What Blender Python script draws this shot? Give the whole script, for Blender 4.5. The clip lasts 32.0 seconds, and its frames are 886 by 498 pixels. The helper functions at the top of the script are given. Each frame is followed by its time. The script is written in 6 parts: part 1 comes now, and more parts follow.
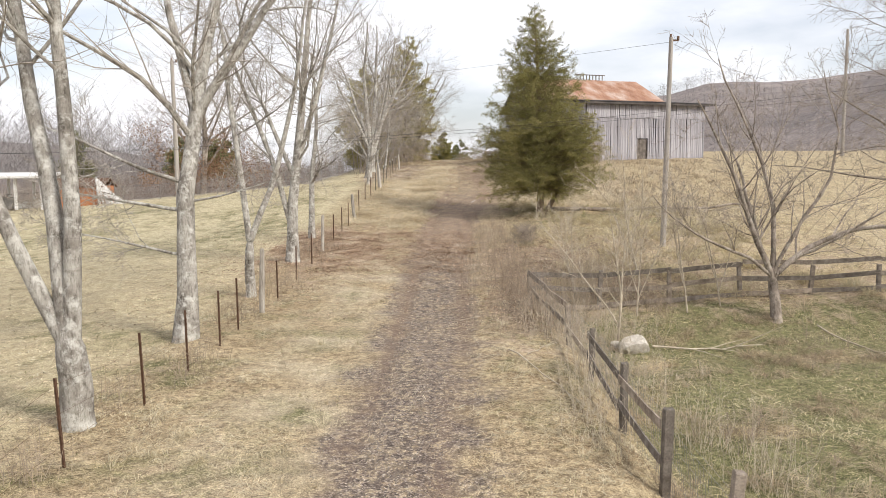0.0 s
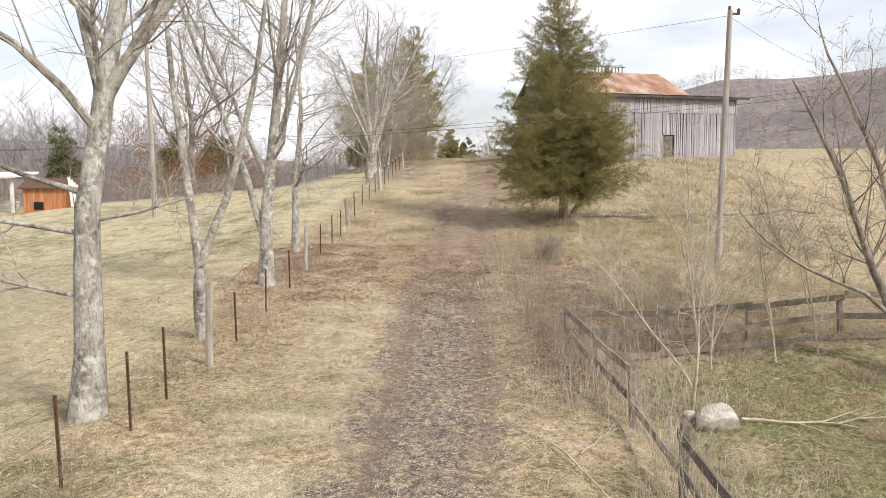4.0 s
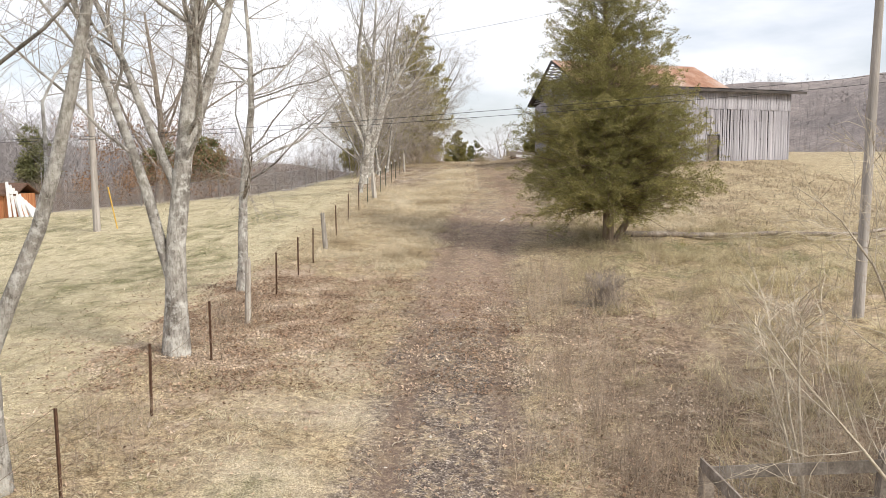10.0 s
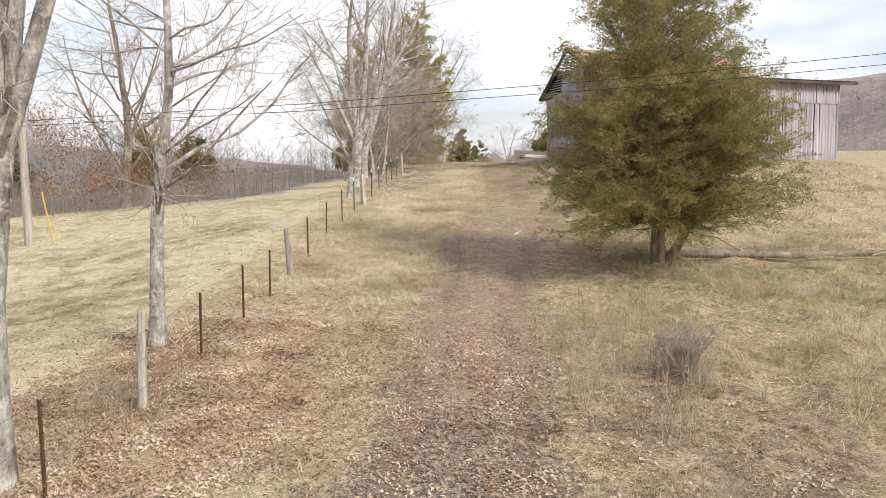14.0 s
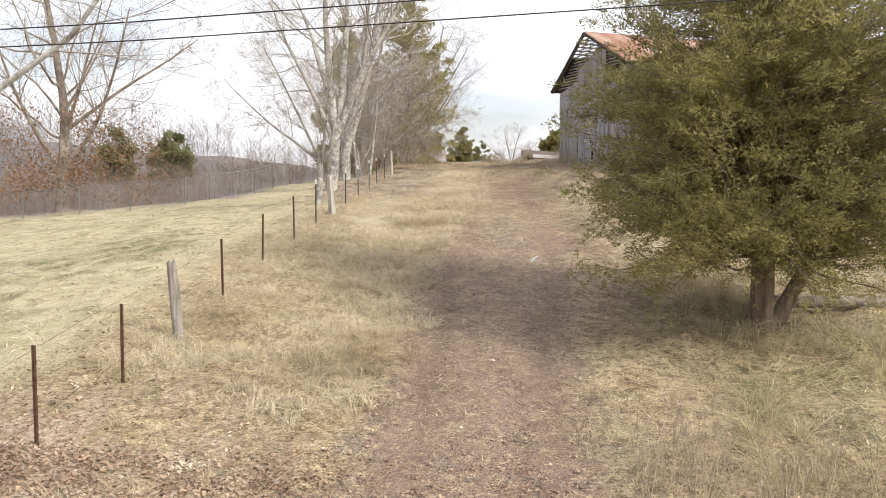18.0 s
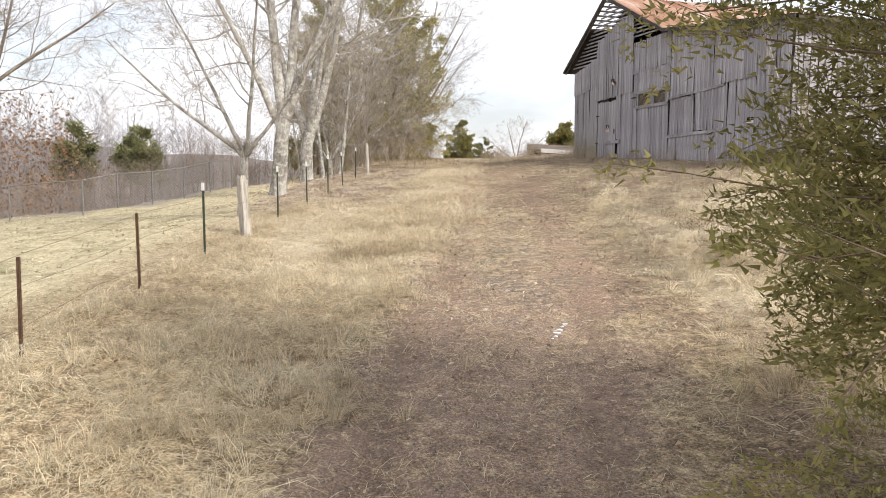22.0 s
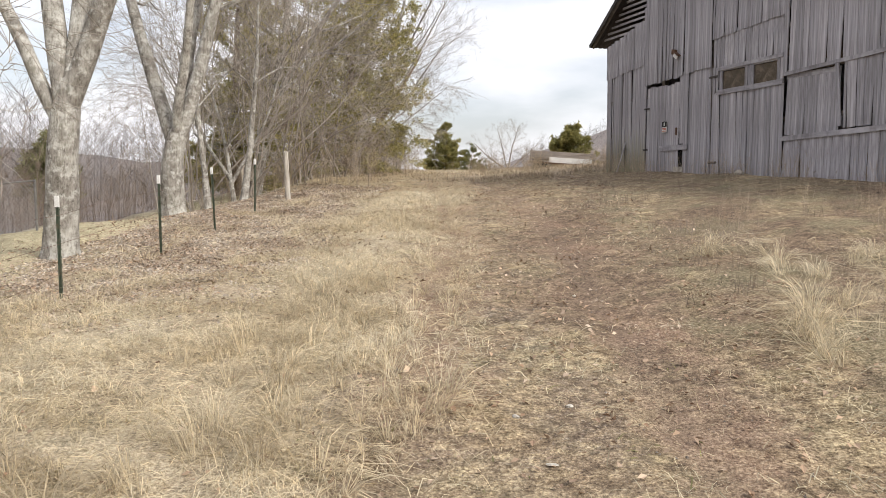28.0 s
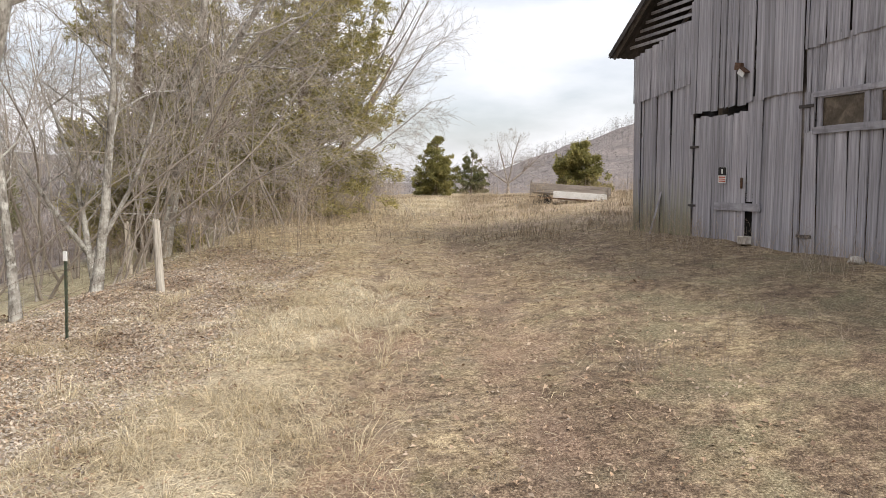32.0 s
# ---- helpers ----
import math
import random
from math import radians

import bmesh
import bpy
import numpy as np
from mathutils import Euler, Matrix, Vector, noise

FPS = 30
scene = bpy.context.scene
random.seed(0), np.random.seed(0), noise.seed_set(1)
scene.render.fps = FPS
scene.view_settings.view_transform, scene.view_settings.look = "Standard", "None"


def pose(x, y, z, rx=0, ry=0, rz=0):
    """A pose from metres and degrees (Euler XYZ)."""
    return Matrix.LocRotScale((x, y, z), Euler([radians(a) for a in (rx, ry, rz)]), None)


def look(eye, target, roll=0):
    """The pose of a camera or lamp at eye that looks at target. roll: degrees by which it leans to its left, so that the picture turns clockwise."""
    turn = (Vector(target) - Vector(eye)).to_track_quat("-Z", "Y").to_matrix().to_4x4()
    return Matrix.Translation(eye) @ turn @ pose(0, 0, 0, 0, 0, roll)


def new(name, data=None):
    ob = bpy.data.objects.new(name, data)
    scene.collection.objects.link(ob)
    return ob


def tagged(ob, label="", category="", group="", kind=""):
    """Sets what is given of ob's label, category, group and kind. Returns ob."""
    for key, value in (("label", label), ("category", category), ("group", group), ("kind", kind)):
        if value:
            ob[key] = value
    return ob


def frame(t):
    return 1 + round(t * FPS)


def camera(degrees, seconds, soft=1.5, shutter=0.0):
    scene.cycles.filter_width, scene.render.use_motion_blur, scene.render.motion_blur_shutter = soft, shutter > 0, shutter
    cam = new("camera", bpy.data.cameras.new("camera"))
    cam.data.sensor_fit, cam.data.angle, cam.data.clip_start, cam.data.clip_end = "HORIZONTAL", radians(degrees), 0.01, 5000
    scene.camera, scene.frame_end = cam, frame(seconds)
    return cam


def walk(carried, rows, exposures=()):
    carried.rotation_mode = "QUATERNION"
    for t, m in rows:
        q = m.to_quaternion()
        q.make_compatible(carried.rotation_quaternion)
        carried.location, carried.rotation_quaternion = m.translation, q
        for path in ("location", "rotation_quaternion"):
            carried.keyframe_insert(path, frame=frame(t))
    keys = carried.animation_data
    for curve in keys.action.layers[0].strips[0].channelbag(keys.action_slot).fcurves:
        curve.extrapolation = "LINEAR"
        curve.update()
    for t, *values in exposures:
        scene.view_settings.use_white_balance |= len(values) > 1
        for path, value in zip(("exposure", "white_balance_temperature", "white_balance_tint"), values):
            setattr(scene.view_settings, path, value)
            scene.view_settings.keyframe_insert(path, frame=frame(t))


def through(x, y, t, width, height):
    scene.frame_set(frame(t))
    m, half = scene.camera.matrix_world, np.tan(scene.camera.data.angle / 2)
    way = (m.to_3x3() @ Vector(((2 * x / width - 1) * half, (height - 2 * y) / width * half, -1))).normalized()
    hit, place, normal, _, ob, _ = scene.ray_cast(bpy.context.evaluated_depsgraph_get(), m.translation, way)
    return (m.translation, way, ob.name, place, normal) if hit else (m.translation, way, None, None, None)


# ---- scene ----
cam = camera(60.0, 32.0, soft=0.42)
PATH = [
    (0.0, (0.792, 1.891, 2.673), (0.650, 9.850, 1.877), -0.32),
    (1.0, (0.780, 3.052, 2.720), (0.615, 11.010, 1.915), -0.35),
    (2.0, (0.757, 4.336, 2.750), (0.570, 12.293, 1.941), -0.37),
    (3.0, (0.717, 5.706, 2.777), (0.513, 13.662, 1.966), -0.36),
    (4.0, (0.651, 7.091, 2.821), (0.440, 15.046, 2.001), -0.29),
    (5.0, (0.580, 8.432, 2.855), (0.366, 16.387, 2.031), -0.21),
    (6.0, (0.533, 9.701, 2.848), (0.307, 17.657, 2.037), -0.20),
    (7.0, (0.518, 10.929, 2.806), (0.271, 18.887, 2.022), -0.25),
    (8.0, (0.503, 12.227, 2.811), (0.238, 20.184, 2.033), -0.24),
    (9.0, (0.466, 13.632, 2.855), (0.192, 21.588, 2.067), -0.17),
    (10.0, (0.410, 15.085, 2.856), (0.133, 23.042, 2.078), -0.14),
    (11.0, (0.368, 16.528, 2.855), (0.083, 24.486, 2.085), -0.14),
    (12.0, (0.343, 17.958, 2.879), (0.046, 25.915, 2.106), -0.14),
    (13.0, (0.311, 19.421, 2.906), (0.004, 27.378, 2.133), -0.15),
    (14.0, (0.279, 20.951, 2.928), (-0.033, 28.907, 2.155), -0.17),
    (15.0, (0.261, 22.578, 2.942), (-0.052, 30.535, 2.169), -0.15),
    (16.0, (0.259, 24.344, 2.950), (-0.053, 32.300, 2.180), -0.01),
    (17.0, (0.277, 26.254, 2.955), (-0.040, 34.211, 2.191), 0.24),
    (18.0, (0.326, 28.223, 2.956), (0.001, 36.181, 2.195), 0.43),
    (19.0, (0.421, 30.171, 2.957), (0.086, 38.127, 2.189), 0.33),
    (20.0, (0.538, 32.268, 2.984), (0.179, 40.222, 2.214), 0.21),
    (21.0, (0.638, 34.490, 3.010), (0.267, 42.443, 2.233), 0.18),
    (22.0, (0.696, 36.764, 3.003), (0.326, 44.717, 2.220), 0.19),
    (23.0, (0.703, 39.053, 2.964), (0.331, 47.006, 2.190), 0.17),
    (24.0, (0.641, 41.397, 2.948), (0.289, 49.352, 2.174), 0.20),
    (25.0, (0.561, 43.686, 2.922), (0.247, 51.643, 2.155), 0.18),
    (26.0, (0.545, 45.879, 3.004), (0.261, 53.839, 2.255), 0.08),
    (27.0, (0.596, 47.993, 3.220), (0.336, 55.956, 2.493), -0.01),
    (28.0, (0.683, 50.064, 3.540), (0.447, 58.028, 2.825), -0.01),
    (29.0, (0.792, 52.100, 3.915), (0.573, 60.064, 3.197), 0.02),
    (30.0, (0.948, 54.063, 4.320), (0.730, 62.027, 3.602), 0.04),
    (31.0, (1.179, 55.948, 4.725), (0.943, 63.913, 4.008), -0.02),
    (32.0, (1.456, 57.697, 5.054), (1.182, 65.661, 4.356), -0.15),
]
EXPOSURES = [(0.0, 0.26), (3.0, 0.31), (8.0, 0.28), (13.0, 0.34), (18.0, 0.39), (22.0, 0.46), (24.0, 0.36), (25.0, 0.35), (28.0, 0.22), (32.0, 0.23)]
walk(cam, [(t, look(eye, target, roll)) for t, eye, target, roll in PATH], EXPOSURES)

# ---- sky, sun ----
SUN_AZ, SUN_EL = radians(126.0), radians(40.0)   # clockwise from +y, height
world = bpy.data.worlds.new("sky")
scene.world = world
world.use_nodes = True
wn, wl = world.node_tree.nodes, world.node_tree.links
sky = wn.new("ShaderNodeTexSky")
sky.sky_type, sky.sun_disc = "NISHITA", False
sky.sun_elevation, sky.sun_rotation = SUN_EL, SUN_AZ
sky.dust_density, sky.air_density = 3.0, 1.0
coord = wn.new("ShaderNodeTexCoord")
stretch = wn.new("ShaderNodeMapping")
stretch.inputs["Scale"].default_value = (1.6, 1.6, 5.0)
clouds = wn.new("ShaderNodeTexNoise")
clouds.inputs["Scale"].default_value, clouds.inputs["Detail"].default_value = 1.7, 6.0
thin = wn.new("ShaderNodeValToRGB")
thin.color_ramp.elements[0].position, thin.color_ramp.elements[0].color = 0.36, (0.4, 0.4, 0.4, 1)
thin.color_ramp.elements[1].position, thin.color_ramp.elements[1].color = 0.6, (0.97, 0.97, 0.97, 1)
veil = wn.new("ShaderNodeMixRGB")
veil.inputs[2].default_value = (8.1, 8.05, 8.4, 1)
wl.new(coord.outputs["Generated"], stretch.inputs[0])
wl.new(stretch.outputs[0], clouds.inputs[0])
wl.new(clouds.outputs[0], thin.inputs[0])
wl.new(thin.outputs[0], veil.inputs[0])
wl.new(sky.outputs[0], veil.inputs[1])
wl.new(veil.outputs[0], wn["Background"].inputs[0])
wn["Background"].inputs[1].default_value = 0.128
sun = new("sun", bpy.data.lights.new("sun", "SUN"))
sun.data.energy, sun.data.angle, sun.data.color = 3.15, radians(13.0), (1.0, 0.95, 0.87)
sun.matrix_world = look((0, 0, 60), (-math.sin(SUN_AZ) * math.cos(SUN_EL), -math.cos(SUN_AZ) * math.cos(SUN_EL), 60 - math.sin(SUN_EL)))



# ---- materials ----
def nodes_of(name, rough=0.85, metal=0.0):
    m = bpy.data.materials.new(name)
    m.use_nodes = True
    n, l = m.node_tree.nodes, m.node_tree.links
    b = n["Principled BSDF"]
    b.inputs["Roughness"].default_value, b.inputs["Metallic"].default_value = rough, metal
    b.inputs["Specular IOR Level"].default_value = 0.25
    return m, n, l, b


def noise_tex(n, l, scale, detail=5.0, stretch=None, space="Object", rough=0.6):
    c = n.new("ShaderNodeTexCoord")
    t = n.new("ShaderNodeTexNoise")
    t.inputs["Scale"].default_value, t.inputs["Detail"].default_value, t.inputs["Roughness"].default_value = scale, detail, rough
    v = c.outputs[space]
    if stretch:
        mp = n.new("ShaderNodeMapping")
        mp.inputs["Scale"].default_value = stretch
        l.new(v, mp.inputs[0])
        v = mp.outputs[0]
    l.new(v, t.inputs["Vector"])
    return t.outputs["Fac"]


def ramp(n, l, fac, *stops):
    r = n.new("ShaderNodeValToRGB")
    e = r.color_ramp.elements
    while len(e) < len(stops):
        e.new(0.5)
    for s, (p, c) in zip(e, stops):
        s.position, s.color = p, (*c, 1)
    l.new(fac, r.inputs[0])
    return r.outputs[0]


def mixed(n, l, fac, a, b, mode="MIX"):
    m = n.new("ShaderNodeMixRGB")
    m.blend_type = mode
    for i, v in enumerate((fac, a, b)):
        if isinstance(v, bpy.types.NodeSocket):
            l.new(v, m.inputs[i])
        elif i == 0:
            m.inputs[0].default_value = v
        else:
            m.inputs[i].default_value = (*v, 1)
    return m.outputs[0]


def bumped(n, l, b, height, strength=0.4, distance=0.02):
    k = n.new("ShaderNodeBump")
    k.inputs["Strength"].default_value, k.inputs["Distance"].default_value = strength, distance
    l.new(height, k.inputs["Height"])
    l.new(k.outputs[0], b.inputs["Normal"])


def rand_of(n, island=False):
    return n.new("ShaderNodeNewGeometry").outputs["Random Per Island"] if island else n.new("ShaderNodeObjectInfo").outputs["Random"]


def plain(name, dark, mid, light, scale=6.0, stretch=None, rough=0.85, metal=0.0, fine=60.0, bump=0.3, depth=0.01, vary=None, space="Object"):
    """Three colours by a coarse noise, a fine grain over it, relief, and a change from piece to piece."""
    m, n, l, b = nodes_of(name, rough, metal)
    c = ramp(n, l, noise_tex(n, l, scale, 6.0, stretch, space), (0.3, dark), (0.5, mid), (0.7, light))
    g = noise_tex(n, l, fine, 4.0, stretch, space)
    c = mixed(n, l, 0.55, c, ramp(n, l, g, (0.3, (0.45, 0.45, 0.45)), (0.7, (1.0, 1.0, 1.0))), "MULTIPLY")
    if vary:
        c = mixed(n, l, 1.0, c, ramp(n, l, rand_of(n, vary == "island"), (0.0, (0.62, 0.62, 0.62)), (0.5, (0.95, 0.95, 0.95)), (1.0, (1.25, 1.2, 1.12))), "MULTIPLY")
    l.new(c, b.inputs["Base Color"])
    bumped(n, l, b, g, bump, depth)
    return m


def leafy(name, dark, mid, light, scale=1.0, through=0.35):
    """Thin leaves and blades: let some light through."""
    m = plain(name, dark, mid, light, scale, None, 0.8, fine=9.0, bump=0.0, vary="island")
    n, l = m.node_tree.nodes, m.node_tree.links
    b, out = n["Principled BSDF"], n["Material Output"]
    t, mix = n.new("ShaderNodeBsdfTranslucent"), n.new("ShaderNodeMixShader")
    mix.inputs[0].default_value = through
    l.new(b.inputs["Base Color"].links[0].from_socket, t.inputs[0])
    l.new(b.outputs[0], mix.inputs[1])
    l.new(t.outputs[0], mix.inputs[2])
    l.new(mix.outputs[0], out.inputs[0])
    return m


def bark_material(name, dark, mid, light, lichen, patch=0.6):
    """Thin flaky bark: upright flakes, ring scars, grey-green and white lichen blotches, knots."""
    m, n, l, b = nodes_of(name, 0.92)
    flakes = noise_tex(n, l, 34.0, 6.0, (1, 1, 0.22), rough=0.7)
    rings = noise_tex(n, l, 3.2, 5.0, (0.35, 0.35, 5.5), rough=0.65)
    broad = noise_tex(n, l, 2.4, 5.0, (1, 1, 0.6))
    base = ramp(n, l, broad, (0.34, dark), (0.48, mid), (0.62, light))
    base = mixed(n, l, 0.75, base, ramp(n, l, flakes, (0.34, (0.42, 0.39, 0.36)), (0.47, (0.92, 0.91, 0.9)), (0.62, (1.12, 1.11, 1.1))), "MULTIPLY")
    cracks = noise_tex(n, l, 11.0, 7.0, (1, 1, 0.45), rough=0.75)
    base = mixed(n, l, 0.8, base, ramp(n, l, cracks, (0.38, (0.42, 0.4, 0.37)), (0.47, (0.95, 0.95, 0.95)), (0.6, (1.12, 1.12, 1.12))), "MULTIPLY")
    base = mixed(n, l, 0.3, base, ramp(n, l, rings, (0.34, (0.5, 0.47, 0.43)), (0.42, (1, 1, 1))), "MULTIPLY")
    base = mixed(n, l, ramp(n, l, noise_tex(n, l, 6.0, 7.0, rough=0.7), (patch - 0.04, (0, 0, 0)), (patch + 0.1, (0.85, 0.85, 0.85))), base, lichen)
    base = mixed(n, l, ramp(n, l, noise_tex(n, l, 4.3, 7.0, (1, 1, 0.7), rough=0.75), (0.56, (0, 0, 0)), (0.66, (0.7, 0.7, 0.7))), base, mixed(n, l, 0.5, dark, (0.2, 0.2, 0.14)))
    knots = noise_tex(n, l, 1.5, 3.0)
    base = mixed(n, l, ramp(n, l, knots, (0.66, (0, 0, 0)), (0.7, (0.7, 0.7, 0.7))), base, (0.11, 0.095, 0.08))
    l.new(base, b.inputs["Base Color"])
    bumped(n, l, b, mixed(n, l, 0.6, flakes, cracks), 1.0, 0.05)
    return m


M_BARK = bark_material("pale_bark", (0.17, 0.153, 0.132), (0.32, 0.3, 0.27), (0.47, 0.455, 0.415), (0.62, 0.61, 0.57), 0.54)
M_TWIG = plain("grey_twigs", (0.27, 0.235, 0.2), (0.38, 0.34, 0.295), (0.52, 0.475, 0.42), 3.0, None, 0.9, fine=30.0, bump=0.1)
M_DARKBARK = bark_material("dark_bark", (0.17, 0.14, 0.115), (0.29, 0.245, 0.205), (0.43, 0.375, 0.32), (0.5, 0.48, 0.41), 0.6)
M_DARKTWIG = plain("dark_twigs", (0.22, 0.18, 0.15), (0.33, 0.28, 0.235), (0.44, 0.38, 0.32), 3.0, None, 0.92, fine=30.0, bump=0.1)
M_GREYTWIG = plain("hedgerow_twigs", (0.26, 0.225, 0.19), (0.4, 0.35, 0.3), (0.56, 0.505, 0.44), 1.2, None, 0.9, fine=30.0, bump=0.1)
M_CEDARBARK = plain("cedar_bark", (0.13, 0.09, 0.06), (0.24, 0.18, 0.13), (0.36, 0.29, 0.22), 7.0, (1, 1, 0.15), 0.9, fine=30.0, bump=0.8, depth=0.02)
M_BRUSH = plain("dead_brush", (0.29, 0.225, 0.17), (0.43, 0.35, 0.27), (0.58, 0.49, 0.39), 0.6, None, 0.92, fine=20.0, bump=0.0, vary="island")
M_THICKET = plain("thicket_twigs", (0.2, 0.155, 0.125), (0.29, 0.235, 0.19), (0.4, 0.33, 0.27), 0.4, None, 0.92, fine=20.0, bump=0.0, vary="island")
M_STICK = plain("dead_stick", (0.35, 0.29, 0.22), (0.52, 0.45, 0.35), (0.68, 0.6, 0.48), 5.0, None, 0.9, fine=40.0, bump=0.2)
M_CEDAR = leafy("cedar_needles", (0.2, 0.195, 0.075), (0.35, 0.33, 0.13), (0.54, 0.485, 0.215), 0.9, 0.55)
# Lighter copy of the cedar needles: sunlight on the hedgerow put into colour.
M_CEDAR_SUNLIT = leafy("sunlit_cedar_needles", (0.27, 0.25, 0.1), (0.46, 0.42, 0.18), (0.66, 0.58, 0.28), 0.9, 0.55)
M_PINE = leafy("pine_needles", (0.16, 0.175, 0.08), (0.26, 0.265, 0.125), (0.38, 0.37, 0.19), 1.2, 0.5)
M_OAKLEAF = leafy("dead_oak_leaves", (0.2, 0.12, 0.07), (0.33, 0.2, 0.12), (0.45, 0.3, 0.19), 1.5)
M_STEEL = plain("rusty_steel", (0.08, 0.05, 0.035), (0.15, 0.085, 0.055), (0.2, 0.12, 0.08), 12.0, None, 0.7, 0.3, fine=70.0)
M_GREENSTEEL = plain("green_steel", (0.05, 0.065, 0.045), (0.08, 0.1, 0.07), (0.14, 0.12, 0.08), 9.0, None, 0.6, 0.2, fine=70.0)
M_WHITE = plain("white_paint", (0.66, 0.65, 0.62), (0.78, 0.77, 0.75), (0.85, 0.85, 0.83), 5.0, None, 0.6, fine=50.0, bump=0.1)
M_WIRE = plain("galvanised_wire", (0.2, 0.19, 0.18), (0.3, 0.29, 0.28), (0.4, 0.39, 0.38), 8.0, None, 0.5, 0.7, fine=50.0, bump=0.0)
M_CABLE = plain("black_cable", (0.03, 0.03, 0.032), (0.05, 0.05, 0.052), (0.07, 0.07, 0.072), 4.0, None, 0.7, fine=20.0, bump=0.0)
M_POSTWOOD = plain("weathered_post", (0.3, 0.265, 0.225), (0.55, 0.5, 0.435), (0.72, 0.68, 0.61), 6.0, (3, 3, 0.3), 0.9, fine=30.0, bump=0.6, depth=0.015, vary="object")
M_RAIL = plain("dark_fence_board", (0.15, 0.125, 0.1), (0.26, 0.222, 0.188), (0.4, 0.355, 0.31), 5.0, None, 0.9, fine=40.0, bump=0.5, vary="object")
M_POLE = plain("utility_pole_wood", (0.27, 0.245, 0.22), (0.4, 0.365, 0.33), (0.52, 0.48, 0.44), 3.0, (4, 4, 0.2), 0.9, fine=25.0, bump=0.4)
M_STONE = plain("pale_limestone", (0.4, 0.355, 0.3), (0.62, 0.575, 0.505), (0.78, 0.745, 0.67), 5.0, None, 0.9, fine=30.0, bump=0.9, depth=0.03)
# Near-black: shade inside openings put into a colour; also the dark latch boxes.
M_DARK = plain("shade_black", (0.012, 0.011, 0.01), (0.02, 0.018, 0.016), (0.03, 0.027, 0.024), 5.0, None, 0.95)
M_GUARD = plain("yellow_guard", (0.6, 0.36, 0.06), (0.7, 0.45, 0.09), (0.75, 0.52, 0.14), 3.0, None, 0.6, fine=30.0, bump=0.1)


# ---- mesh helpers ----
def mesh_np(name, verts, faces, material, smooth=False):
    """A mesh from arrays: verts (n, 3) and one array or several of faces (m, 3) or (m, 4)."""
    faces = [f for f in (faces if isinstance(faces, (list, tuple)) else [faces]) if len(f)]
    me = bpy.data.meshes.new(name)
    verts = np.ascontiguousarray(verts, np.float32)
    loops = np.concatenate([f.ravel() for f in faces]).astype(np.int32)
    sizes = np.concatenate([np.full(len(f), f.shape[1]) for f in faces])
    me.vertices.add(len(verts))
    me.vertices.foreach_set("co", verts.ravel())
    me.loops.add(len(loops))
    me.loops.foreach_set("vertex_index", loops)
    me.polygons.add(len(sizes))
    me.polygons.foreach_set("loop_start", np.r_[0, np.cumsum(sizes)[:-1]].astype(np.int32))
    me.polygons.foreach_set("use_smooth", np.full(len(sizes), smooth))
    me.update(calc_edges=True)
    if material:
        me.materials.append(material)
    return me


def part(name, data, parent=None, label=""):
    ob = new(name, data)
    if parent:
        ob.parent = parent
    if label:
        ob["label"] = label
    return ob


def from_bm(name, bm, material, smooth=False):
    me = bpy.data.meshes.new(name)
    bm.to_mesh(me)
    bm.free()
    me.materials.append(material)
    if smooth:
        for p in me.polygons:
            p.use_smooth = True
    return me


def tubes(lines, sides):
    """Verts and quads of tubes round polylines: rows of (points (k, 3), radii (k,)), all of one k."""
    P = np.array([p for p, _ in lines], float)
    R = np.array([r for _, r in lines], float)
    n, k = R.shape
    T = np.gradient(P, axis=1)
    T /= np.linalg.norm(T, axis=2, keepdims=True) + 1e-9
    ref = np.where(np.abs(T[:, :1, 2:3]) > 0.9, np.array([[[1.0, 0, 0]]]), np.array([[[0, 0, 1.0]]]))
    A = np.cross(T, np.broadcast_to(ref, T.shape))
    A /= np.linalg.norm(A, axis=2, keepdims=True) + 1e-9
    B = np.cross(T, A)
    a = np.arange(sides) * 2 * np.pi / sides
    ring = A[:, :, None] * np.cos(a)[None, None, :, None] + B[:, :, None] * np.sin(a)[None, None, :, None]
    V = (P[:, :, None] + ring * R[:, :, None, None]).reshape(-1, 3)
    i = np.arange(n * k * sides).reshape(n, k, sides)
    j = np.roll(i, -1, axis=2)
    F = np.stack([i[:, :-1], i[:, 1:], j[:, 1:], j[:, :-1]], -1).reshape(-1, 4)
    return V, F


def tube_mesh(name, groups, material, smooth=True):
    """One mesh out of several (lines, sides)."""
    vs, fs, at = [], [], 0
    for lines, sides in groups:
        by = {}
        for line in lines:
            by.setdefault(len(line[1]), []).append(line)
        for some in by.values():
            v, f = tubes(some, sides)
            vs.append(v)
            fs.append(f + at)
            at += len(v)
    return mesh_np(name, np.concatenate(vs), np.concatenate(fs), material, smooth)


def box_bm(size, at=(0, 0, 0), bevel=0.0, m=None):
    bm = bmesh.new()
    bmesh.ops.create_cube(bm, size=1.0, matrix=Matrix.Translation(at) @ Matrix.Diagonal((*size, 1)))
    if bevel:
        bmesh.ops.bevel(bm, geom=bm.edges[:], offset=bevel, segments=1, affect="EDGES")
    if m:
        bm.transform(m)
    return bm


def empty(name, at, turn=0.0):
    ob = new(name)
    ob.matrix_world = pose(*at, 0, 0, turn)
    return ob


# ---- the lie of the land ----
PROFILE_Y = [-400, -30, 0, 10, 22, 30, 36, 40, 46, 52, 60, 64, 70, 76, 86, 100, 130, 160, 200, 260, 400]
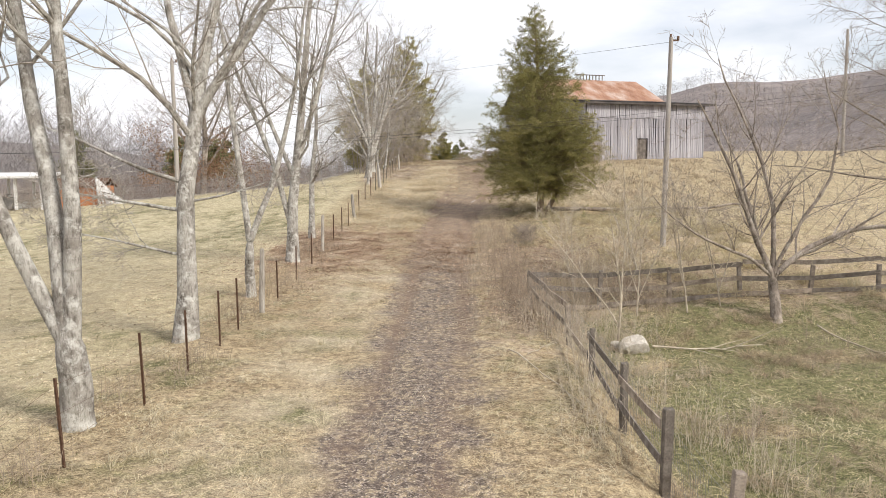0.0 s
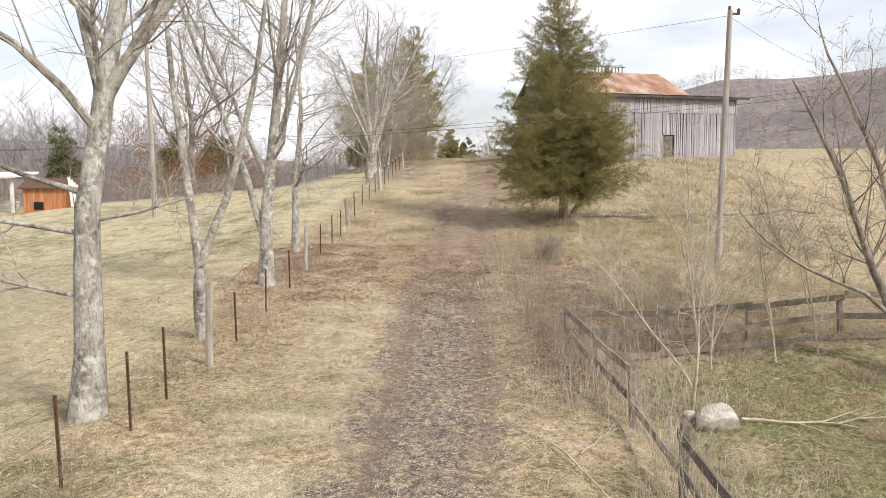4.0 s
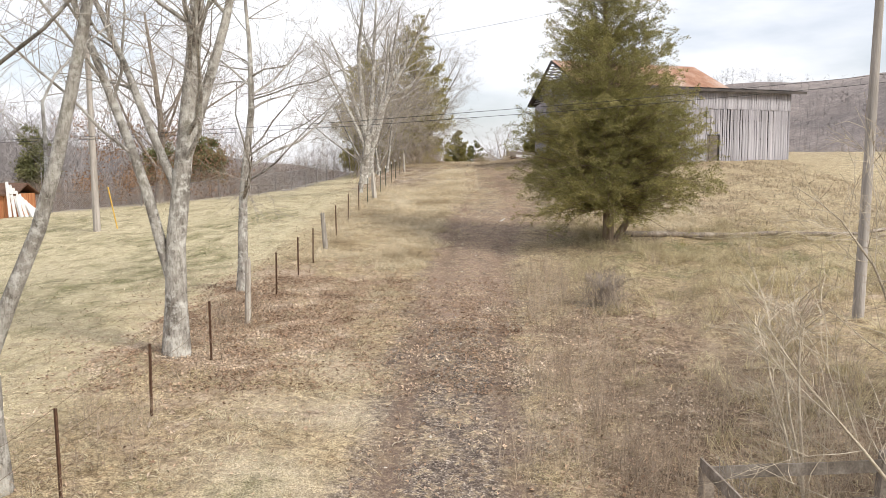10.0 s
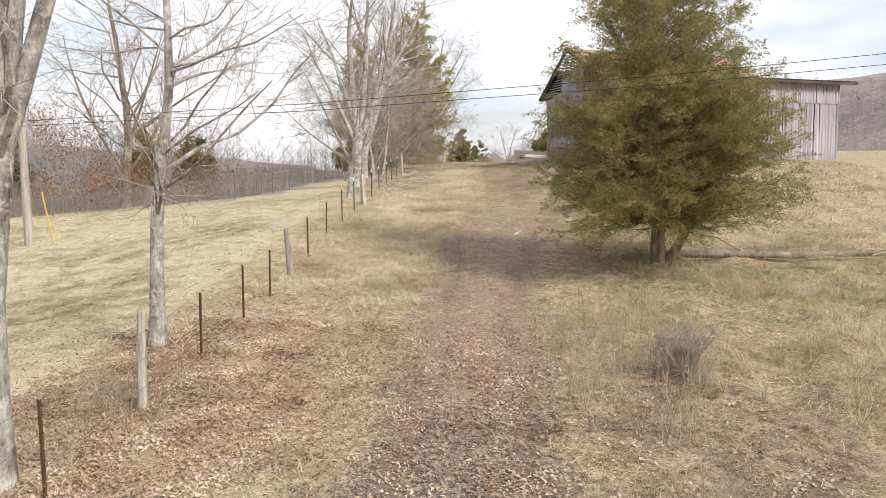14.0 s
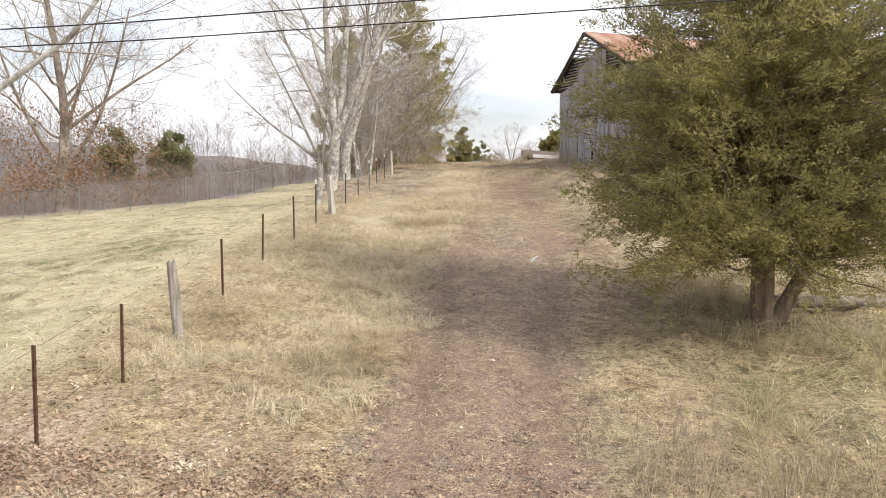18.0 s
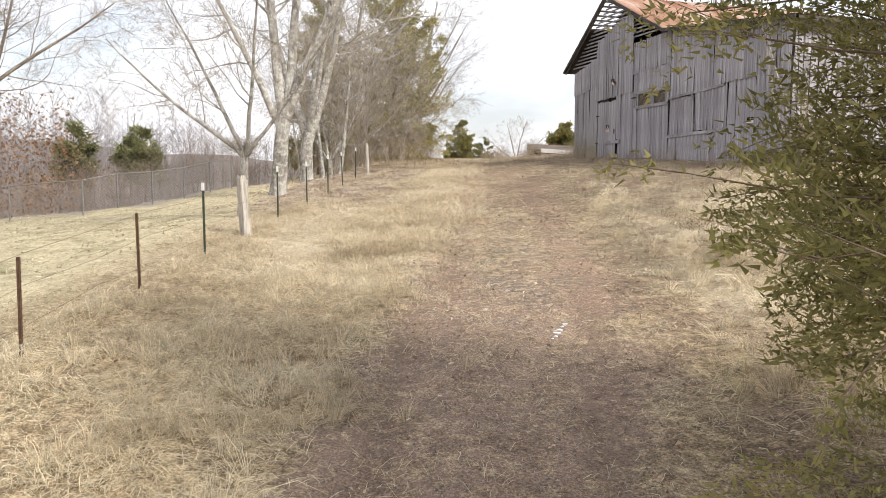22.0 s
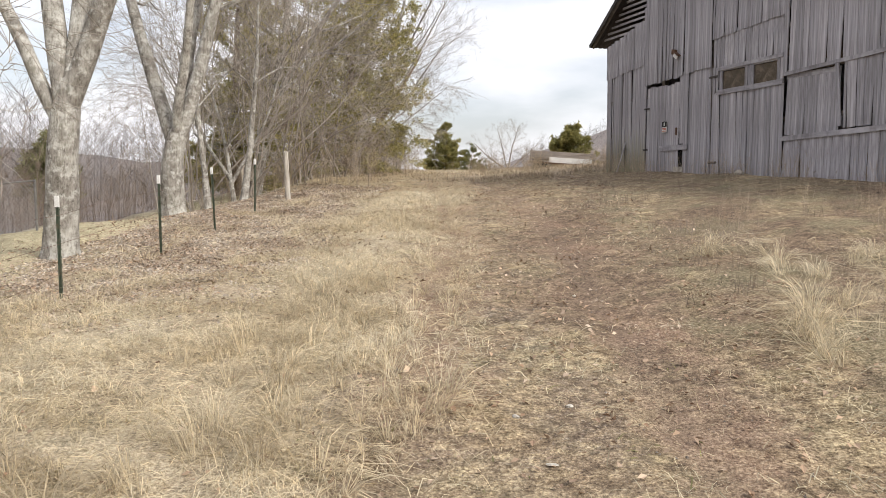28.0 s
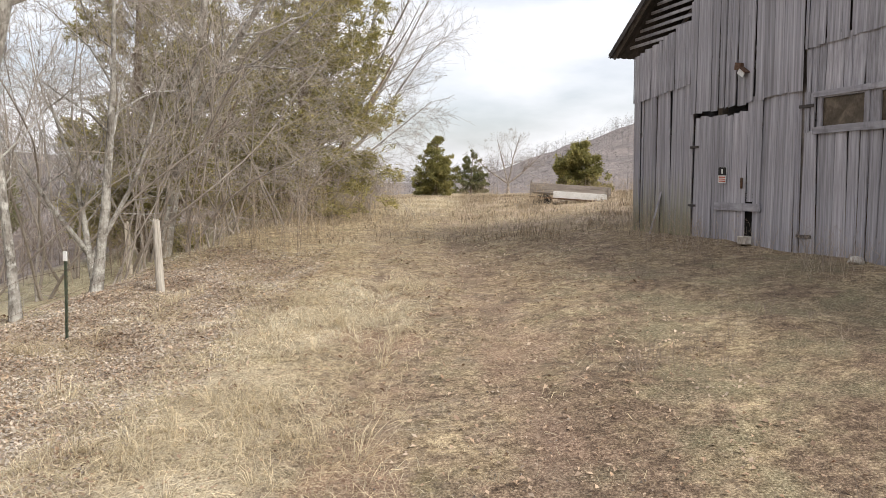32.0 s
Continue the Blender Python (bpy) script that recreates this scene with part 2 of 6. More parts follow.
PROFILE_Z = [-3.0, -1.6, -1.3, -1.2, -0.97, -0.42, 0.02, 0.35, 0.9, 1.47, 2.27, 2.63, 3.06, 3.42, 3.85, 4.1, 3.85, 3.5, 2.0, 0, -4]


def ease(a, b, x):
    t = np.clip((x - a) / (b - a), 0, 1)
    return t * t * (3 - 2 * t)


def wavy(x, y, s, seed):
    """Smooth noise from a few sines, about -1 to 1."""
    r = np.random.default_rng(seed)
    out = 0
    for k in range(6):
        a, ph, f = r.uniform(0, 6.28), r.uniform(0, 6.28), r.uniform(0.5, 1.6) / s
        out = out + np.sin((x * np.cos(a) + y * np.sin(a)) * f * 6.28 + ph)
    return out / 3.2


def ground_z(x, y):
    x, y = np.asarray(x, float), np.asarray(y, float)
    z = np.interp(y, PROFILE_Y, PROFILE_Z)
    z = z + 0.085 * np.clip(x - 1.5, 0, 11) * ease(44, 64, y) * (1 - ease(80, 120, y))
    z = z - 0.7 * ease(2.8, 4.2, x) * (1 - ease(20.0, 25.5, y)) * (1 - ease(40, 80, x))
    z = z + ease(1, 4, -x) * np.interp(y, [39, 43, 46, 50, 54, 57, 60, 72, 76, 80], [0, 0.15, 0.17, 0.14, 0.1, -0.1, -0.22, -0.2, -0.1, 0])
    z = z - (0.03 + 0.06 * ease(18, 45, y)) * np.clip(-5.5 - x, 0, 22)
    z = z - 2.5 * ease(-28, -70, x)
    z = z - 1.3 * ease(62.8, 69, y) * ease(10.5, 14, -x) * (1 - ease(110, 140, y))
    z = z - 0.5 * ease(4.9, 7.5, -x) * ease(68, 75, y) * (1 - ease(84, 100, y))
    # hills all round: a near wooded ridge to the east, lower ones north and west
    z = z + (60 + 15 * (1 - ease(200, 900, y)) + 8 * np.sin(y / 90.0) + 5 * wavy(x, y, 120, 3)) * ease(85, 300, x)
    z = z + (8 + 38 * ease(-30, 150, x) + 4 * wavy(x, y, 140, 4)) * ease(260, 620, y) * (1 - ease(150, 300, x))
    z = z + (38 + 6 * np.sin(y / 130.0) + 4 * wavy(x, y, 140, 5)) * ease(200, 620, -x)
    z = z + 0.45 * np.exp(-(((x + 25) / 4.0) ** 2) - ((y - 56.5) / 4.0) ** 2)
    near = 1 - ease(30, 90, np.abs(x))
    z = z + 0.15 * (1 - 0.6 * ease(42, 46, y)) * np.maximum(0, wavy(x, y, 1.5, 8)) * ease(3.2, 4.5, x) * ease(24, 27, y) * (1 - ease(50, 60, y)) * near
    z = z + near * (0.05 * wavy(x, y, 3.1, 6) + 0.02 * wavy(x, y, 1.1, 7)) * (1 - 0.6 * on_road(x, y))
    return z + 0.05 * rut_depth(x, y) * near


ROAD_Y = [-40, 10, 22, 28, 40, 45, 50, 55, 64, 76, 90, 120]
ROAD_X = [-0.6, -0.05, 0.16, 0.15, 0.55, 0.95, 1.35, 1.25, 1.35, 0.3, -0.9, -2.0]
ROAD_HALF = [1.2, 1.15, 1.2, 1.2, 1.4, 1.8, 1.7, 1.6, 1.75, 1.6, 1.3, 1.2]


def on_road(x, y):
    d = np.abs(x - np.interp(y, ROAD_Y, ROAD_X)) - np.interp(y, ROAD_Y, ROAD_HALF)
    return (1 - ease(-0.35, 0.35, d + 0.22 * wavy(x, y, 2.3, 21) + 0.1 * wavy(x, y, 0.6, 22))) * np.interp(y, [0, 34, 44, 49, 54, 64, 76, 95], [1.0, 0.95, 0.95, 0.8, 0.45, 0.4, 0.35, 0.0])


def rut_depth(x, y):
    off = np.abs(np.abs(x - np.interp(y, ROAD_Y, ROAD_X)) - np.interp(y, [38, 46, 60], [0.78, 1.15, 0.9]))
    return -np.exp(-((off / 0.22) ** 2)) * (1 - ease(88, 100, y))


def gz(x, y):
    return float(ground_z(x, y))


# ---- ground ----
def ground_sheet():
    step = 0.4
    gx = np.concatenate([-np.geomspace(1900, 40.5, 34), np.arange(-40, -13, 1.0), np.arange(-13, 15, step), np.arange(15, 42, 1.0), np.geomspace(42.5, 1900, 34)])
    gy = np.concatenate([-np.geomspace(1900, 10, 26), np.arange(-9, 92, step), np.arange(92, 130, 1.2), np.geomspace(131, 1900, 40)])
    X, Y = np.meshgrid(gx, gy)
    Z = ground_z(X, Y)
    w, h = len(gx), len(gy)
    i = np.arange(w * h).reshape(h, w)
    F = np.stack([i[:-1, :-1], i[:-1, 1:], i[1:, 1:], i[1:, :-1]], -1).reshape(-1, 4)
    me = mesh_np("ground", np.stack([X, Y, Z], -1).reshape(-1, 3), F, M_GROUND, True)
    x, y = X.ravel(), Y.ravel()
    for name, value in (("road", on_road(x, y)), ("litter", litter_at(x, y)), ("green", green_at(x, y)), ("clay", clay_at(x, y)), ("woods", woods_at(x, y)), ("rut", -rut_depth(x, y)), ("soil", soil_shade_at(x, y)), ("red", red_at(x, y)), ("moss", moss_at(x, y)), ("pale", pale_at(x, y)), ("lawn", lawn_at(x, y))):
        a = me.attributes.new(name, "FLOAT", "POINT")
        a.data.foreach_set("value", value.astype(np.float32))
    tagged(new("ground", me), "dry straw-coloured winter grass with a gravel farm track", "ground", kind="structure")


def barnyard(x, y):
    """Worn brown ground in front of the barn."""
    return ease(-0.6, 1.0, x + 0.4 * wavy(x, y, 3.5, 32)) * ease(54, 61, y) * (1 - ease(77, 84, y)) * (1 - ease(14, 20, x))


def soil_shade_at(x, y):
    """Bare dark-brown soil, with shade put into its tone: beside the track, before the barn and where the cedar shades
    the track.
    """
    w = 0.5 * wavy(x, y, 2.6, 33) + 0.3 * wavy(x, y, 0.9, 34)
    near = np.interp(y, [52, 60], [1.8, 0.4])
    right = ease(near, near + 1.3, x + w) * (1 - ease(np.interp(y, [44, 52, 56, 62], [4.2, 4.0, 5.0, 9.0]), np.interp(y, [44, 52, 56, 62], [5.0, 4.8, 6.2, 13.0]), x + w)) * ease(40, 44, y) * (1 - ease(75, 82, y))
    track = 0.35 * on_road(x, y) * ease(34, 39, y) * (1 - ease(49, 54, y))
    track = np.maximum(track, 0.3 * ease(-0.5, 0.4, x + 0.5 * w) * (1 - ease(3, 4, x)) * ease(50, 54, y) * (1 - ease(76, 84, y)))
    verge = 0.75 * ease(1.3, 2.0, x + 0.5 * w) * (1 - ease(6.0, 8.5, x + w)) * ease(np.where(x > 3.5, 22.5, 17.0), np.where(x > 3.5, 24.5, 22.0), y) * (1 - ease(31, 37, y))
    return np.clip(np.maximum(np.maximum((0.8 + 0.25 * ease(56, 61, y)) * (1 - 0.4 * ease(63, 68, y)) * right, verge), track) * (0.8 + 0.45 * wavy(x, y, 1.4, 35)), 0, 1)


def pale_at(x, y):
    """Bleached standing grass on the bank and beside the track."""
    sides = np.maximum(1 - ease(-0.7, 0.3, x), ease(3.6, 4.8, x) * (1 - ease(57, 61, y)))
    # Cream verge grass; the sunny stripe there is put into its colour too.
    edge = 1.0 * np.exp(-(((x + 1.9) / 1.1) ** 2)) * (1 - ease(26, 32, y)) * (0.6 + 0.6 * wavy(x, y, 2.5, 47))
    end = 1.4 * np.exp(-(((x + 0.5) / 1.3) ** 2) - ((y - 94) / 7.0) ** 2)
    return np.clip(edge + end + sides * ease(np.where(x < 1, 47.0, 44.0), np.where(x < 1, 52.0, 48.0), y) * (1 - ease(64, 72, y)) * (1 - ease(9, 13, x)) * ease(-6.5, -4.5, x) * (0.75 + 0.5 * wavy(x, y, 4.0, 36)), 0, 1)


def lawn_at(x, y):
    """Short mown grass west of the wire fence and on the far slope."""
    return np.clip(ease(4.8, 6.5, -x) * (0.6 * ease(6, 12, y) + 0.4 * ease(24, 42, y)) + 0.3 * ease(9, 14, x) * ease(24, 30, y), 0, 1)


def litter_at(x, y):
    a = (0.5 + 0.5 * ease(27, 30, y)) * np.exp(-(((x + 4.3) / 2.6) ** 2)) * ease(21, 28, y) * (1 - ease(35, 40, y))
    b = 1.1 * np.exp(-(((x + 4.2) / 2.3) ** 2)) * ease(57, 62, y) * (1 - ease(72, 78, y))
    c = 0.25 * np.exp(-(((x - 0.3) / 1.7) ** 2)) * ease(22, 28, y) * (1 - ease(33, 39, y))
    d = 0.6 * np.exp(-(((x - 2.9) / 2.0) ** 2)) * ease(14, 20, y) * (1 - ease(30, 35, y))
    e = 0.45 * ease(3.0, 4.5, x) * (1 - ease(14, 20, x)) * ease(21, 24, y) * (1 - ease(33, 38, y))
    f = 0.2 * barnyard(x, y)
    g = 0.6 * ease(0.0, 1.5, x) * ease(77, 81, y) * (1 - ease(100, 112, y)) * (1 - ease(16, 24, x))
    h = 0.12 * (1 - ease(17, 23, y)) * ease(1.6, 2.6, -x)
    return np.clip((a + b + c + d + e + f + g + h) * (0.9 + 0.5 * wavy(x, y, 1.7, 31)), 0, 1)


def green_at(x, y):
    a = (0.2 + 0.25 * ease(28, 38, y)) * ease(5.5, 8, -x) * (0.75 + 0.35 * wavy(x, y, 9, 41)) * ease(24, 34, y) * (1 - 0.5 * ease(46, 66, y))
    b = 1.15 * ease(3.4, 4.4, x) * (1 - ease(22.5, 25, y)) * (0.85 + 0.45 * wavy(x, y, 3.0, 42))
    c = 0.6 * ease(2.6, 4.0, x) * (1 - ease(10, 14, x)) * ease(33, 37, y) * (1 - ease(42, 46, y)) * (0.6 + 0.4 * wavy(x, y, 2.2, 43))
    d = 0.25 * ease(0.55, 0.8, wavy(x, y, 2.0, 44))
    e = 0.45 * on_road(x, y) * ease(46, 52, y) * (1 - ease(72, 80, y)) * (0.6 + 0.6 * wavy(x, y, 2.4, 45))
    f = 0.5 * (1 - ease(20, 26, y)) * ease(0.9, 1.8, np.abs(x)) * (1 - ease(3.2, 4.2, x)) * (0.4 + 0.6 * wavy(x, y, 2.6, 46))
    return np.clip(np.maximum(np.maximum.reduce([a, b, c, d, f]) * (1 - on_road(x, y)), e), 0, 1)


def clay_at(x, y):
    a = ease(34, 46, y) * (1 - ease(84, 95, y)) * (0.6 + 0.4 * ease(-0.5, 0.5, wavy(x, y, 3.2, 51)))
    b = 1.0 * ease(28, 34, y) * (1 - ease(47, 52, y))
    return np.clip(np.maximum(a, b) * on_road(x, y), 0, 1)


def red_at(x, y):
    """Reddish clay worn bare along the two wheel tracks below the barn."""
    off = np.abs(np.abs(x - np.interp(y, ROAD_Y, ROAD_X) - 0.1) - np.interp(y, [46, 60], [1.15, 0.9]))
    return np.clip(np.exp(-((off / 0.6) ** 2)) * ease(45, 49, y) * (1 - ease(68, 76, y)) * (0.65 + 0.5 * wavy(x, y, 2.8, 37) + 0.25 * wavy(x, y, 0.8, 38)), 0, 1)


def moss_at(x, y):
    """Low olive-green growth between and beside the wheel tracks."""
    w = 0.5 + 0.5 * wavy(x, y, 2.2, 39) + 0.35 * wavy(x, y, 0.7, 40)
    return np.clip(w * (0.55 + 0.6 * ease(2.5, 4.2, x)) * ease(-1.2, 0.2, x) * (1 - ease(9, 13, x)) * ease(47, 51, y) * (1 - ease(70, 77, y)), 0, 1)


def woods_at(x, y):
    return np.clip(np.maximum.reduce([ease(60, 78, x), ease(190, 240, y) + 0 * x, ease(30, 44, -x) * ease(20, 60, y), ease(62.0, 63.5, y) * ease(9.5, 11.5, -x), ease(130, 190, -x)]), 0, 1)


def ground_material():
    m, n, l, b = nodes_of("ground", 0.95)

    def attr(name):
        a = n.new("ShaderNodeAttribute")
        a.attribute_name = name
        return a.outputs["Fac"]

    def broken(mask, scale, low, high):
        add = n.new("ShaderNodeMath")
        add.operation = "ADD"
        l.new(mask, add.inputs[0])
        s = n.new("ShaderNodeMapRange")
        s.inputs["From Min"].default_value, s.inputs["From Max"].default_value = 0.3, 0.7
        s.inputs["To Min"].default_value, s.inputs["To Max"].default_value = -0.4, 0.4
        l.new(noise_tex(n, l, scale, 5.0), s.inputs[0])
        l.new(s.outputs[0], add.inputs[1])
        r = n.new("ShaderNodeMapRange")
        r.inputs["From Min"].default_value, r.inputs["From Max"].default_value = low, high
        l.new(add.outputs[0], r.inputs[0])
        return r.outputs[0]

    fine, coarse, mid = noise_tex(n, l, 38.0, 7.0, rough=0.75), noise_tex(n, l, 0.3, 5.0), noise_tex(n, l, 2.6, 7.0, rough=0.7)
    blotch = noise_tex(n, l, 9.0, 6.0, rough=0.7)
    straw = ramp(n, l, fine, (0.37, (0.15, 0.116, 0.078)), (0.48, (0.37, 0.313, 0.22)), (0.61, (0.64, 0.57, 0.42)))
    lawn = ramp(n, l, fine, (0.36, (0.22, 0.19, 0.118)), (0.48, (0.43, 0.383, 0.255)), (0.61, (0.7, 0.645, 0.47)))
    straw = mixed(n, l, 0.75, straw, ramp(n, l, mid, (0.36, (0.55, 0.46, 0.38)), (0.62, (1.12, 1.08, 1.0))), "MULTIPLY")
    straw = mixed(n, l, 0.8, straw, ramp(n, l, blotch, (0.39, (0.42, 0.375, 0.325)), (0.5, (0.92, 0.9, 0.86)), (0.6, (1.28, 1.25, 1.19))), "MULTIPLY")
    straw = mixed(n, l, 0.5, straw, ramp(n, l, coarse, (0.35, (0.78, 0.72, 0.64)), (0.65, (1.1, 1.08, 1.02))), "MULTIPLY")
    straw = mixed(n, l, attr("lawn"), straw, mixed(n, l, 0.6, lawn, ramp(n, l, mid, (0.36, (0.72, 0.66, 0.58)), (0.62, (1.12, 1.08, 1.0))), "MULTIPLY"))
    green = ramp(n, l, fine, (0.36, (0.055, 0.055, 0.026)), (0.49, (0.15, 0.155, 0.066)), (0.62, (0.38, 0.345, 0.21)))
    green = mixed(n, l, 0.8, green, ramp(n, l, blotch, (0.39, (0.42, 0.4, 0.33)), (0.6, (1.25, 1.22, 1.16))), "MULTIPLY")
    straw = mixed(n, l, attr("pale"), straw, mixed(n, l, 0.45, ramp(n, l, fine, (0.36, (0.27, 0.222, 0.15)), (0.48, (0.53, 0.46, 0.34)), (0.61, (0.8, 0.73, 0.585))), straw))
    c = mixed(n, l, broken(attr("green"), 1.2, 0.2, 0.8), straw, green)
    leaf = n.new("ShaderNodeTexVoronoi")
    leaf.inputs["Scale"].default_value = 26.0
    lc = n.new("ShaderNodeTexCoord")
    l.new(lc.outputs["Object"], leaf.inputs["Vector"])
    leaves = ramp(n, l, n_sep(n, l, leaf.outputs["Color"]), (0.0, (0.22, 0.155, 0.11)), (0.5, (0.42, 0.32, 0.235)), (1.0, (0.62, 0.51, 0.41)))
    c = mixed(n, l, broken(attr("litter"), 2.5, 0.25, 0.8), c, mixed(n, l, 0.3, leaves, straw))
    stone = n.new("ShaderNodeTexVoronoi")
    stone.inputs["Scale"].default_value = 48.0
    l.new(lc.outputs["Object"], stone.inputs["Vector"])
    gravel = ramp(n, l, n_sep(n, l, stone.outputs["Color"]), (0.0, (0.085, 0.07, 0.06)), (0.5, (0.175, 0.145, 0.124)), (0.85, (0.28, 0.238, 0.204)), (1.0, (0.58, 0.53, 0.47)))
    gravel = mixed(n, l, 0.8, gravel, ramp(n, l, blotch, (0.38, (0.42, 0.37, 0.34)), (0.61, (1.3, 1.25, 1.19))), "MULTIPLY")
    gravel = mixed(n, l, broken(attr("clay"), 1.4, 0.25, 0.95), gravel, ramp(n, l, fine, (0.36, (0.13, 0.086, 0.064)), (0.5, (0.27, 0.19, 0.143)), (0.66, (0.44, 0.335, 0.26))))
    gravel = mixed(n, l, broken(attr("rut"), 1.6, 0.2, 1.2), gravel, ramp(n, l, fine, (0.3, (0.09, 0.06, 0.045)), (0.7, (0.25, 0.175, 0.13))))
    chaff = n.new("ShaderNodeMath")
    chaff.operation = "MULTIPLY"
    chaff.inputs[1].default_value = 0.6
    l.new(ramp(n, l, blotch, (0.5, (0, 0, 0)), (0.62, (1, 1, 1))), chaff.inputs[0])
    gravel = mixed(n, l, chaff.outputs[0], gravel, straw)
    c = mixed(n, l, broken(attr("road"), 1.7, 0.15, 0.95), c, gravel)
    # Soil colours, kept dark enough to carry the shade by barn and cedar.
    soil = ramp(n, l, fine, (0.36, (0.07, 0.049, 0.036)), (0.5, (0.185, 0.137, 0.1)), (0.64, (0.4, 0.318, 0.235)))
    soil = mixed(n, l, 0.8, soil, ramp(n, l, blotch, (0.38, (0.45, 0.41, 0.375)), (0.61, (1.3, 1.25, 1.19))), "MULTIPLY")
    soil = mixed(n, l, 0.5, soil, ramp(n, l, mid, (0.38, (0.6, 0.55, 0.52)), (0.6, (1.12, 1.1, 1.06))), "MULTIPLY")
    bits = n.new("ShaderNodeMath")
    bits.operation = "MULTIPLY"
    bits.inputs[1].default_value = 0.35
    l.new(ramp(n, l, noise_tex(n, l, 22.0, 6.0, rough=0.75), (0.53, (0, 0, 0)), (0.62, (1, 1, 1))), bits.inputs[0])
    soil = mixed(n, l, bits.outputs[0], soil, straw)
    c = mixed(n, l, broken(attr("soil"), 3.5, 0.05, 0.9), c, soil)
    low = n.new("ShaderNodeMath")
    low.operation = "MULTIPLY"
    low.inputs[1].default_value = 0.65
    l.new(broken(attr("moss"), 2.2, 0.35, 1.1), low.inputs[0])
    c = mixed(n, l, low.outputs[0], c, ramp(n, l, fine, (0.36, (0.07, 0.064, 0.036)), (0.5, (0.19, 0.17, 0.1)), (0.64, (0.42, 0.38, 0.26))))
    bare = n.new("ShaderNodeMath")
    bare.operation = "MULTIPLY"
    bare.inputs[1].default_value = 0.55
    l.new(broken(attr("red"), 2.6, 0.25, 1.0), bare.inputs[0])
    c = mixed(n, l, bare.outputs[0], c, ramp(n, l, fine, (0.36, (0.13, 0.072, 0.048)), (0.5, (0.32, 0.205, 0.145)), (0.64, (0.55, 0.41, 0.3))))
    worn = n.new("ShaderNodeMath")
    worn.operation = "MULTIPLY"
    worn.inputs[1].default_value = 0.5
    l.new(broken(attr("rut"), 1.3, 0.3, 1.1), worn.inputs[0])
    c = mixed(n, l, worn.outputs[0], c, ramp(n, l, fine, (0.36, (0.07, 0.048, 0.036)), (0.6, (0.25, 0.18, 0.135))))
    c = mixed(n, l, attr("woods"), c, mixed(n, l, 0.7, ramp(n, l, coarse, (0.3, (0.2, 0.178, 0.17)), (0.7, (0.3, 0.27, 0.258))), ramp(n, l, noise_tex(n, l, 0.75, 6.0, rough=0.8), (0.36, (0.55, 0.53, 0.54)), (0.62, (1.2, 1.18, 1.16))), "MULTIPLY"))
    far = n.new("ShaderNodeMath")
    far.operation = "MULTIPLY"
    far.inputs[1].default_value = 0.75
    l.new(attr("woods"), far.inputs[0])
    c = mixed(n, l, far.outputs[0], c, ramp(n, l, noise_tex(n, l, 0.045, 7.0, rough=0.75), (0.36, (0.62, 0.6, 0.62)), (0.62, (1.25, 1.2, 1.15))), "MULTIPLY")
    l.new(c, b.inputs["Base Color"])
    h = mixed(n, l, 0.5, fine, stone.outputs["Distance"])
    bumped(n, l, b, h, 0.8, 0.03)
    return m


def n_sep(n, l, colour):
    s = n.new("ShaderNodeSeparateColor")
    l.new(colour, s.inputs[0])
    return s.outputs[0]


M_GROUND = ground_material()
ground_sheet()


# ---- trees ----
def two_tone(name, pieces):
    """One mesh out of several (verts, faces) with a material each."""
    vs, fs, mi, at = [], [], [], 0
    for k, ((v, f), _) in enumerate(pieces):
        for g in f if isinstance(f, list) else [f]:
            fs.append(g + at)
            mi.append(np.full(len(g), k, np.int32))
        vs.append(v)
        at += len(v)
    me = mesh_np(name, np.concatenate(vs), fs, None)
    for _, m in pieces:
        me.materials.append(m)
    me.polygons.foreach_set("material_index", np.concatenate(mi))
    return me


def tube_arrays(groups):
    vs, fs, at = [], [], 0
    for lines, sides in groups:
        by = {}
        for line in lines:
            by.setdefault(len(line[1]), []).append(line)
        for some in by.values():
            v, f = tubes(some, sides)
            vs.append(v)
            fs.append(f + at)
            at += len(v)
    return np.concatenate(vs), np.concatenate(fs)


def unit(v):
    return v / (np.linalg.norm(v) + 1e-9)


def limb(r, p, d, length, r0, r1, k, wander, rise):
    """A crooked polyline from p along d; rise bends it up (or down)."""
    pts, step = [np.array(p, float)], length / (k - 1)
    d = unit(np.array(d, float))
    for _ in range(k - 1):
        d = unit(d + r.normal(0, wander, 3) + np.array([0, 0, rise]))
        pts.append(pts[-1] + d * step)
    return np.array(pts), np.linspace(1, 0, k) ** 0.9 * (r0 - r1) + r1


def sprout(r, line, n, length, level, spec, out, first=0.25):
    """Side branches along a line, down to twigs. spec: per level (count, length ratio, angle low, high, points, rise)."""
    pts, rad = line
    count, ratio, low, high, k, rise = spec[level]
    m = max(1, int(round(n * r.uniform(0.8, 1.2))))
    for f in np.sort(r.uniform(first, 1.0, m)):
        s = f * (len(pts) - 1)
        i = min(int(s), len(pts) - 2)
        p = pts[i] + (pts[i + 1] - pts[i]) * (s - i)
        d = unit(pts[i + 1] - pts[i])
        side = unit(np.cross(d, r.normal(0, 1, 3)))
        a = radians(r.uniform(low, high))
        L = length * ratio * (1.15 - 0.6 * f) * r.uniform(0.7, 1.25)
        r0 = max(0.004, (rad[i] * (1 - (s - i)) + rad[i + 1] * (s - i)) * r.uniform(0.27, 0.44))
        kid = limb(r, p, d * math.cos(a) + side * math.sin(a), L, r0, max(0.0022, r0 * 0.25), k, 0.16, rise)
        out[level].append(kid)
        if level + 1 < len(spec):
            sprout(r, kid, spec[level + 1][0], L, level + 1, spec, out, 0.15)


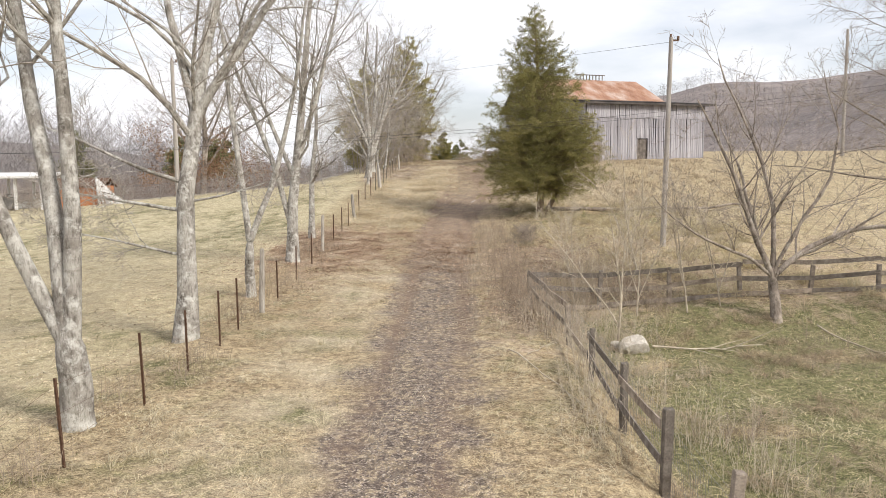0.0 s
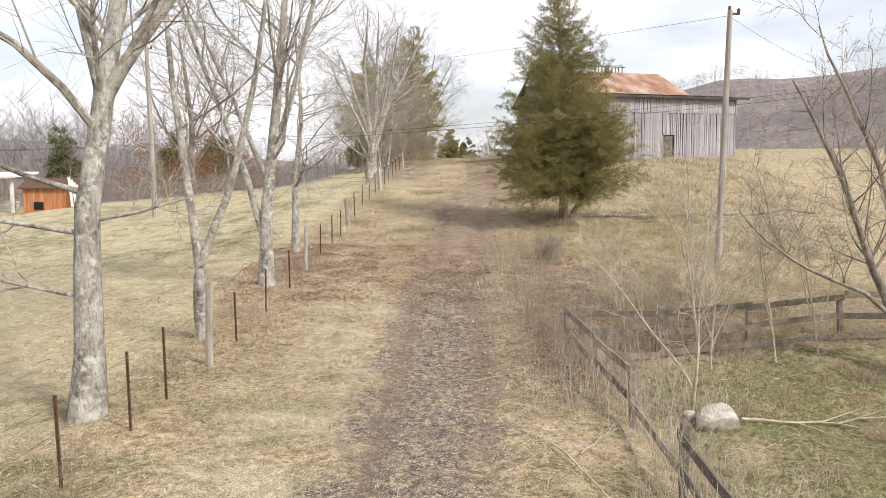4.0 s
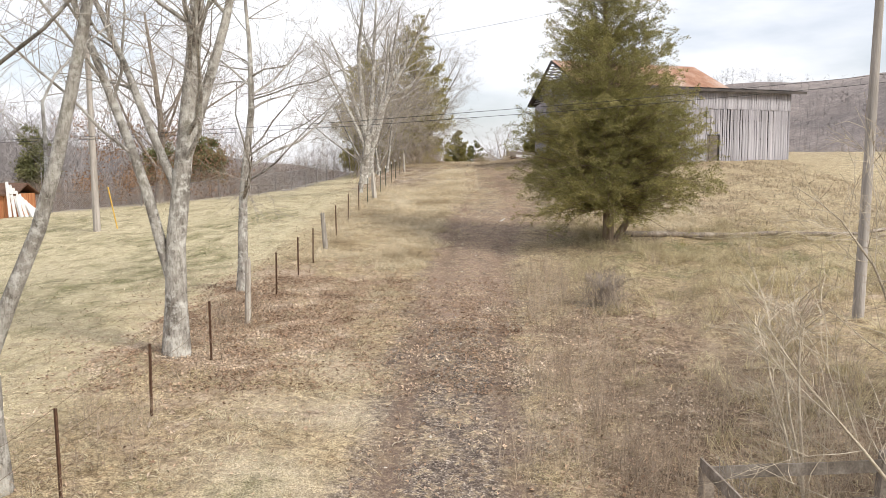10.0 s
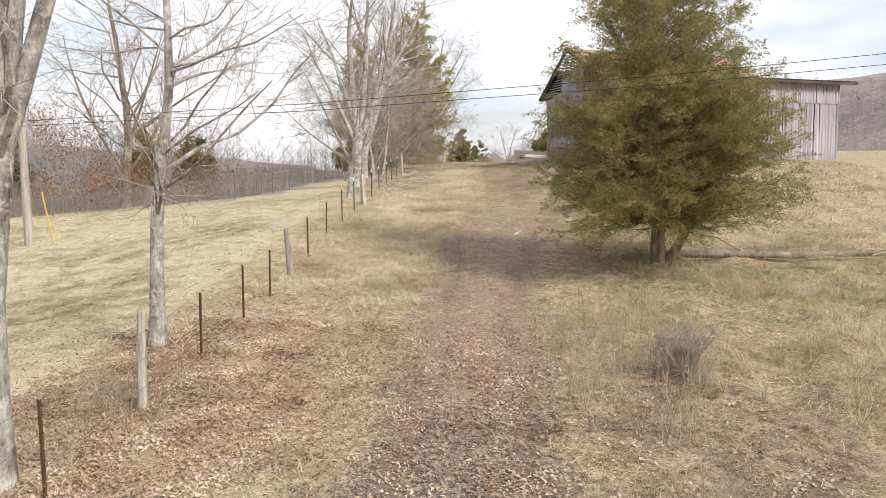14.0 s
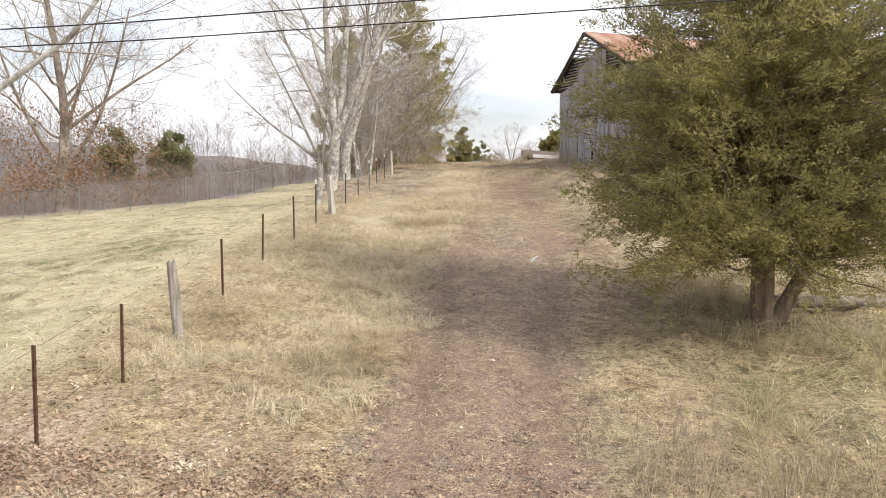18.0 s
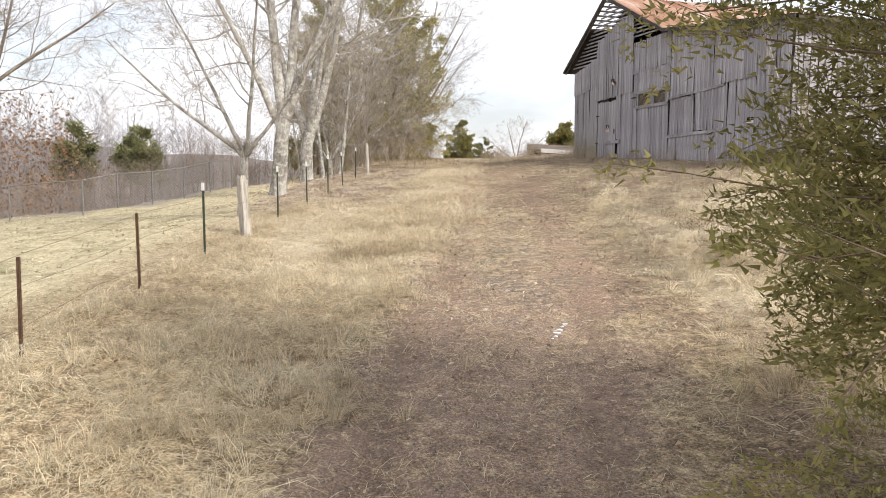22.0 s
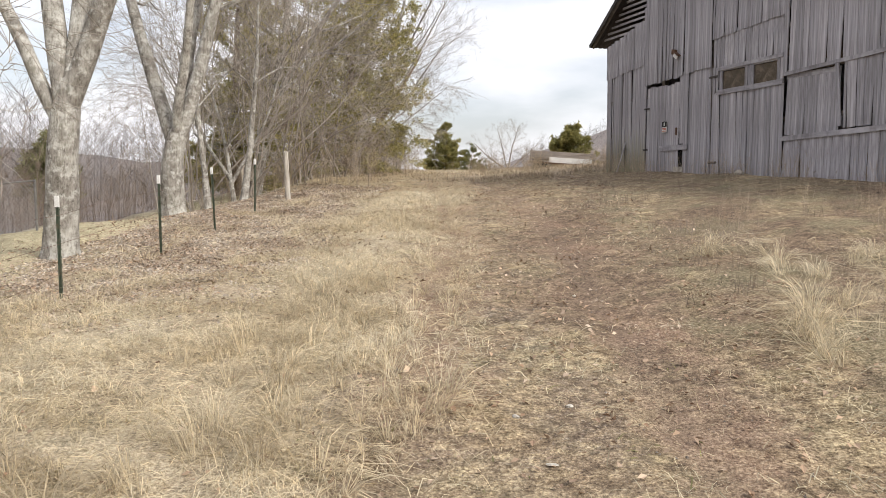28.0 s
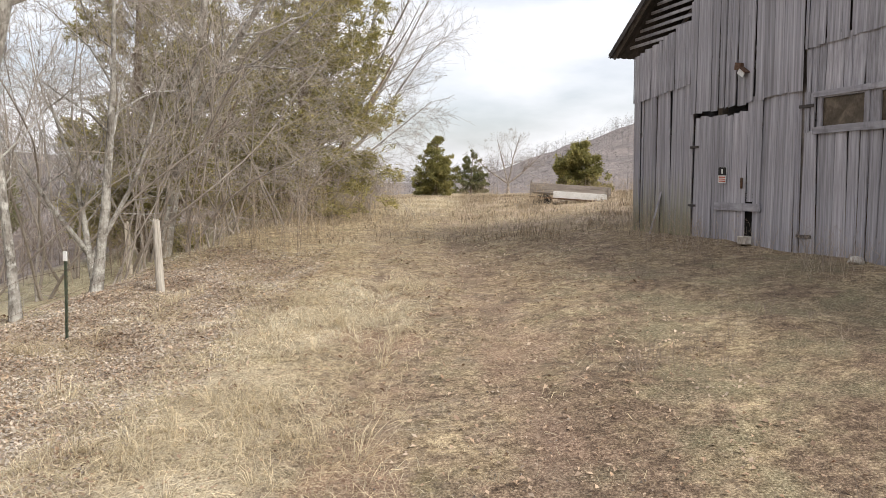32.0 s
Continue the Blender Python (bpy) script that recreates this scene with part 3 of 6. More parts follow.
def bare_tree(at, stems, label, seed, spec, bark=None, twig=None, first=0.3, name="bare_tree", flare=1.35, wander=0.05, group="", cat="tree", low=0.24):
    """stems: rows of (start height, dx, dy, length, base radius, lean x, lean y); the first starts at the ground."""
    bark, twig = bark or M_BARK, twig or M_TWIG
    r = np.random.default_rng(seed)
    z = gz(*at)
    root = tagged(empty(name, (at[0], at[1], z)), label, cat, group)
    trunks, out = [], [[] for _ in spec]
    for h, dx, dy, length, r0, lx, ly in stems:
        start = np.array([dx, dy, -0.15])
        if h > 0:
            main = trunks[0][0]
            start = np.array([np.interp(h, main[:, 2], main[:, i]) for i in (0, 1)] + [min(h, main[-1, 2] - 0.05)]) + np.array([dx, dy, 0]) * 0.35
        fork = 0.72 if h == 0 and length < 4 and len(stems) > 2 and r0 > 0.1 else 0.22
        pts, rad = limb(r, start, (lx, ly, 1.0), length, r0, r0 * fork, 11, wander, 0.02)
        if h == 0:
            rad[0] *= flare
            rad[1] *= 1.04
        if h == 0 and fork > 0.5:
            rad[-1], rad[-2] = rad[-1] * 0.45, rad[-2] * 0.85
        trunks.append((pts, rad))
        if h > 0 or first < 0.9:
            sprout(r, (pts, rad), spec[0][0], length, 0, spec, out, first if h == 0 else low)
    part("trunk", tube_mesh("trunk", [(trunks, 12)], bark), root)
    sizes = (6, 3, 3, 3)
    part("crown", two_tone("crown", [(tube_arrays([(out[0], 6)]), bark), (tube_arrays([(o, sizes[k + 1]) for k, o in enumerate(out[1:])]), twig)]), root)
    return root


MAPLE = [(11, 0.5, 35, 62, 7, 0.05), (8, 0.52, 30, 62, 5, 0.03), (8, 0.52, 25, 65, 3, 0.02)]
SLIM = [(10, 0.42, 35, 65, 6, 0.06), (7, 0.5, 30, 60, 5, 0.04), (6, 0.5, 25, 55, 3, 0.03)]
VASE = [(11, 0.46, 25, 60, 6, 0.05), (7, 0.48, 25, 60, 5, 0.04), (6, 0.45, 25, 65, 3, 0.03)]
WIDE = [(16, 0.5, 40, 75, 7, -0.03), (8, 0.52, 30, 65, 5, -0.05), (7, 0.5, 25, 65, 4, -0.06)]
TWIGGY = [(13, 0.45, 25, 60, 6, 0.04), (8, 0.45, 25, 60, 4, 0.04)]
SHRUB = [(6, 0.45, 25, 50, 5, 0.06), (6, 0.5, 25, 50, 3, 0.05)]

bare_tree((-5.04, 13.26), [(0, 0, 0, 1.75, 0.27, 0.02, 0.0), (1.35, -0.12, 0, 8.0, 0.13, -0.36, 0.05), (1.4, -0.02, 0, 9.0, 0.15, -0.09, 0.0), (1.4, 0.14, 0.0, 9.0, 0.14, 0.03, 0.05)], "bare maple with three stems rising from one base", 101, MAPLE, first=0.95, low=0.42)
bare_tree((-5.3, 18.73), [(0, 0, 0, 11.5, 0.24, 0.01, 0.0), (5.0, 0.05, 0, 6.0, 0.12, 0.36, 0.1), (5.1, -0.05, 0, 6.0, 0.12, -0.28, 0.2), (1.9, -0.1, -0.05, 3.0, 0.034, -5.0, -0.8), (2.9, -0.1, 0, 3.4, 0.045, -7.0, -0.5), (3.5, -0.1, 0, 3.2, 0.05, -2.5, -0.6), (3.1, 0.1, 0, 2.2, 0.03, 5.0, -0.4)], "large bare maple with scarred pale bark", 102, MAPLE, first=0.36)
bare_tree((-5.12, 23.6), [(0, 0, 0, 1.85, 0.16, 0.0, 0.0), (1.6, -0.03, 0, 8.0, 0.1, -0.2, 0.05), (1.6, 0.03, 0, 8.0, 0.095, 0.28, 0.05)], "bare maple forked low into two pale stems", 103, MAPLE, first=0.9)
bare_tree((-5.05, 28.95), [(0, 0, 0, 11.0, 0.21, -0.01, 0.0), (1.3, -0.16, 0, 8.5, 0.11, -0.36, 0.0), (3.0, -0.1, 0, 6.0, 0.09, -0.5, 0.1), (3.6, 0.1, 0, 6.5, 0.11, 0.35, 0.1)], "bare maple with a smooth white trunk and leaning side stems", 104, MAPLE)
bare_tree((-5.35, 34.2), [(0, 0, 0, 8.0, 0.14, 0.02, 0.0)], "slender bare tree with wide low twigs beside the fence", 105, [(22, 0.5, 50, 80, 6, 0.02), (8, 0.5, 30, 65, 5, 0.02), (6, 0.5, 25, 60, 3, 0.02)], first=0.18)
bare_tree((-5.5, 56.55), [(0, 0, 0, 1.9, 0.13, 0.02, 0.0), (1.65, 0, 0, 4.6, 0.06, -0.5, 0.1), (1.6, -0.03, 0, 4.6, 0.06, -1.3, 0.1), (1.7, 0.02, 0, 4.8, 0.06, 0.25, -0.1), (1.6, 0.03, 0, 4.4, 0.055, 0.8, 0.2)], "small spreading bare tree behind the fence", 106, [(14, 0.5, 30, 65, 6, -0.02), (10, 0.5, 30, 65, 5, 0.0), (8, 0.45, 30, 70, 4, 0.02)], first=0.8)
bare_tree((-6.2, 62.86), [(0, 0, 0, 3.3, 0.29, 0.05, 0.0), (2.6, 0.1, 0, 9.0, 0.19, 0.42, 0.1), (2.6, -0.05, 0, 9.5, 0.19, -0.2, 0.1), (2.7, 0.05, 0.05, 9.5, 0.18, 0.1, 0.1), (2.2, -0.1, 0, 7.0, 0.13, -0.5, 0.0)], "tall bare maple with a thick grey trunk", 107, MAPLE, first=0.95, low=0.34)
bare_tree((-6.58, 69.0), [(0, 0, 0, 2.5, 0.31, 0.0, 0.0), (1.7, 0.15, 0, 10.0, 0.19, 0.33, 0.05), (1.8, -0.1, 0.1, 9.5, 0.19, -0.33, 0.1), (1.9, 0.0, 0.1, 9.5, 0.18, 0.02, 0.15), (1.9, 0.1, -0.1, 8.0, 0.13, 0.15, -0.3)], "tall bare maple forked into several trunks", 208, MAPLE, first=0.95, low=0.34)
bare_tree((-6.1, 70.1), [(0, 0, 0, 6.5, 0.09, -0.1, 0.0)], "thin bare tree in the hedgerow", 109, SLIM, group="thin hedgerow trees")
bare_tree((-5.75, 72.1), [(0, 0, 0, 6.0, 0.11, 0.12, 0.1)], "thin bare tree in the hedgerow", 110, SLIM, group="thin hedgerow trees")
bare_tree((-6.4, 73.5), [(0, 0, 0, 4.5, 0.08, -0.1, 0.0), (0.8, 0, 0, 4.0, 0.06, -0.5, -0.3), (0.7, 0, 0, 4.2, 0.06, 0.4, 0.2)], "low bare tree at the fence's end", 111, SLIM)
bare_tree((-7.5, 79.5), [(0, 0, 0, 11.0, 0.22, 0.25, 0.1), (3, 0, 0, 8.0, 0.14, 0.6, -0.1)], "bare tree leaning out of the cedars", 112, MAPLE)
bare_tree((-4.9, 95.0), [(0, 0, 0, 12.0, 0.2, 0.12, 0.0), (2.2, 0, 0, 7.0, 0.08, 1.1, 0.0), (3.2, 0, 0, 8.0, 0.09, 0.75, 0.1), (4.0, 0, 0, 8.0, 0.09, 0.4, -0.2), (1.6, 0, 0, 5.5, 0.06, 1.6, 0.2)], "bare tree behind the cedars with wide fine branches", 113, MAPLE)
bare_tree((9.4, 22.4), [(0, 0, 0, 1.45, 0.16, 0.02, 0.0), (1.2, -0.03, 0, 5.2, 0.085, -0.75, 0.1), (1.25, 0.02, 0, 6.2, 0.075, 0.06, -0.1), (1.2, 0.04, 0, 6.2, 0.085, 0.75, 0.15), (1.25, 0.0, 0.03, 5.8, 0.06, -0.3, 0.3), (1.3, 0.0, 0, 6.0, 0.055, 0.35, -0.25), (1.3, 0.0, 0, 4.4, 0.05, 1.4, 0.1), (1.2, 0, 0, 4.4, 0.05, -1.5, -0.1)], "bare dark-barked fruit tree inside the board fence", 114, VASE, M_DARKBARK, M_DARKTWIG, first=0.95, low=0.12, name="fruit_tree", wander=0.11)
bare_tree((4.8, 20.75), [(0, 0, 0, 3.6, 0.036, -0.06, 0.0), (0.5, 0, 0, 3.4, 0.024, -0.45, 0.1), (0.7, 0, 0, 3.0, 0.022, 0.12, 0.2)], "bare tan sapling beside the pale rock", 115, TWIGGY, M_STICK, M_STICK, name="sapling")
bare_tree((6.3, 24.5), [(0, 0, 0, 4.3, 0.036, -0.14, 0.0), (0.8, 0, 0, 3.4, 0.024, -0.5, 0.0), (1.4, 0, 0, 2.6, 0.022, 0.3, 0.1)], "bare tan sapling at the board fence's corner", 116, TWIGGY, M_STICK, M_STICK, name="sapling", wander=0.09)
for k, (x, y, h) in enumerate(((5.7, 22.6, 3.4), (7.2, 23.0, 3.9), (4.1, 23.4, 2.6), (8.2, 23.3, 3.0))):
    bare_tree((x, y), [(0, 0, 0, h, 0.026, 0.1 * math.sin(3 * k + 1), 0.05), (0.4, 0, 0, h * 0.8, 0.018, 0.4 * math.cos(2 * k), 0.15), (0.6, 0, 0, h * 0.7, 0.016, -0.35, -0.1)], "thin bare tan sapling among dead weeds at the board fence", 122 + k, TWIGGY, M_STICK, M_STICK, name="sapling", group="saplings at the board fence")
bare_tree((14.6, 22.2), [(0, 0, 0, 10.0, 0.15, -0.05, 0.1), (1.2, 0, 0, 7.5, 0.1, -0.4, 0.1), (2.0, 0, 0, 7.0, 0.09, 0.4, 0.0)], "bare tree with drooping dark twigs in the pasture", 117, WIDE, M_DARKBARK, M_DARKTWIG)
bare_tree((11.1, 62.7), [(0, 0, 0, 5.0, 0.06, -0.12, 0.0), (0.3, 0.1, 0, 4.0, 0.05, 0.15, 0.1), (0.3, -0.1, 0, 3.6, 0.04, -0.35, 0.1)], "bare grey sapling at the corner of the barn", 119, SHRUB, M_TWIG, M_TWIG, name="sapling")
for k, (x, y, h, n) in enumerate([(11.5, 62.35, 2.0, 26), (9.55, 68.7, 1.3, 20), (9.1, 70.2, 1.0, 14), (6.6, 77.0, 0.9, 14), (10.3, 65.6, 0.8, 12)]):
    bare_tree((x, y), [(0, 0.25 * math.sin(2.4 * q), 0.25 * math.cos(2.4 * q), h * (0.7 + 0.05 * (q % 7)), 0.012, 0.45 * math.sin(1.7 * q), 0.45 * math.cos(1.3 * q)) for q in range(n)], "tangled dead brush against the barn wall", 160 + k, [(7, 0.5, 25, 60, 4, 0.0), (5, 0.5, 25, 60, 3, 0.0)], M_BRUSH, M_BRUSH, first=0.15, name="shrub", group="brush at the barn", cat="shrub")
bare_tree((6.1, 150.0), [(0, 0, 0, 1.6, 0.2, 0.05, 0.0), (1.2, 0, 0, 6.0, 0.1, 0.2, 0.0), (1.2, 0, 0, 5.6, 0.1, -1.2, 0.0), (1.2, 0, 0, 5.6, 0.1, 1.1, 0.1), (1.3, 0, 0, 5.6, 0.09, -0.4, 0.2)], "old bare spreading tree in the rough field", 120, [(12, 0.5, 25, 65, 6, 0.03), (9, 0.5, 25, 65, 4, 0.02), (6, 0.5, 25, 65, 3, 0.02)], M_DARKBARK, M_DARKTWIG, first=0.9)
DROOP = [(12, 0.55, 20, 55, 6, -0.07), (7, 0.55, 20, 50, 5, -0.1), (3, 0.5, 20, 50, 2, -0.1)]
BRUSHY = [(8, 0.5, 25, 60, 5, 0.0), (6, 0.5, 25, 60, 3, 0.0), (4, 0.5, 25, 60, 2, 0.0)]
hr = np.random.default_rng(88)
for k, (x, y, h) in enumerate([(-6.4, 74.8, 5.5), (-5.4, 77.5, 4.2), (-6.2, 80.0, 6.0), (-4.0, 82.0, 2.6), (-3.4, 85.0, 2.6), (-2.6, 89.5, 2.4), (-8.2, 72.5, 6.0), (-3.2, 94.0, 3.0)]):
    bare_tree((x, y), [(0, hr.normal(0, 0.15), hr.normal(0, 0.15), h * hr.uniform(0.7, 1.1), 0.024, hr.normal(0.1, 0.35), hr.normal(-0.1, 0.35)) for _ in range(4)], "tangled grey bare shrub in the hedgerow", 130 + k, BRUSHY, M_GREYTWIG, M_GREYTWIG, first=0.15, name="shrub", group="hedgerow shrubs", cat="shrub", wander=0.1)
for k, (x, y, h) in enumerate([(-5.6, 77.0, 7.5), (-5.4, 80.0, 8.5), (-6.8, 76.5, 9.0), (-8.0, 74.0, 8.0), (-7.4, 79.0, 9.5), (-8.8, 77.0, 8.5), (-4.6, 82.5, 7.0)]):
    bare_tree((x, y), [(0, hr.normal(0, 0.15), hr.normal(0, 0.15), h * hr.uniform(0.75, 1.05), 0.032, hr.normal(0.2, 0.3), hr.normal(-0.2, 0.2)) for _ in range(4)], "tall tangled shrub with pale drooping twigs", 150 + k, DROOP, M_GREYTWIG, M_GREYTWIG, first=0.3, name="shrub", group="hedgerow shrubs", cat="shrub", wander=0.12)
bare_tree((3.55, 32.7), [(0, hr.normal(0, 0.1), hr.normal(0, 0.1), 0.9, 0.012, hr.normal(0, 0.5), hr.normal(0, 0.5)) for _ in range(26)], "low dense dark-brown bush by the track", 141, [(7, 0.5, 25, 60, 4, 0.0), (6, 0.5, 25, 60, 3, 0.0)], M_DARKTWIG, M_DARKTWIG, first=0.15, name="shrub", cat="shrub")
oak = bare_tree((-20.5, 66.0), [(0, 0, 0, 13.0, 0.3, 0.12, 0.0), (2.5, 0, 0, 9.0, 0.11, 0.9, 0.0), (2.5, 0, 0, 9.0, 0.11, -0.6, 0.1), (3.5, 0, 0, 8.0, 0.1, 0.4, -0.4), (4.5, 0, 0, 8.0, 0.1, 1.2, 0.2)], "bare oak holding brown dead leaves on its low branches", 121, [(14, 0.5, 30, 65, 7, 0.03), (10, 0.52, 30, 62, 5, 0.02), (8, 0.5, 25, 65, 4, 0.02)], M_DARKBARK, M_DARKTWIG)


def leaf_tris(r, centres, length, width, axes=None):
    """Small triangles at the centres, pointing along axes with scatter."""
    n = len(centres)
    d = r.normal(0, 1, (n, 3)) if axes is None else axes + r.normal(0, 0.45, (n, 3))
    d /= np.linalg.norm(d, axis=1, keepdims=True) + 1e-9
    s = np.cross(d, r.normal(0, 1, (n, 3)))
    s /= np.linalg.norm(s, axis=1, keepdims=True) + 1e-9
    L, w = length * r.uniform(0.6, 1.3, (n, 1)), width * r.uniform(0.6, 1.3, (n, 1))
    V = np.stack([centres - s * w, centres + s * w, centres + d * L], 1).reshape(-1, 3)
    return V, np.arange(3 * n).reshape(n, 3)


def cedar(at, height, label, seed, leaves, outline, mat=None, size=0.2, trunks=2, name="cedar_tree", full=0.85, ragged=0.13, tilt=0.0, lift=0.0, back=0.0, trim=0.0, spray=40, broad=0.17):
    """An evergreen: trunk, rising boughs, and sprays of small leaves along them. outline: rows of (height, radius)."""
    r = np.random.default_rng(seed)
    z = gz(*at)
    root = tagged(empty(name, (at[0], at[1], z)), label, "tree")
    hs, rs, plume = [h for h, _ in outline], [q for _, q in outline], 0.03 + 0.5 * size
    stems = []
    for k in range(trunks):
        a = (0.15, 0.15, 2.6, 0.7)[min(k, 3)]
        lean = (tilt, 0.7, 0.13, 0.3)[min(k, 3)]
        stems.append(limb(r, (0.06 * k * math.cos(a), 0.06 * k * math.sin(a), -0.1), (lean * math.cos(a), lean * math.sin(a), 1), height * (0.97 if k == 0 else 0.5), 0.0185 * height * (1, 0.72, 0.6, 0.5)[min(k, 3)], 0.02, 12, 0.025, 0.02))
    nb = max(50, int(leaves / 420))
    grid = np.linspace(hs[0], height, 200)
    weight = np.cumsum(np.interp(grid, hs, rs) + 0.15)
    tips = np.interp(r.uniform(0, weight[-1], nb), weight, grid)
    turn = r.uniform(0, 6.28)
    boughs = []
    for tip in tips:
        a = r.uniform(0, 6.28)
        tip = max(tip, hs[0] + lift * max(0.0, -math.sin(a), -math.cos(a)) * r.uniform(0.7, 1.2))
        lobe = 1 + ragged * (math.sin(3 * a + tip * 1.7 + turn) + math.sin(5 * a - tip * 2.6)) * 0.7 + ragged * float(np.clip(r.normal(), -2.4, 1.0))
        R = max(0.15, float(np.interp(tip, hs, rs)) * min(lobe, 1.12))
        R *= 1 - back * max(0.0, math.sin(a + 0.35))
        x, y = math.cos(a), math.sin(a)
        if trim and x - 0.55 * y < -0.2:
            R = min(R, (trim - (0.6 if tip < 3.6 else 0.0)) / (-x + 0.55 * y))
        slope = 0.05 + 0.75 * tip / height
        zs = min(max(tip - slope * R, hs[0] * 0.8 + 0.2), height * 0.95)
        main = stems[0][0]
        p = np.array([np.interp(zs, main[:, 2], main[:, i]) for i in (0, 1)] + [zs])
        d = np.array([math.cos(a) * R, math.sin(a) * R, tip - zs])
        boughs.append(limb(r, p, d, float(np.linalg.norm(d)), 0.005 + 0.005 * R, 0.002, 6, 0.17, 0.01))
    # sprays: side branches of the boughs, each a plume of small leaves
    C, A, shoots = [], [], []
    share = np.array([len_of(b[0]) + 0.3 for b in boughs])
    counts = (share / share.sum() * leaves).astype(int)
    for (pts, _), c in zip(boughs, counts):
        reach = len_of(pts)
        m = max(3, c // spray)
        f = 1 - r.uniform(0, 1, m) ** 1.1 * full
        s = f * (len(pts) - 1.001)
        i = s.astype(int)
        root_at = pts[i] + (pts[i + 1] - pts[i]) * (s - i)[:, None]
        d = unit(pts[-1] - pts[0])
        side = unit(np.cross(d, (0, 0, 1)))
        way = d * 0.65 + side * (r.choice([-1, 1], m) * r.uniform(0.3, 1.0, m))[:, None] + np.array([0, 0, 1.0]) * r.normal(-0.06, 0.34, (m, 1))
        way /= np.linalg.norm(way, axis=1, keepdims=True) + 1e-9
        L = (0.24 + 0.2 * reach * (1.15 - 0.8 * f)) * r.uniform(0.55, 1.3, m)
        w = r.integers(0, m, c)
        g = r.uniform(0.0, 1, c)
        C.append(root_at[w] + way[w] * (L[w] * g)[:, None] + r.normal(0, 1, (c, 3)) * (plume * (1.2 - 0.85 * g))[:, None] - np.array([0, 0, 1.0]) * (0.12 * L[w] * g * g)[:, None])
        A.append(way[w] * 0.8 + np.array([0, 0, 0.15]))
        for k in range(0, m, 2):
            shoots.append((np.stack([root_at[k], root_at[k] + way[k] * L[k] * 0.8]), np.array([0.005, 0.0018])))
    boughs = boughs + shoots
    V, F = leaf_tris(r, np.concatenate(C), size, size * broad, np.concatenate(A))
    part("trunk", tube_mesh("trunk", [(stems, 9)], M_CEDARBARK), root)
    part("crown", two_tone("crown", [(tube_arrays([(boughs, 4)]), M_CEDARBARK), ((V, F), mat or M_CEDAR)]), root)
    return root


def len_of(pts):
    return float(np.linalg.norm(pts[-1] - pts[0]))


cedar((5.05, 40.9), 10.7, "tall olive-green red cedar with a forked base beside the track", 201, 400000, [(1.25, 2.2), (1.9, 2.9), (3.0, 3.15), (5.1, 2.6), (8.1, 1.55), (9.6, 0.8), (10.7, 0.12)], trunks=2, size=0.062, ragged=0.26, tilt=-0.05, lift=0.7, back=0.2, trim=3.4, spray=46, broad=0.18)
HEDGE = "large dense olive cedar in the hedgerow"
cedar((-8.4, 80.5), 11.0, HEDGE, 203, 50000, [(0.4, 1.7), (2.5, 2.1), (6, 1.9), (9, 1.2), (11.0, 0.2)], mat=M_CEDAR_SUNLIT, size=0.17, ragged=0.2)
cedar((-4.9, 86.5), 13.6, HEDGE, 204, 110000, [(0.3, 3.4), (2, 3.8), (5, 3.5), (9.5, 2.4), (12, 1.2), (13.6, 0.2)], mat=M_CEDAR_SUNLIT, size=0.16, ragged=0.18)
cedar((-9.8, 93.0), 12.0, HEDGE, 209, 20000, [(0.5, 3.2), (2.5, 3.9), (6, 3.4), (10, 1.9), (12.0, 0.2)], mat=M_CEDAR_SUNLIT, size=0.24, ragged=0.2)
cedar((-1.15, 119.0), 4.9, "dark ragged cedar past the track's end", 205, 26000, [(0.1, 1.6), (1.2, 1.75), (2.7, 1.4), (4.1, 0.7), (4.9, 0.1)], mat=M_CEDAR, trunks=1, size=0.15, ragged=0.12, broad=0.34)
cedar((1.8, 250.0), 12.5, "light-green pine standing far past the rough field", 206, 24000, [(0.3, 3.6), (3.5, 4.4), (7, 3.8), (10.5, 2.2), (12.5, 0.3)], mat=M_PINE, trunks=1, size=0.32, ragged=0.14, broad=0.3)
cedar((8.2, 105.0), 3.3, "low rounded cedar in the rough field", 207, 24000, [(0.1, 1.4), (1.0, 1.65), (2.0, 1.35), (2.9, 0.7), (3.4, 0.15)], mat=M_CEDAR, trunks=2, broad=0.3, size=0.16, ragged=0.2)

for k, (x, y, h) in enumerate([(-37.5, 108.0, 8.0), (-34.0, 112.0, 7.0), (-31.0, 109.0, 6.5), (-46.0, 96.0, 9.0)]):
    cedar((x, y), h, "dark pine above the thicket beyond the lawn", 215 + k, 5000, [(1.5, 1.2), (3, 1.8), (h * 0.7, 1.2), (h, 0.2)], mat=M_PINE, trunks=1, size=0.5, ragged=0.3)

cr = np.random.default_rng(62)
corner_leaves = np.stack([cr.normal(11.6, 0.45, 350), cr.normal(62.3, 0.35, 350), cr.normal(1.35, 0.5, 350) + gz(11.6, 62.3)], -1)
V, F = leaf_tris(cr, corner_leaves, 0.07, 0.025)
tagged(new("bramble_leaves", mesh_np("bramble_leaves", V, F, M_OAKLEAF)), "rusty leaves clinging to brambles at the barn's corner", "leaves", kind="stuff")

# brown leaves held by the oak
lr = np.random.default_rng(61)
tips = np.array([[math.cos(a) * q, math.sin(a) * q, h] for a, q, h in zip(lr.uniform(0, 6.28, 60), lr.uniform(0.8, 5.6, 60), lr.uniform(1.2, 5.6, 60))])
V, F = leaf_tris(lr, tips[lr.integers(0, 60, 6500)] + lr.normal(0, 0.5, (6500, 3)), 0.13, 0.055)
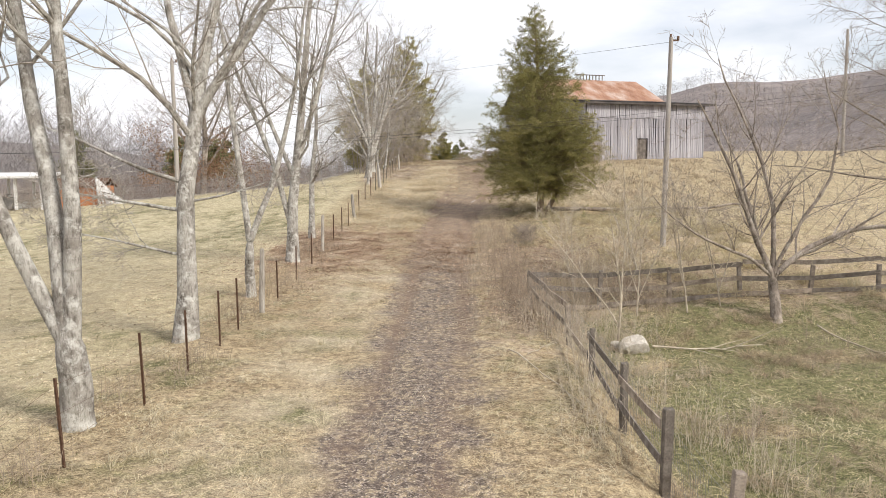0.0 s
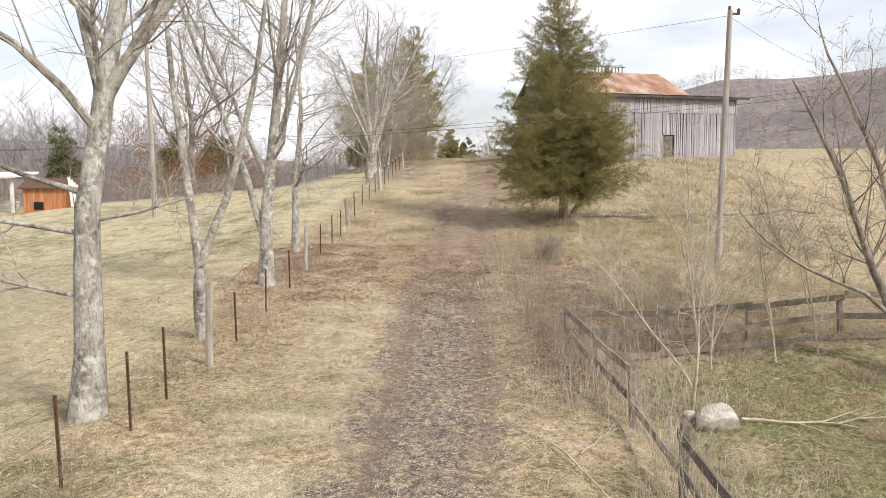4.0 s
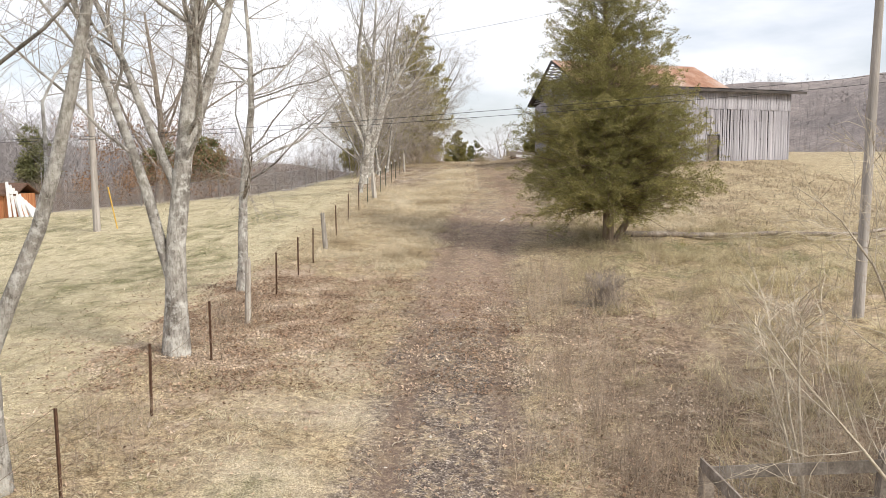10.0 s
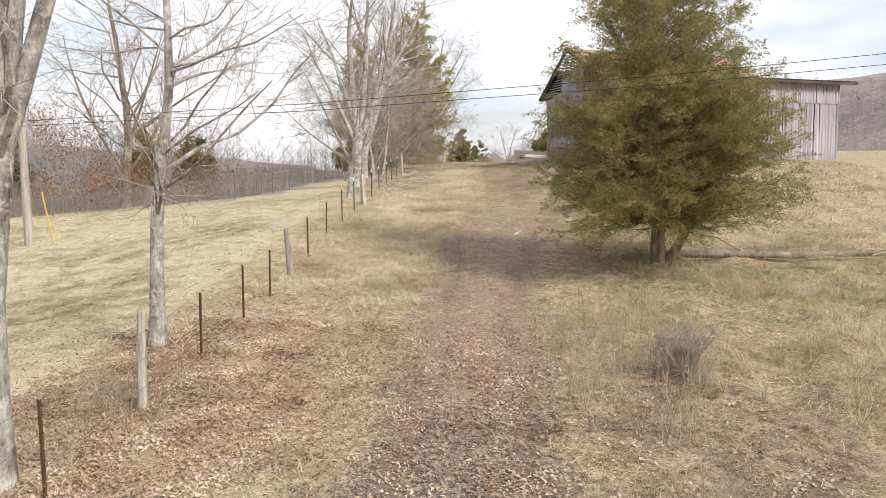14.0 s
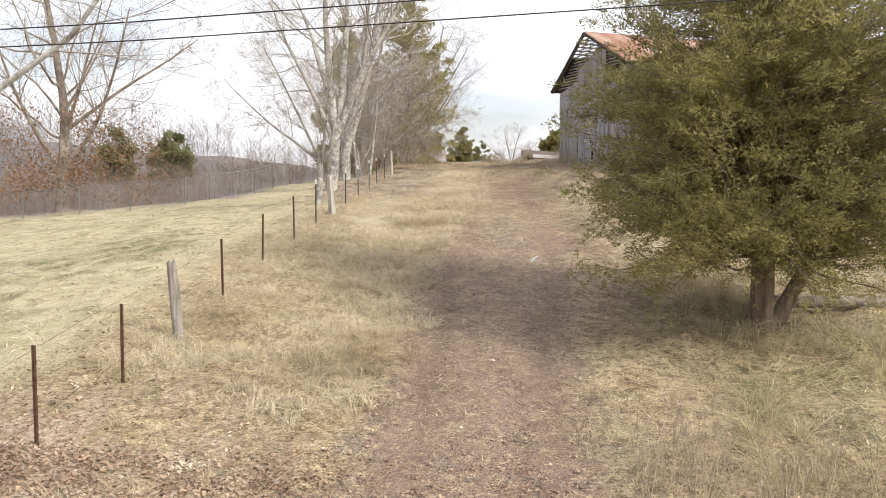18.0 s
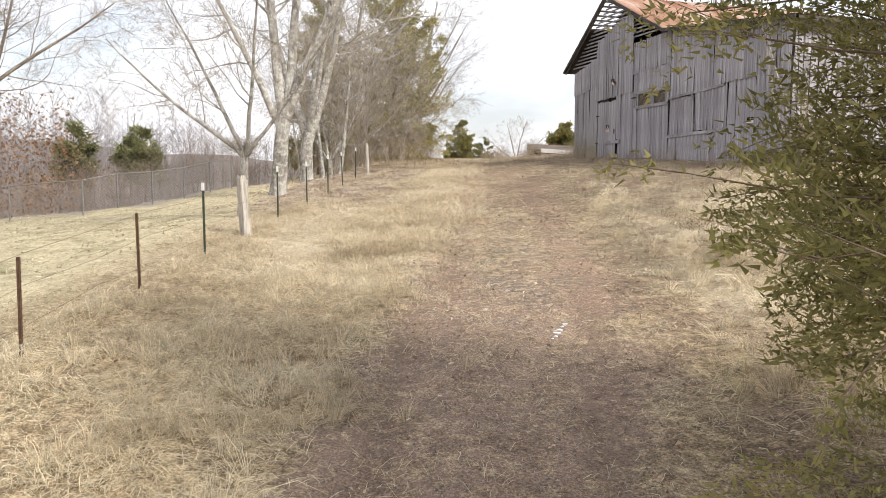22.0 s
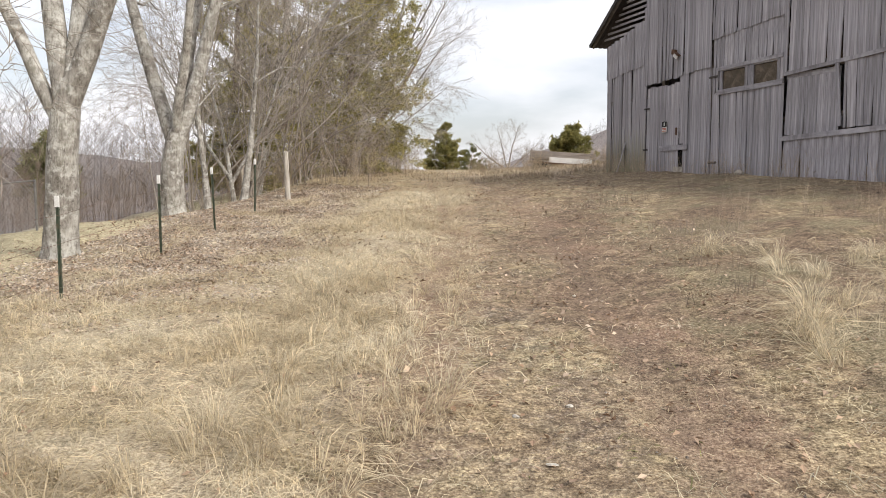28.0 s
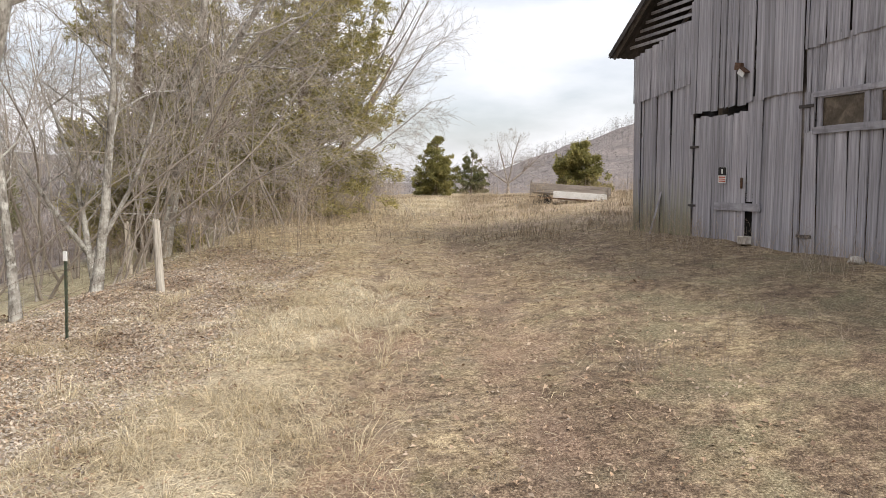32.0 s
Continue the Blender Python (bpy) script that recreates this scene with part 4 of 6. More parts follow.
part("dead_leaves", mesh_np("dead_leaves", V, F, M_OAKLEAF), oak, "rust-brown dead leaves")


# ---- fences ----
def tapered_post(name, h, r0, r1, seed, material, lean=(0, 0)):
    r = np.random.default_rng(seed)
    ring = 14
    rows = [(-0.25, r0), (0.0, r0), (h * 0.35, r0 * 0.96), (h * 0.7, (r0 + r1) / 2), (h - 0.03, r1), (h, r1 * 0.8)]
    a = np.arange(ring) * 2 * np.pi / ring
    rough = 1 + r.normal(0, 0.13, ring)
    V = np.concatenate([np.stack([np.cos(a) * q * rough + lean[0] * z, np.sin(a) * q * rough + lean[1] * z, np.full(ring, z) + (r.normal(0, 0.03, ring) if z == h else 0)], -1) for z, q in rows])
    i = np.arange(len(rows) * ring).reshape(-1, ring)
    j = np.roll(i, -1, 1)
    F = np.stack([i[:-1], j[:-1], j[1:], i[1:]], -1).reshape(-1, 4)
    V = np.concatenate([V, [[lean[0] * h, lean[1] * h, h - 0.02]]])
    T = np.stack([i[-1], j[-1], np.full(ring, len(V) - 1)], -1)
    return mesh_np(name, V, [F, T], material)


def t_post_mesh(h):
    """A steel T section with studs."""
    bm = box_bm((0.03, 0.006, h + 0.3), (0, 0, h / 2 - 0.15))
    for b in [box_bm((0.005, 0.03, h + 0.3), (0, 0.0215, h / 2 - 0.15))] + [box_bm((0.016, 0.01, 0.018), (0, -0.0085, z)) for z in np.arange(0.15, h - 0.05, 0.1)]:
        me = bpy.data.meshes.new("t")
        b.to_mesh(me)
        b.free()
        bm.from_mesh(me)
        bpy.data.meshes.remove(me)
    return bm


FENCE_X = -4.31
T_RUSTY = from_bm("post_section", t_post_mesh(1.22), M_STEEL)
T_GREEN = from_bm("post_section", t_post_mesh(1.3), M_GREENSTEEL)
CAP = from_bm("painted_tip", box_bm((0.044, 0.05, 0.14), (0, 0.018, 1.25), 0.004), M_WHITE)


def t_post(y, green, x, seed):
    r = np.random.default_rng(seed)
    ob = tagged(new("steel_fence_post", T_GREEN if green else T_RUSTY), "green steel T-post with a white tip in the wire fence" if green else "thin rusty steel T-post in the wire fence", "fence post", "steel posts of the wire fence")
    ob.matrix_world = pose(x, y, gz(x, y) + r.uniform(-0.04, 0.02) - (0.12 if 20 < y < 49 else 0.0), r.normal(0, 1.0), r.normal(0, 1.0), 90 + r.normal(0, 6))
    if green:
        part("painted_tip", CAP, ob, "white painted tip")


for i, y in enumerate([9.7, 11.45, 14.05, 16.1, 18.1, 19.5, 23.5, 26.06, 28.75, 33.56, 36.0, 38.03, 42.14, 44.83, 47.83, 50.57, 55.75, 59.56, 62.79, 65.6, 68.6]):
    t_post(y, y > 49, FENCE_X - (0.12 if y > 58 else 0), 300 + i)
for i, (x, y, h, r0, lean) in enumerate([(-4.33, 21.7, 1.68, 0.065, (0.03, 0)), (-4.42, 31.4, 1.4, 0.07, (0.03, 0)), (-4.27, 39.89, 1.27, 0.075, (-0.08, 0.0)), (-4.29, 52.93, 1.27, 0.105, (-0.06, 0)), (-4.42, 72.0, 1.4, 0.075, (-0.03, 0)), (-6.9, 76.2, 1.3, 0.07, (-0.02, 0))]):
    p = tagged(new("wooden_fence_post", tapered_post("post", h, r0, r0 * 0.8, 330 + i, M_POSTWOOD, lean)), "weathered split wooden post in the wire fence", "fence post", "wooden posts of the wire fence")
    p.matrix_world = pose(x, y, gz(x, y))


def wire(name, pts, radius, material, label="", cat="", group="", sides=3, parent=None, kind=""):
    me = tube_mesh(name, [([(np.array(pts, float), np.full(len(pts), radius))], sides)], material)
    ob = part(name, me, parent)
    return tagged(ob, label, cat, group, kind) if label else ob


fence_wire = tagged(new("wire_fence"), "slack rusty strands strung between the posts", "wire fence")
ys = np.arange(9.7, 72.0, 1.6)
for h in (0.35, 0.75, 1.12):
    wire("wire", [(FENCE_X + 0.03, y, gz(FENCE_X, y) + h + 0.03 * math.sin(y * 1.9 + h * 5)) for y in ys], 0.0028, M_STEEL, parent=fence_wire)


def board(a, b, width, thick, material, name, parent, seed=0, upright=(0, 0, 1)):
    """A rough board from a to b (centres of its ends), its width along upright."""
    a, b = Vector(a), Vector(b)
    d = b - a
    w = Vector(upright) - d.normalized() * Vector(upright).dot(d.normalized())
    w.normalize()
    t = d.normalized().cross(w)
    r = np.random.default_rng(seed)
    V = []
    for f in (0, 0.33, 0.67, 1):
        sag = w * float(r.normal(0, 0.008))
        for s, q in ((-1, -1), (1, -1), (1, 1), (-1, 1)):
            V.append(a + d * f + sag + w * (s * width / 2 * (1 + float(r.normal(0, 0.02)))) + t * (q * thick / 2))
    V = np.array([tuple(v) for v in V])
    F = [[4 * k + i, 4 * k + (i + 1) % 4, 4 * k + 4 + (i + 1) % 4, 4 * k + 4 + i] for k in range(3) for i in range(4)] + [[3, 2, 1, 0], [12, 13, 14, 15]]
    return part(name, mesh_np(name, V, np.array(F), material), parent)


board_fence = tagged(new("board_fence"), "low dark weathered board fence with wire mesh round the pasture", "fence")
road_posts = [(3.55, 5.0), (3.52, 7.2), (3.49, 9.3), (3.46, 11.45), (3.4, 13.7), (3.35, 16.28), (3.3, 18.8), (3.05, 20.5), (2.8, 22.6)]
back_posts = [(2.8, 22.6), (4.75, 23.1), (6.85, 23.65), (9.0, 24.0), (11.1, 24.2), (13.1, 24.3), (15.1, 24.4), (17.0, 24.5), (19.0, 24.6), (21.0, 24.7)]
for i, (x, y) in enumerate(road_posts + back_posts[1:]):
    r = np.random.default_rng(400 + i)
    h = (-0.3 if i < 8 else -0.06) - gz(x, y)
    bm = box_bm((0.11, 0.11, h + 0.3), (0, 0, h / 2 - 0.15), 0.01)
    for v in bm.verts:
        v.co += Vector(r.normal(0, 0.006, 3))
    p = part("post", from_bm("post", bm, M_RAIL), board_fence)
    p.matrix_world = pose(x, y, gz(x, y), r.normal(0, 2), r.normal(0, 2), r.normal(0, 5))
for k, (run, heights, side) in enumerate(((road_posts, (0.5, 0.92), (-0.075, 0)), (back_posts, (0.12, 0.54, 0.96), (0, -0.075)))):
    for i in range(len(run) - 1):
        (x0, y0), (x1, y1) = run[i], run[i + 1]
        for j, h in enumerate(heights):
            if k == 0 and (i < 3 or (j == 1 and i not in (3, 4, 6, 7))):
                continue
            r = np.random.default_rng(430 + 50 * k + 5 * i + j)
            board((x0 + side[0], y0 + side[1], gz(x0, y0) + h - (0.14 if k == 1 and i == 0 else 0.0) + r.normal(0, 0.03)), (x1 + side[0], y1 + side[1] , gz(x1, y1) + h + r.normal(0, 0.03)), 0.13, 0.022, M_RAIL, "rail", board_fence, i)
mesh_lines = []
for i in range(len(road_posts) - 1):
    (x0, y0), (x1, y1) = road_posts[i], road_posts[i + 1]
    for f in np.linspace(0, 1, 26)[:-1]:
        x, y = x0 + (x1 - x0) * f + 0.07, y0 + (y1 - y0) * f
        mesh_lines.append((np.array([[x, y, gz(x, y) + 0.05], [x, y, gz(x, y) + 1.0]]), np.array([0.0022, 0.0022])))
part("wire_mesh", tube_mesh("wire_mesh", [(mesh_lines, 3)], M_WIRE), board_fence, "thin galvanised wire mesh")
for h in (0.1, 0.3, 0.5, 0.7, 0.9, 1.0):
    wire("wire", [(x + 0.07, y, gz(x, y) + h) for x, y in road_posts], 0.0022, M_WIRE, parent=board_fence)


# ---- barn ----
def siding_material(name="silver_grey_siding", moss=False):
    """Silver-grey weathered planks: streaks along the grain, knots, a tone for each board."""
    m, n, l, b = nodes_of(name, 0.9)
    grain = noise_tex(n, l, 3.0, 8.0, (1.3, 1.3, 0.35), "Generated", 0.7)
    streak = noise_tex(n, l, 1.6, 6.0, (2, 2, 1.2), "Generated")
    c = ramp(n, l, grain, (0.3, (0.31, 0.3, 0.325)), (0.5, (0.42, 0.408, 0.437)), (0.7, (0.53, 0.518, 0.55)))
    c = mixed(n, l, 0.7, c, ramp(n, l, streak, (0.35, (0.68, 0.66, 0.65)), (0.65, (1.08, 1.08, 1.08))), "MULTIPLY")
    c = mixed(n, l, 1.0, c, ramp(n, l, rand_of(n), (0.0, (0.7, 0.7, 0.7)), (0.3, (0.84, 0.84, 0.84)), (0.8, (0.95, 0.95, 0.95)), (1.0, (1.07, 1.06, 1.05))), "MULTIPLY")
    knots = noise_tex(n, l, 5.0, 4.0, (1, 1, 0.35))
    c = mixed(n, l, 0.6, c, ramp(n, l, knots, (0.36, (0.55, 0.53, 0.52)), (0.5, (1, 1, 1)), (0.68, (1.15, 1.15, 1.14))), "MULTIPLY")
    if moss:
        at = n.new("ShaderNodeTexCoord")
        split = n.new("ShaderNodeSeparateXYZ")
        l.new(at.outputs["Generated"], split.inputs[0])
        climb = n.new("ShaderNodeMath")
        climb.operation = "MULTIPLY_ADD"
        climb.inputs[1].default_value = -1.3
        l.new(split.outputs[2], climb.inputs[0])
        l.new(noise_tex(n, l, 2.6, 6.0, (1, 1, 0.5)), climb.inputs[2])
        c = mixed(n, l, ramp(n, l, climb.outputs[0], (0.0, (0, 0, 0)), (0.5, (0.8, 0.8, 0.8))), c, (0.24, 0.225, 0.075))
    l.new(c, b.inputs["Base Color"])
    bumped(n, l, b, grain, 0.6, 0.012)
    return m


M_SIDING = siding_material()
M_MOSSY = siding_material("mossy_siding", True)
M_RUSTROOF = plain("rusty_tin", (0.28, 0.13, 0.075), (0.46, 0.26, 0.17), (0.62, 0.5, 0.43), 0.7, (1, 0.4, 1), 0.6, 0.25, fine=9.0, bump=0.15)
M_DARKROOF = plain("dark_tin", (0.05, 0.045, 0.042), (0.09, 0.08, 0.075), (0.15, 0.13, 0.12), 1.2, None, 0.7, 0.3, fine=12.0, bump=0.2)
M_FRAME = plain("barn_timber", (0.1, 0.085, 0.07), (0.18, 0.155, 0.135), (0.26, 0.225, 0.2), 3.0, None, 0.9, fine=30.0, bump=0.4)

BARN_Z = 3.7
WL, WD = 15.45, 11.1     # along the road wall, and back from it
barn = tagged(empty("barn", (10.965, 63.07, BARN_Z - 0.29), 19.885), "old silver-grey plank barn with a rusty tin roof and sagging boards", "barn")


def local_board(name, size, parent_part, m, mat):
    ob = part(name, board_unit(mat, size[3] if len(size) > 3 else 0), parent_part)
    ob.matrix_local = m @ Matrix.Diagonal((size[0], size[1], size[2], 1))
    return ob


UNITS = {}


def board_unit(material, kind):
    """A unit board standing on its end, slightly uneven; shared by all boards of a kind."""
    if (material.name, kind) not in UNITS:
        r = np.random.default_rng(500 + kind)
        bm = bmesh.new()
        bmesh.ops.create_cube(bm, size=1.0)
        bmesh.ops.translate(bm, vec=(0, 0, 0.5), verts=bm.verts)
        for v in bm.verts:
            v.co.x += float(r.normal(0, 0.12))
            v.co.y += float(r.normal(0, 0.025))
            v.co.z += float(r.normal(0, 0.006))
        UNITS[(material.name, kind)] = from_bm("board", bm, material)
    return UNITS[(material.name, kind)]


def wall_frame(name, a, b, z0, z1, label):
    """Posts and girts behind a plank wall, from a to b in the barn's plan."""
    d = Vector((b[0] - a[0], b[1] - a[1]))
    L = d.length
    bits = []
    for s in np.arange(0.1, L, 2.4):
        p = (a[0] + d.x * s / L, a[1] + d.y * s / L)
        bits.append(box_bm((0.14, 0.14, z1 - z0), (p[0], p[1], (z0 + z1) / 2)))
    for z in np.arange(z0 + 0.5, z1, 1.15):
        bits.append(box_bm((L, 0.05, 0.12), (0, 0, 0), m=Matrix.Translation(((a[0] + b[0]) / 2, (a[1] + b[1]) / 2, z)) @ Matrix.Rotation(math.atan2(d.y, d.x), 4, "Z")))
    bm = bmesh.new()
    for x in bits:
        me = bpy.data.meshes.new("t")
        x.to_mesh(me)
        x.free()
        bm.from_mesh(me)
        bpy.data.meshes.remove(me)
    ob = part(name, from_bm(name, bm, M_FRAME), barn, label)
    return ob


def planks(wall, along, fixed, s0, s1, low, high, seed, proud=0.0, width=0.21, name="board", mat=None):
    """Upright boards from s0 to s1 along one side of the barn; low and high give the boards' ends (world z) at s."""
    r = np.random.default_rng(seed)
    s = s0
    while s < s1 - 0.03:
        w = min(width * r.uniform(0.7, 1.35), s1 - s)
        c = s + w / 2
        z0, z1 = low(c) + r.normal(0, 0.007), high(c) + r.normal(0, 0.012)
        tilt = r.normal(0, 0.4)
        gap = r.choice([0.016, 0.03, 0.055], p=[0.45, 0.37, 0.18])
        out = -(0.05 + proud + r.uniform(0, 0.022))
        x, y, turn = (out, c, 90) if along == "y" else (c, out, 0)
        m = Matrix.Translation((x + (0 if along == "x" else fixed), y + (fixed if along == "x" else 0), z0 - BARN_Z)) @ pose(0, 0, 0, 0, 0, turn) @ pose(0, 0, 0, r.normal(0, 0.25), tilt, 0)
        local_board(name, (w - gap, 0.024, z1 - z0, int(r.integers(0, 6))), wall, m, mat or M_SIDING)
        s += w


def line(*pts):
    xs, zs = [p[0] for p in pts], [p[1] for p in pts]
    return lambda s: float(np.interp(s, xs, zs))


RIDGE, SBREAK, NEAVE = (11.9, 11.62), (7.05, 9.28), (16.1, 8.6)
rake = line((-0.5, 8.42), SBREAK, RIDGE, NEAVE)
west = wall_frame("west_wall", (0.06, 0.05), (0.06, WL), 0.0, 4.3, "grey plank gable wall towards the track")
soil = line((0, 3.62), (3, 3.7), (9, 3.78), (11, 3.82), (15.5, 3.95))
T1, T2, T3 = line((13.08, 7.56), (15.45, 7.33)), line((9.72, 7.02), (13.05, 6.82)), line((6.95, 7.9), (9.72, 7.73))
for k, (s0, s1) in enumerate(((12.98, 14.74), (14.79, 15.08), (15.14, WL))):
    planks(west, "y", 0, s0, s1, soil, lambda s: T1(s) + 0.12, 651 + k, 0.0, 0.2, mat=M_MOSSY)
planks(west, "y", 0, 13.08, WL, lambda s: T1(s) - 0.04, line((13.08, 8.95), (15.45, 8.42)), 602, 0.03)
planks(west, "y", 0, 9.72, 13.05, T2, line((9.72, 10.45), (11.3, 10.25), (13.05, 9.62)), 603, 0.035, 0.22)
planks(west, "y", 0, 9.72, 11.02, soil, lambda s: T2(s) + 0.12, 604, 0.0, 0.2)
planks(west, "y", 0, 11.02, 11.22, lambda s: 4.95, lambda s: T2(s) + 0.12, 616, 0.0, 0.2)
planks(west, "y", 0, 6.95, 9.7, T3, line((6.95, 9.2), (9.72, 9.1)), 605, 0.034, 0.2)
planks(west, "y", 0, 6.95, 9.7, lambda s: 6.9, lambda s: T3(s) + 0.1, 606, 0.0, 0.2)
planks(west, "y", 0, 6.95, 9.7, soil, lambda s: 6.24, 607, 0.0, 0.22)
planks(west, "y", 0, 9.42, 9.7, lambda s: 6.2, lambda s: 6.95, 608, 0.0, 0.14)
planks(west, "y", 0, 8.07, 8.31, lambda s: 6.2, lambda s: 6.95, 614, 0.0, 0.24)
planks(west, "y", 0, 6.95, 7.12, lambda s: 6.2, lambda s: 6.95, 615, 0.0, 0.2)
planks(west, "y", 0, -0.08, 6.95, line((0, 6.8), (3.35, 6.68), (3.45, 6.58), (6.95, 6.4)), lambda s: rake(s) - 0.1, 609, 0.034, 0.24)
planks(west, "y", 0, -0.08, 3.25, soil, line((0, 6.9), (3.3, 6.78)), 610, 0.0, 0.24)
planks(west, "y", 0, 3.25, 6.9, soil, line((3.25, 4.95), (6.9, 4.85)), 611, 0.0, 0.26)
planks(west, "y", 0, 3.25, 5.06, lambda s: 5.02, lambda s: 6.62, 612, 0.01, 0.24)
planks(west, "y", 0, 13.0, 13.1, lambda s: 6.9, line((13, 9.3), (13.1, 9.3)), 613, 0.02, 0.1)

# hanging shutter in the long opening
shutter = part("shutter", from_bm("shutter", box_bm((0.03, 1.66, 0.12), (0, 0, 0), 0.004), M_SIDING), barn, "slipped plank shutter")
shutter.matrix_local = pose(-0.02, 6.06, 6.36 - BARN_Z, 0.8, 0, 0)
for k in range(8):
    local_board("board", (0.195, 0.022, 1.5, k % 6), shutter, Matrix.Translation((0.0, -0.72 + 0.205 * k, -1.44)) @ pose(0, 0, 0, 0, 0, 90), M_SIDING)
for nm, (u0, z0), (u1, z1), wd in (("sill", (3.2, 4.98), (6.95, 4.84), 0.12), ("lintel", (3.3, 6.62), (6.9, 6.42), 0.09), ("batten", (5.27, 6.5), (5.12, 5.05), 0.09), ("window_sill", (6.95, 6.27), (9.45, 6.24), 0.13), ("window_head", (6.95, 6.92), (9.45, 6.88), 0.1)):
    b = board((-0.1, u0, z0 - BARN_Z), (-0.1, u1, z1 - BARN_Z), wd, 0.035, M_SIDING, nm, barn, 7, (0, 1, 0) if nm == "batten" else (0, 0, 1))

# two small windows
M_PANE = plain("dusty_pane", (0.07, 0.055, 0.04), (0.125, 0.1, 0.075), (0.22, 0.18, 0.135), 4.0, None, 0.25, fine=20.0, bump=0.05)
for u0, u1 in ((7.12, 8.08), (8.3, 9.32)):
    win = part("window", from_bm("window", box_bm((0.012, u1 - u0, 0.5), (0, 0, 0)), M_PANE), barn, "dusty dark window")
    win.matrix_local = pose(-0.03, (u0 + u1) / 2, 6.56 - BARN_Z)
    for nm, size, at in (("frame_side", (0.04, 0.11, 0.64), (-0.04, -(u1 - u0) / 2, 0)), ("frame_side", (0.04, 0.11, 0.64), (-0.04, (u1 - u0) / 2, 0)), ("frame_rail", (0.03, u1 - u0 - 0.07, 0.05), (-0.04, 0, 0.28)), ("frame_rail", (0.03, u1 - u0 - 0.07, 0.05), (-0.04, 0, -0.28))):
        part(nm, from_bm(nm, box_bm(size, at, 0.004), M_SIDING), win)

# plank door
door = part("door", from_bm("door", box_bm((0.03, 1.6, 0.14), (0.02, 0, 0), 0.004), M_FRAME), barn, "tall sagging plank door")
door.matrix_local = pose(-0.02, 12.1, 5.9 - BARN_Z)
for k in range(8):
    local_board("board", (0.205, 0.024, 2.78, k % 6), door, Matrix.Translation((-0.03, -0.74 + 0.212 * k, -1.93 - 0.015 * (k % 3))) @ pose(0, 0, 0, 0, 0.3 * (k % 3 - 1), 90), M_SIDING)
for nm, size, at, mat in (("brace", (0.03, 1.4, 0.16), (-0.075, -0.65, -1.09), M_SIDING), ("hinge", (0.02, 0.3, 0.05), (-0.07, 0.82, 0.2), M_DARKROOF), ("hinge", (0.02, 0.26, 0.05), (-0.07, 0.86, -1.1), M_DARKROOF), ("latch", (0.03, 0.05, 0.22), (-0.07, -0.78, -0.6), M_STEEL)):
    part(nm, from_bm(nm, box_bm(size, at, 0.004), mat), door)
# Black panel behind the planks: the unlit interior put into its colour.
gap = part("doorway", from_bm("doorway", box_bm((0.01, 0.34, 1.5), (0, 0, 0)), M_DARK), barn, "dark gap beside the door")
gap.matrix_local = pose(0.03, 11.22, 4.35 - BARN_Z)
M_RED = plain("faded_red", (0.42, 0.1, 0.06), (0.55, 0.15, 0.09), (0.62, 0.22, 0.15), 8.0, None, 0.6, fine=50.0, bump=0.05)
M_BLACK = plain("black_paint", (0.015, 0.015, 0.016), (0.025, 0.025, 0.026), (0.04, 0.04, 0.04), 8.0, None, 0.5, fine=50.0, bump=0.05)
notice = tagged(new("warning_sign", from_bm("sign", box_bm((0.006, 0.26, 0.34), (0, 0, 0), 0.002), M_WHITE)), "small black, white and red notice on the barn door", "sign")
notice.matrix_world = barn.matrix_world @ pose(-0.095, 11.92, 5.47 - BARN_Z, 1.5, 0, 0)
for size, at, mat in (((0.004, 0.25, 0.17), (-0.006, 0, 0.08), M_BLACK), ((0.004, 0.05, 0.1), (-0.01, 0, 0.08), M_WHITE), ((0.004, 0.2, 0.025), (-0.006, 0, -0.045), M_RED), ((0.004, 0.18, 0.02), (-0.006, 0, -0.085), M_RED), ((0.004, 0.2, 0.025), (-0.006, 0, -0.13), M_RED)):
    part("printed_bar", from_bm("printed_bar", box_bm(size, at), mat), notice)
lamp = tagged(empty("barn_lamp", (0, 0, 0)), "rusty weatherproof lamp box hanging askew on the wall", "lamp")
lamp.matrix_world = barn.matrix_world @ pose(-0.09, 11.35, 7.6 - BARN_Z, 12, 0, 0) @ Matrix.Diagonal((0.75, 0.75, 0.75, 1))
part("box", from_bm("box", box_bm((0.16, 0.24, 0.2), (-0.06, 0.12, 0.06), 0.01), M_STEEL), lamp)
part("visor", from_bm("visor", box_bm((0.2, 0.28, 0.03), (-0.1, -0.14, 0.06), 0.004, pose(0, 0, 0, 24, 0, 0)), M_STEEL), lamp)
part("reflector", from_bm("reflector", box_bm((0.03, 0.26, 0.14), (-0.15, -0.12, -0.06), 0.004, pose(0, 0, 0, 20, 0, 0)), M_WHITE), lamp, "white reflector plate")
for u, z in ((9.58, 4.32), (9.62, 7.0 - 0.3)):
    part("strap_hinge", from_bm("strap_hinge", box_bm((0.02, 0.36, 0.06), (-0.1, u, z - BARN_Z), 0.006), M_DARKROOF), barn)
for nm, u, z, size, mat in (("latch", 1.9, 5.26, (0.04, 0.13, 0.11), M_DARK), ("latch", 1.7, 5.27, (0.04, 0.12, 0.1), M_DARK), ("latch_plate", 1.8, 5.15, (0.03, 0.34, 0.09), M_WHITE)):
    part(nm, from_bm(nm, box_bm(size, (-0.09, u, z - BARN_Z), 0.006), mat), barn)

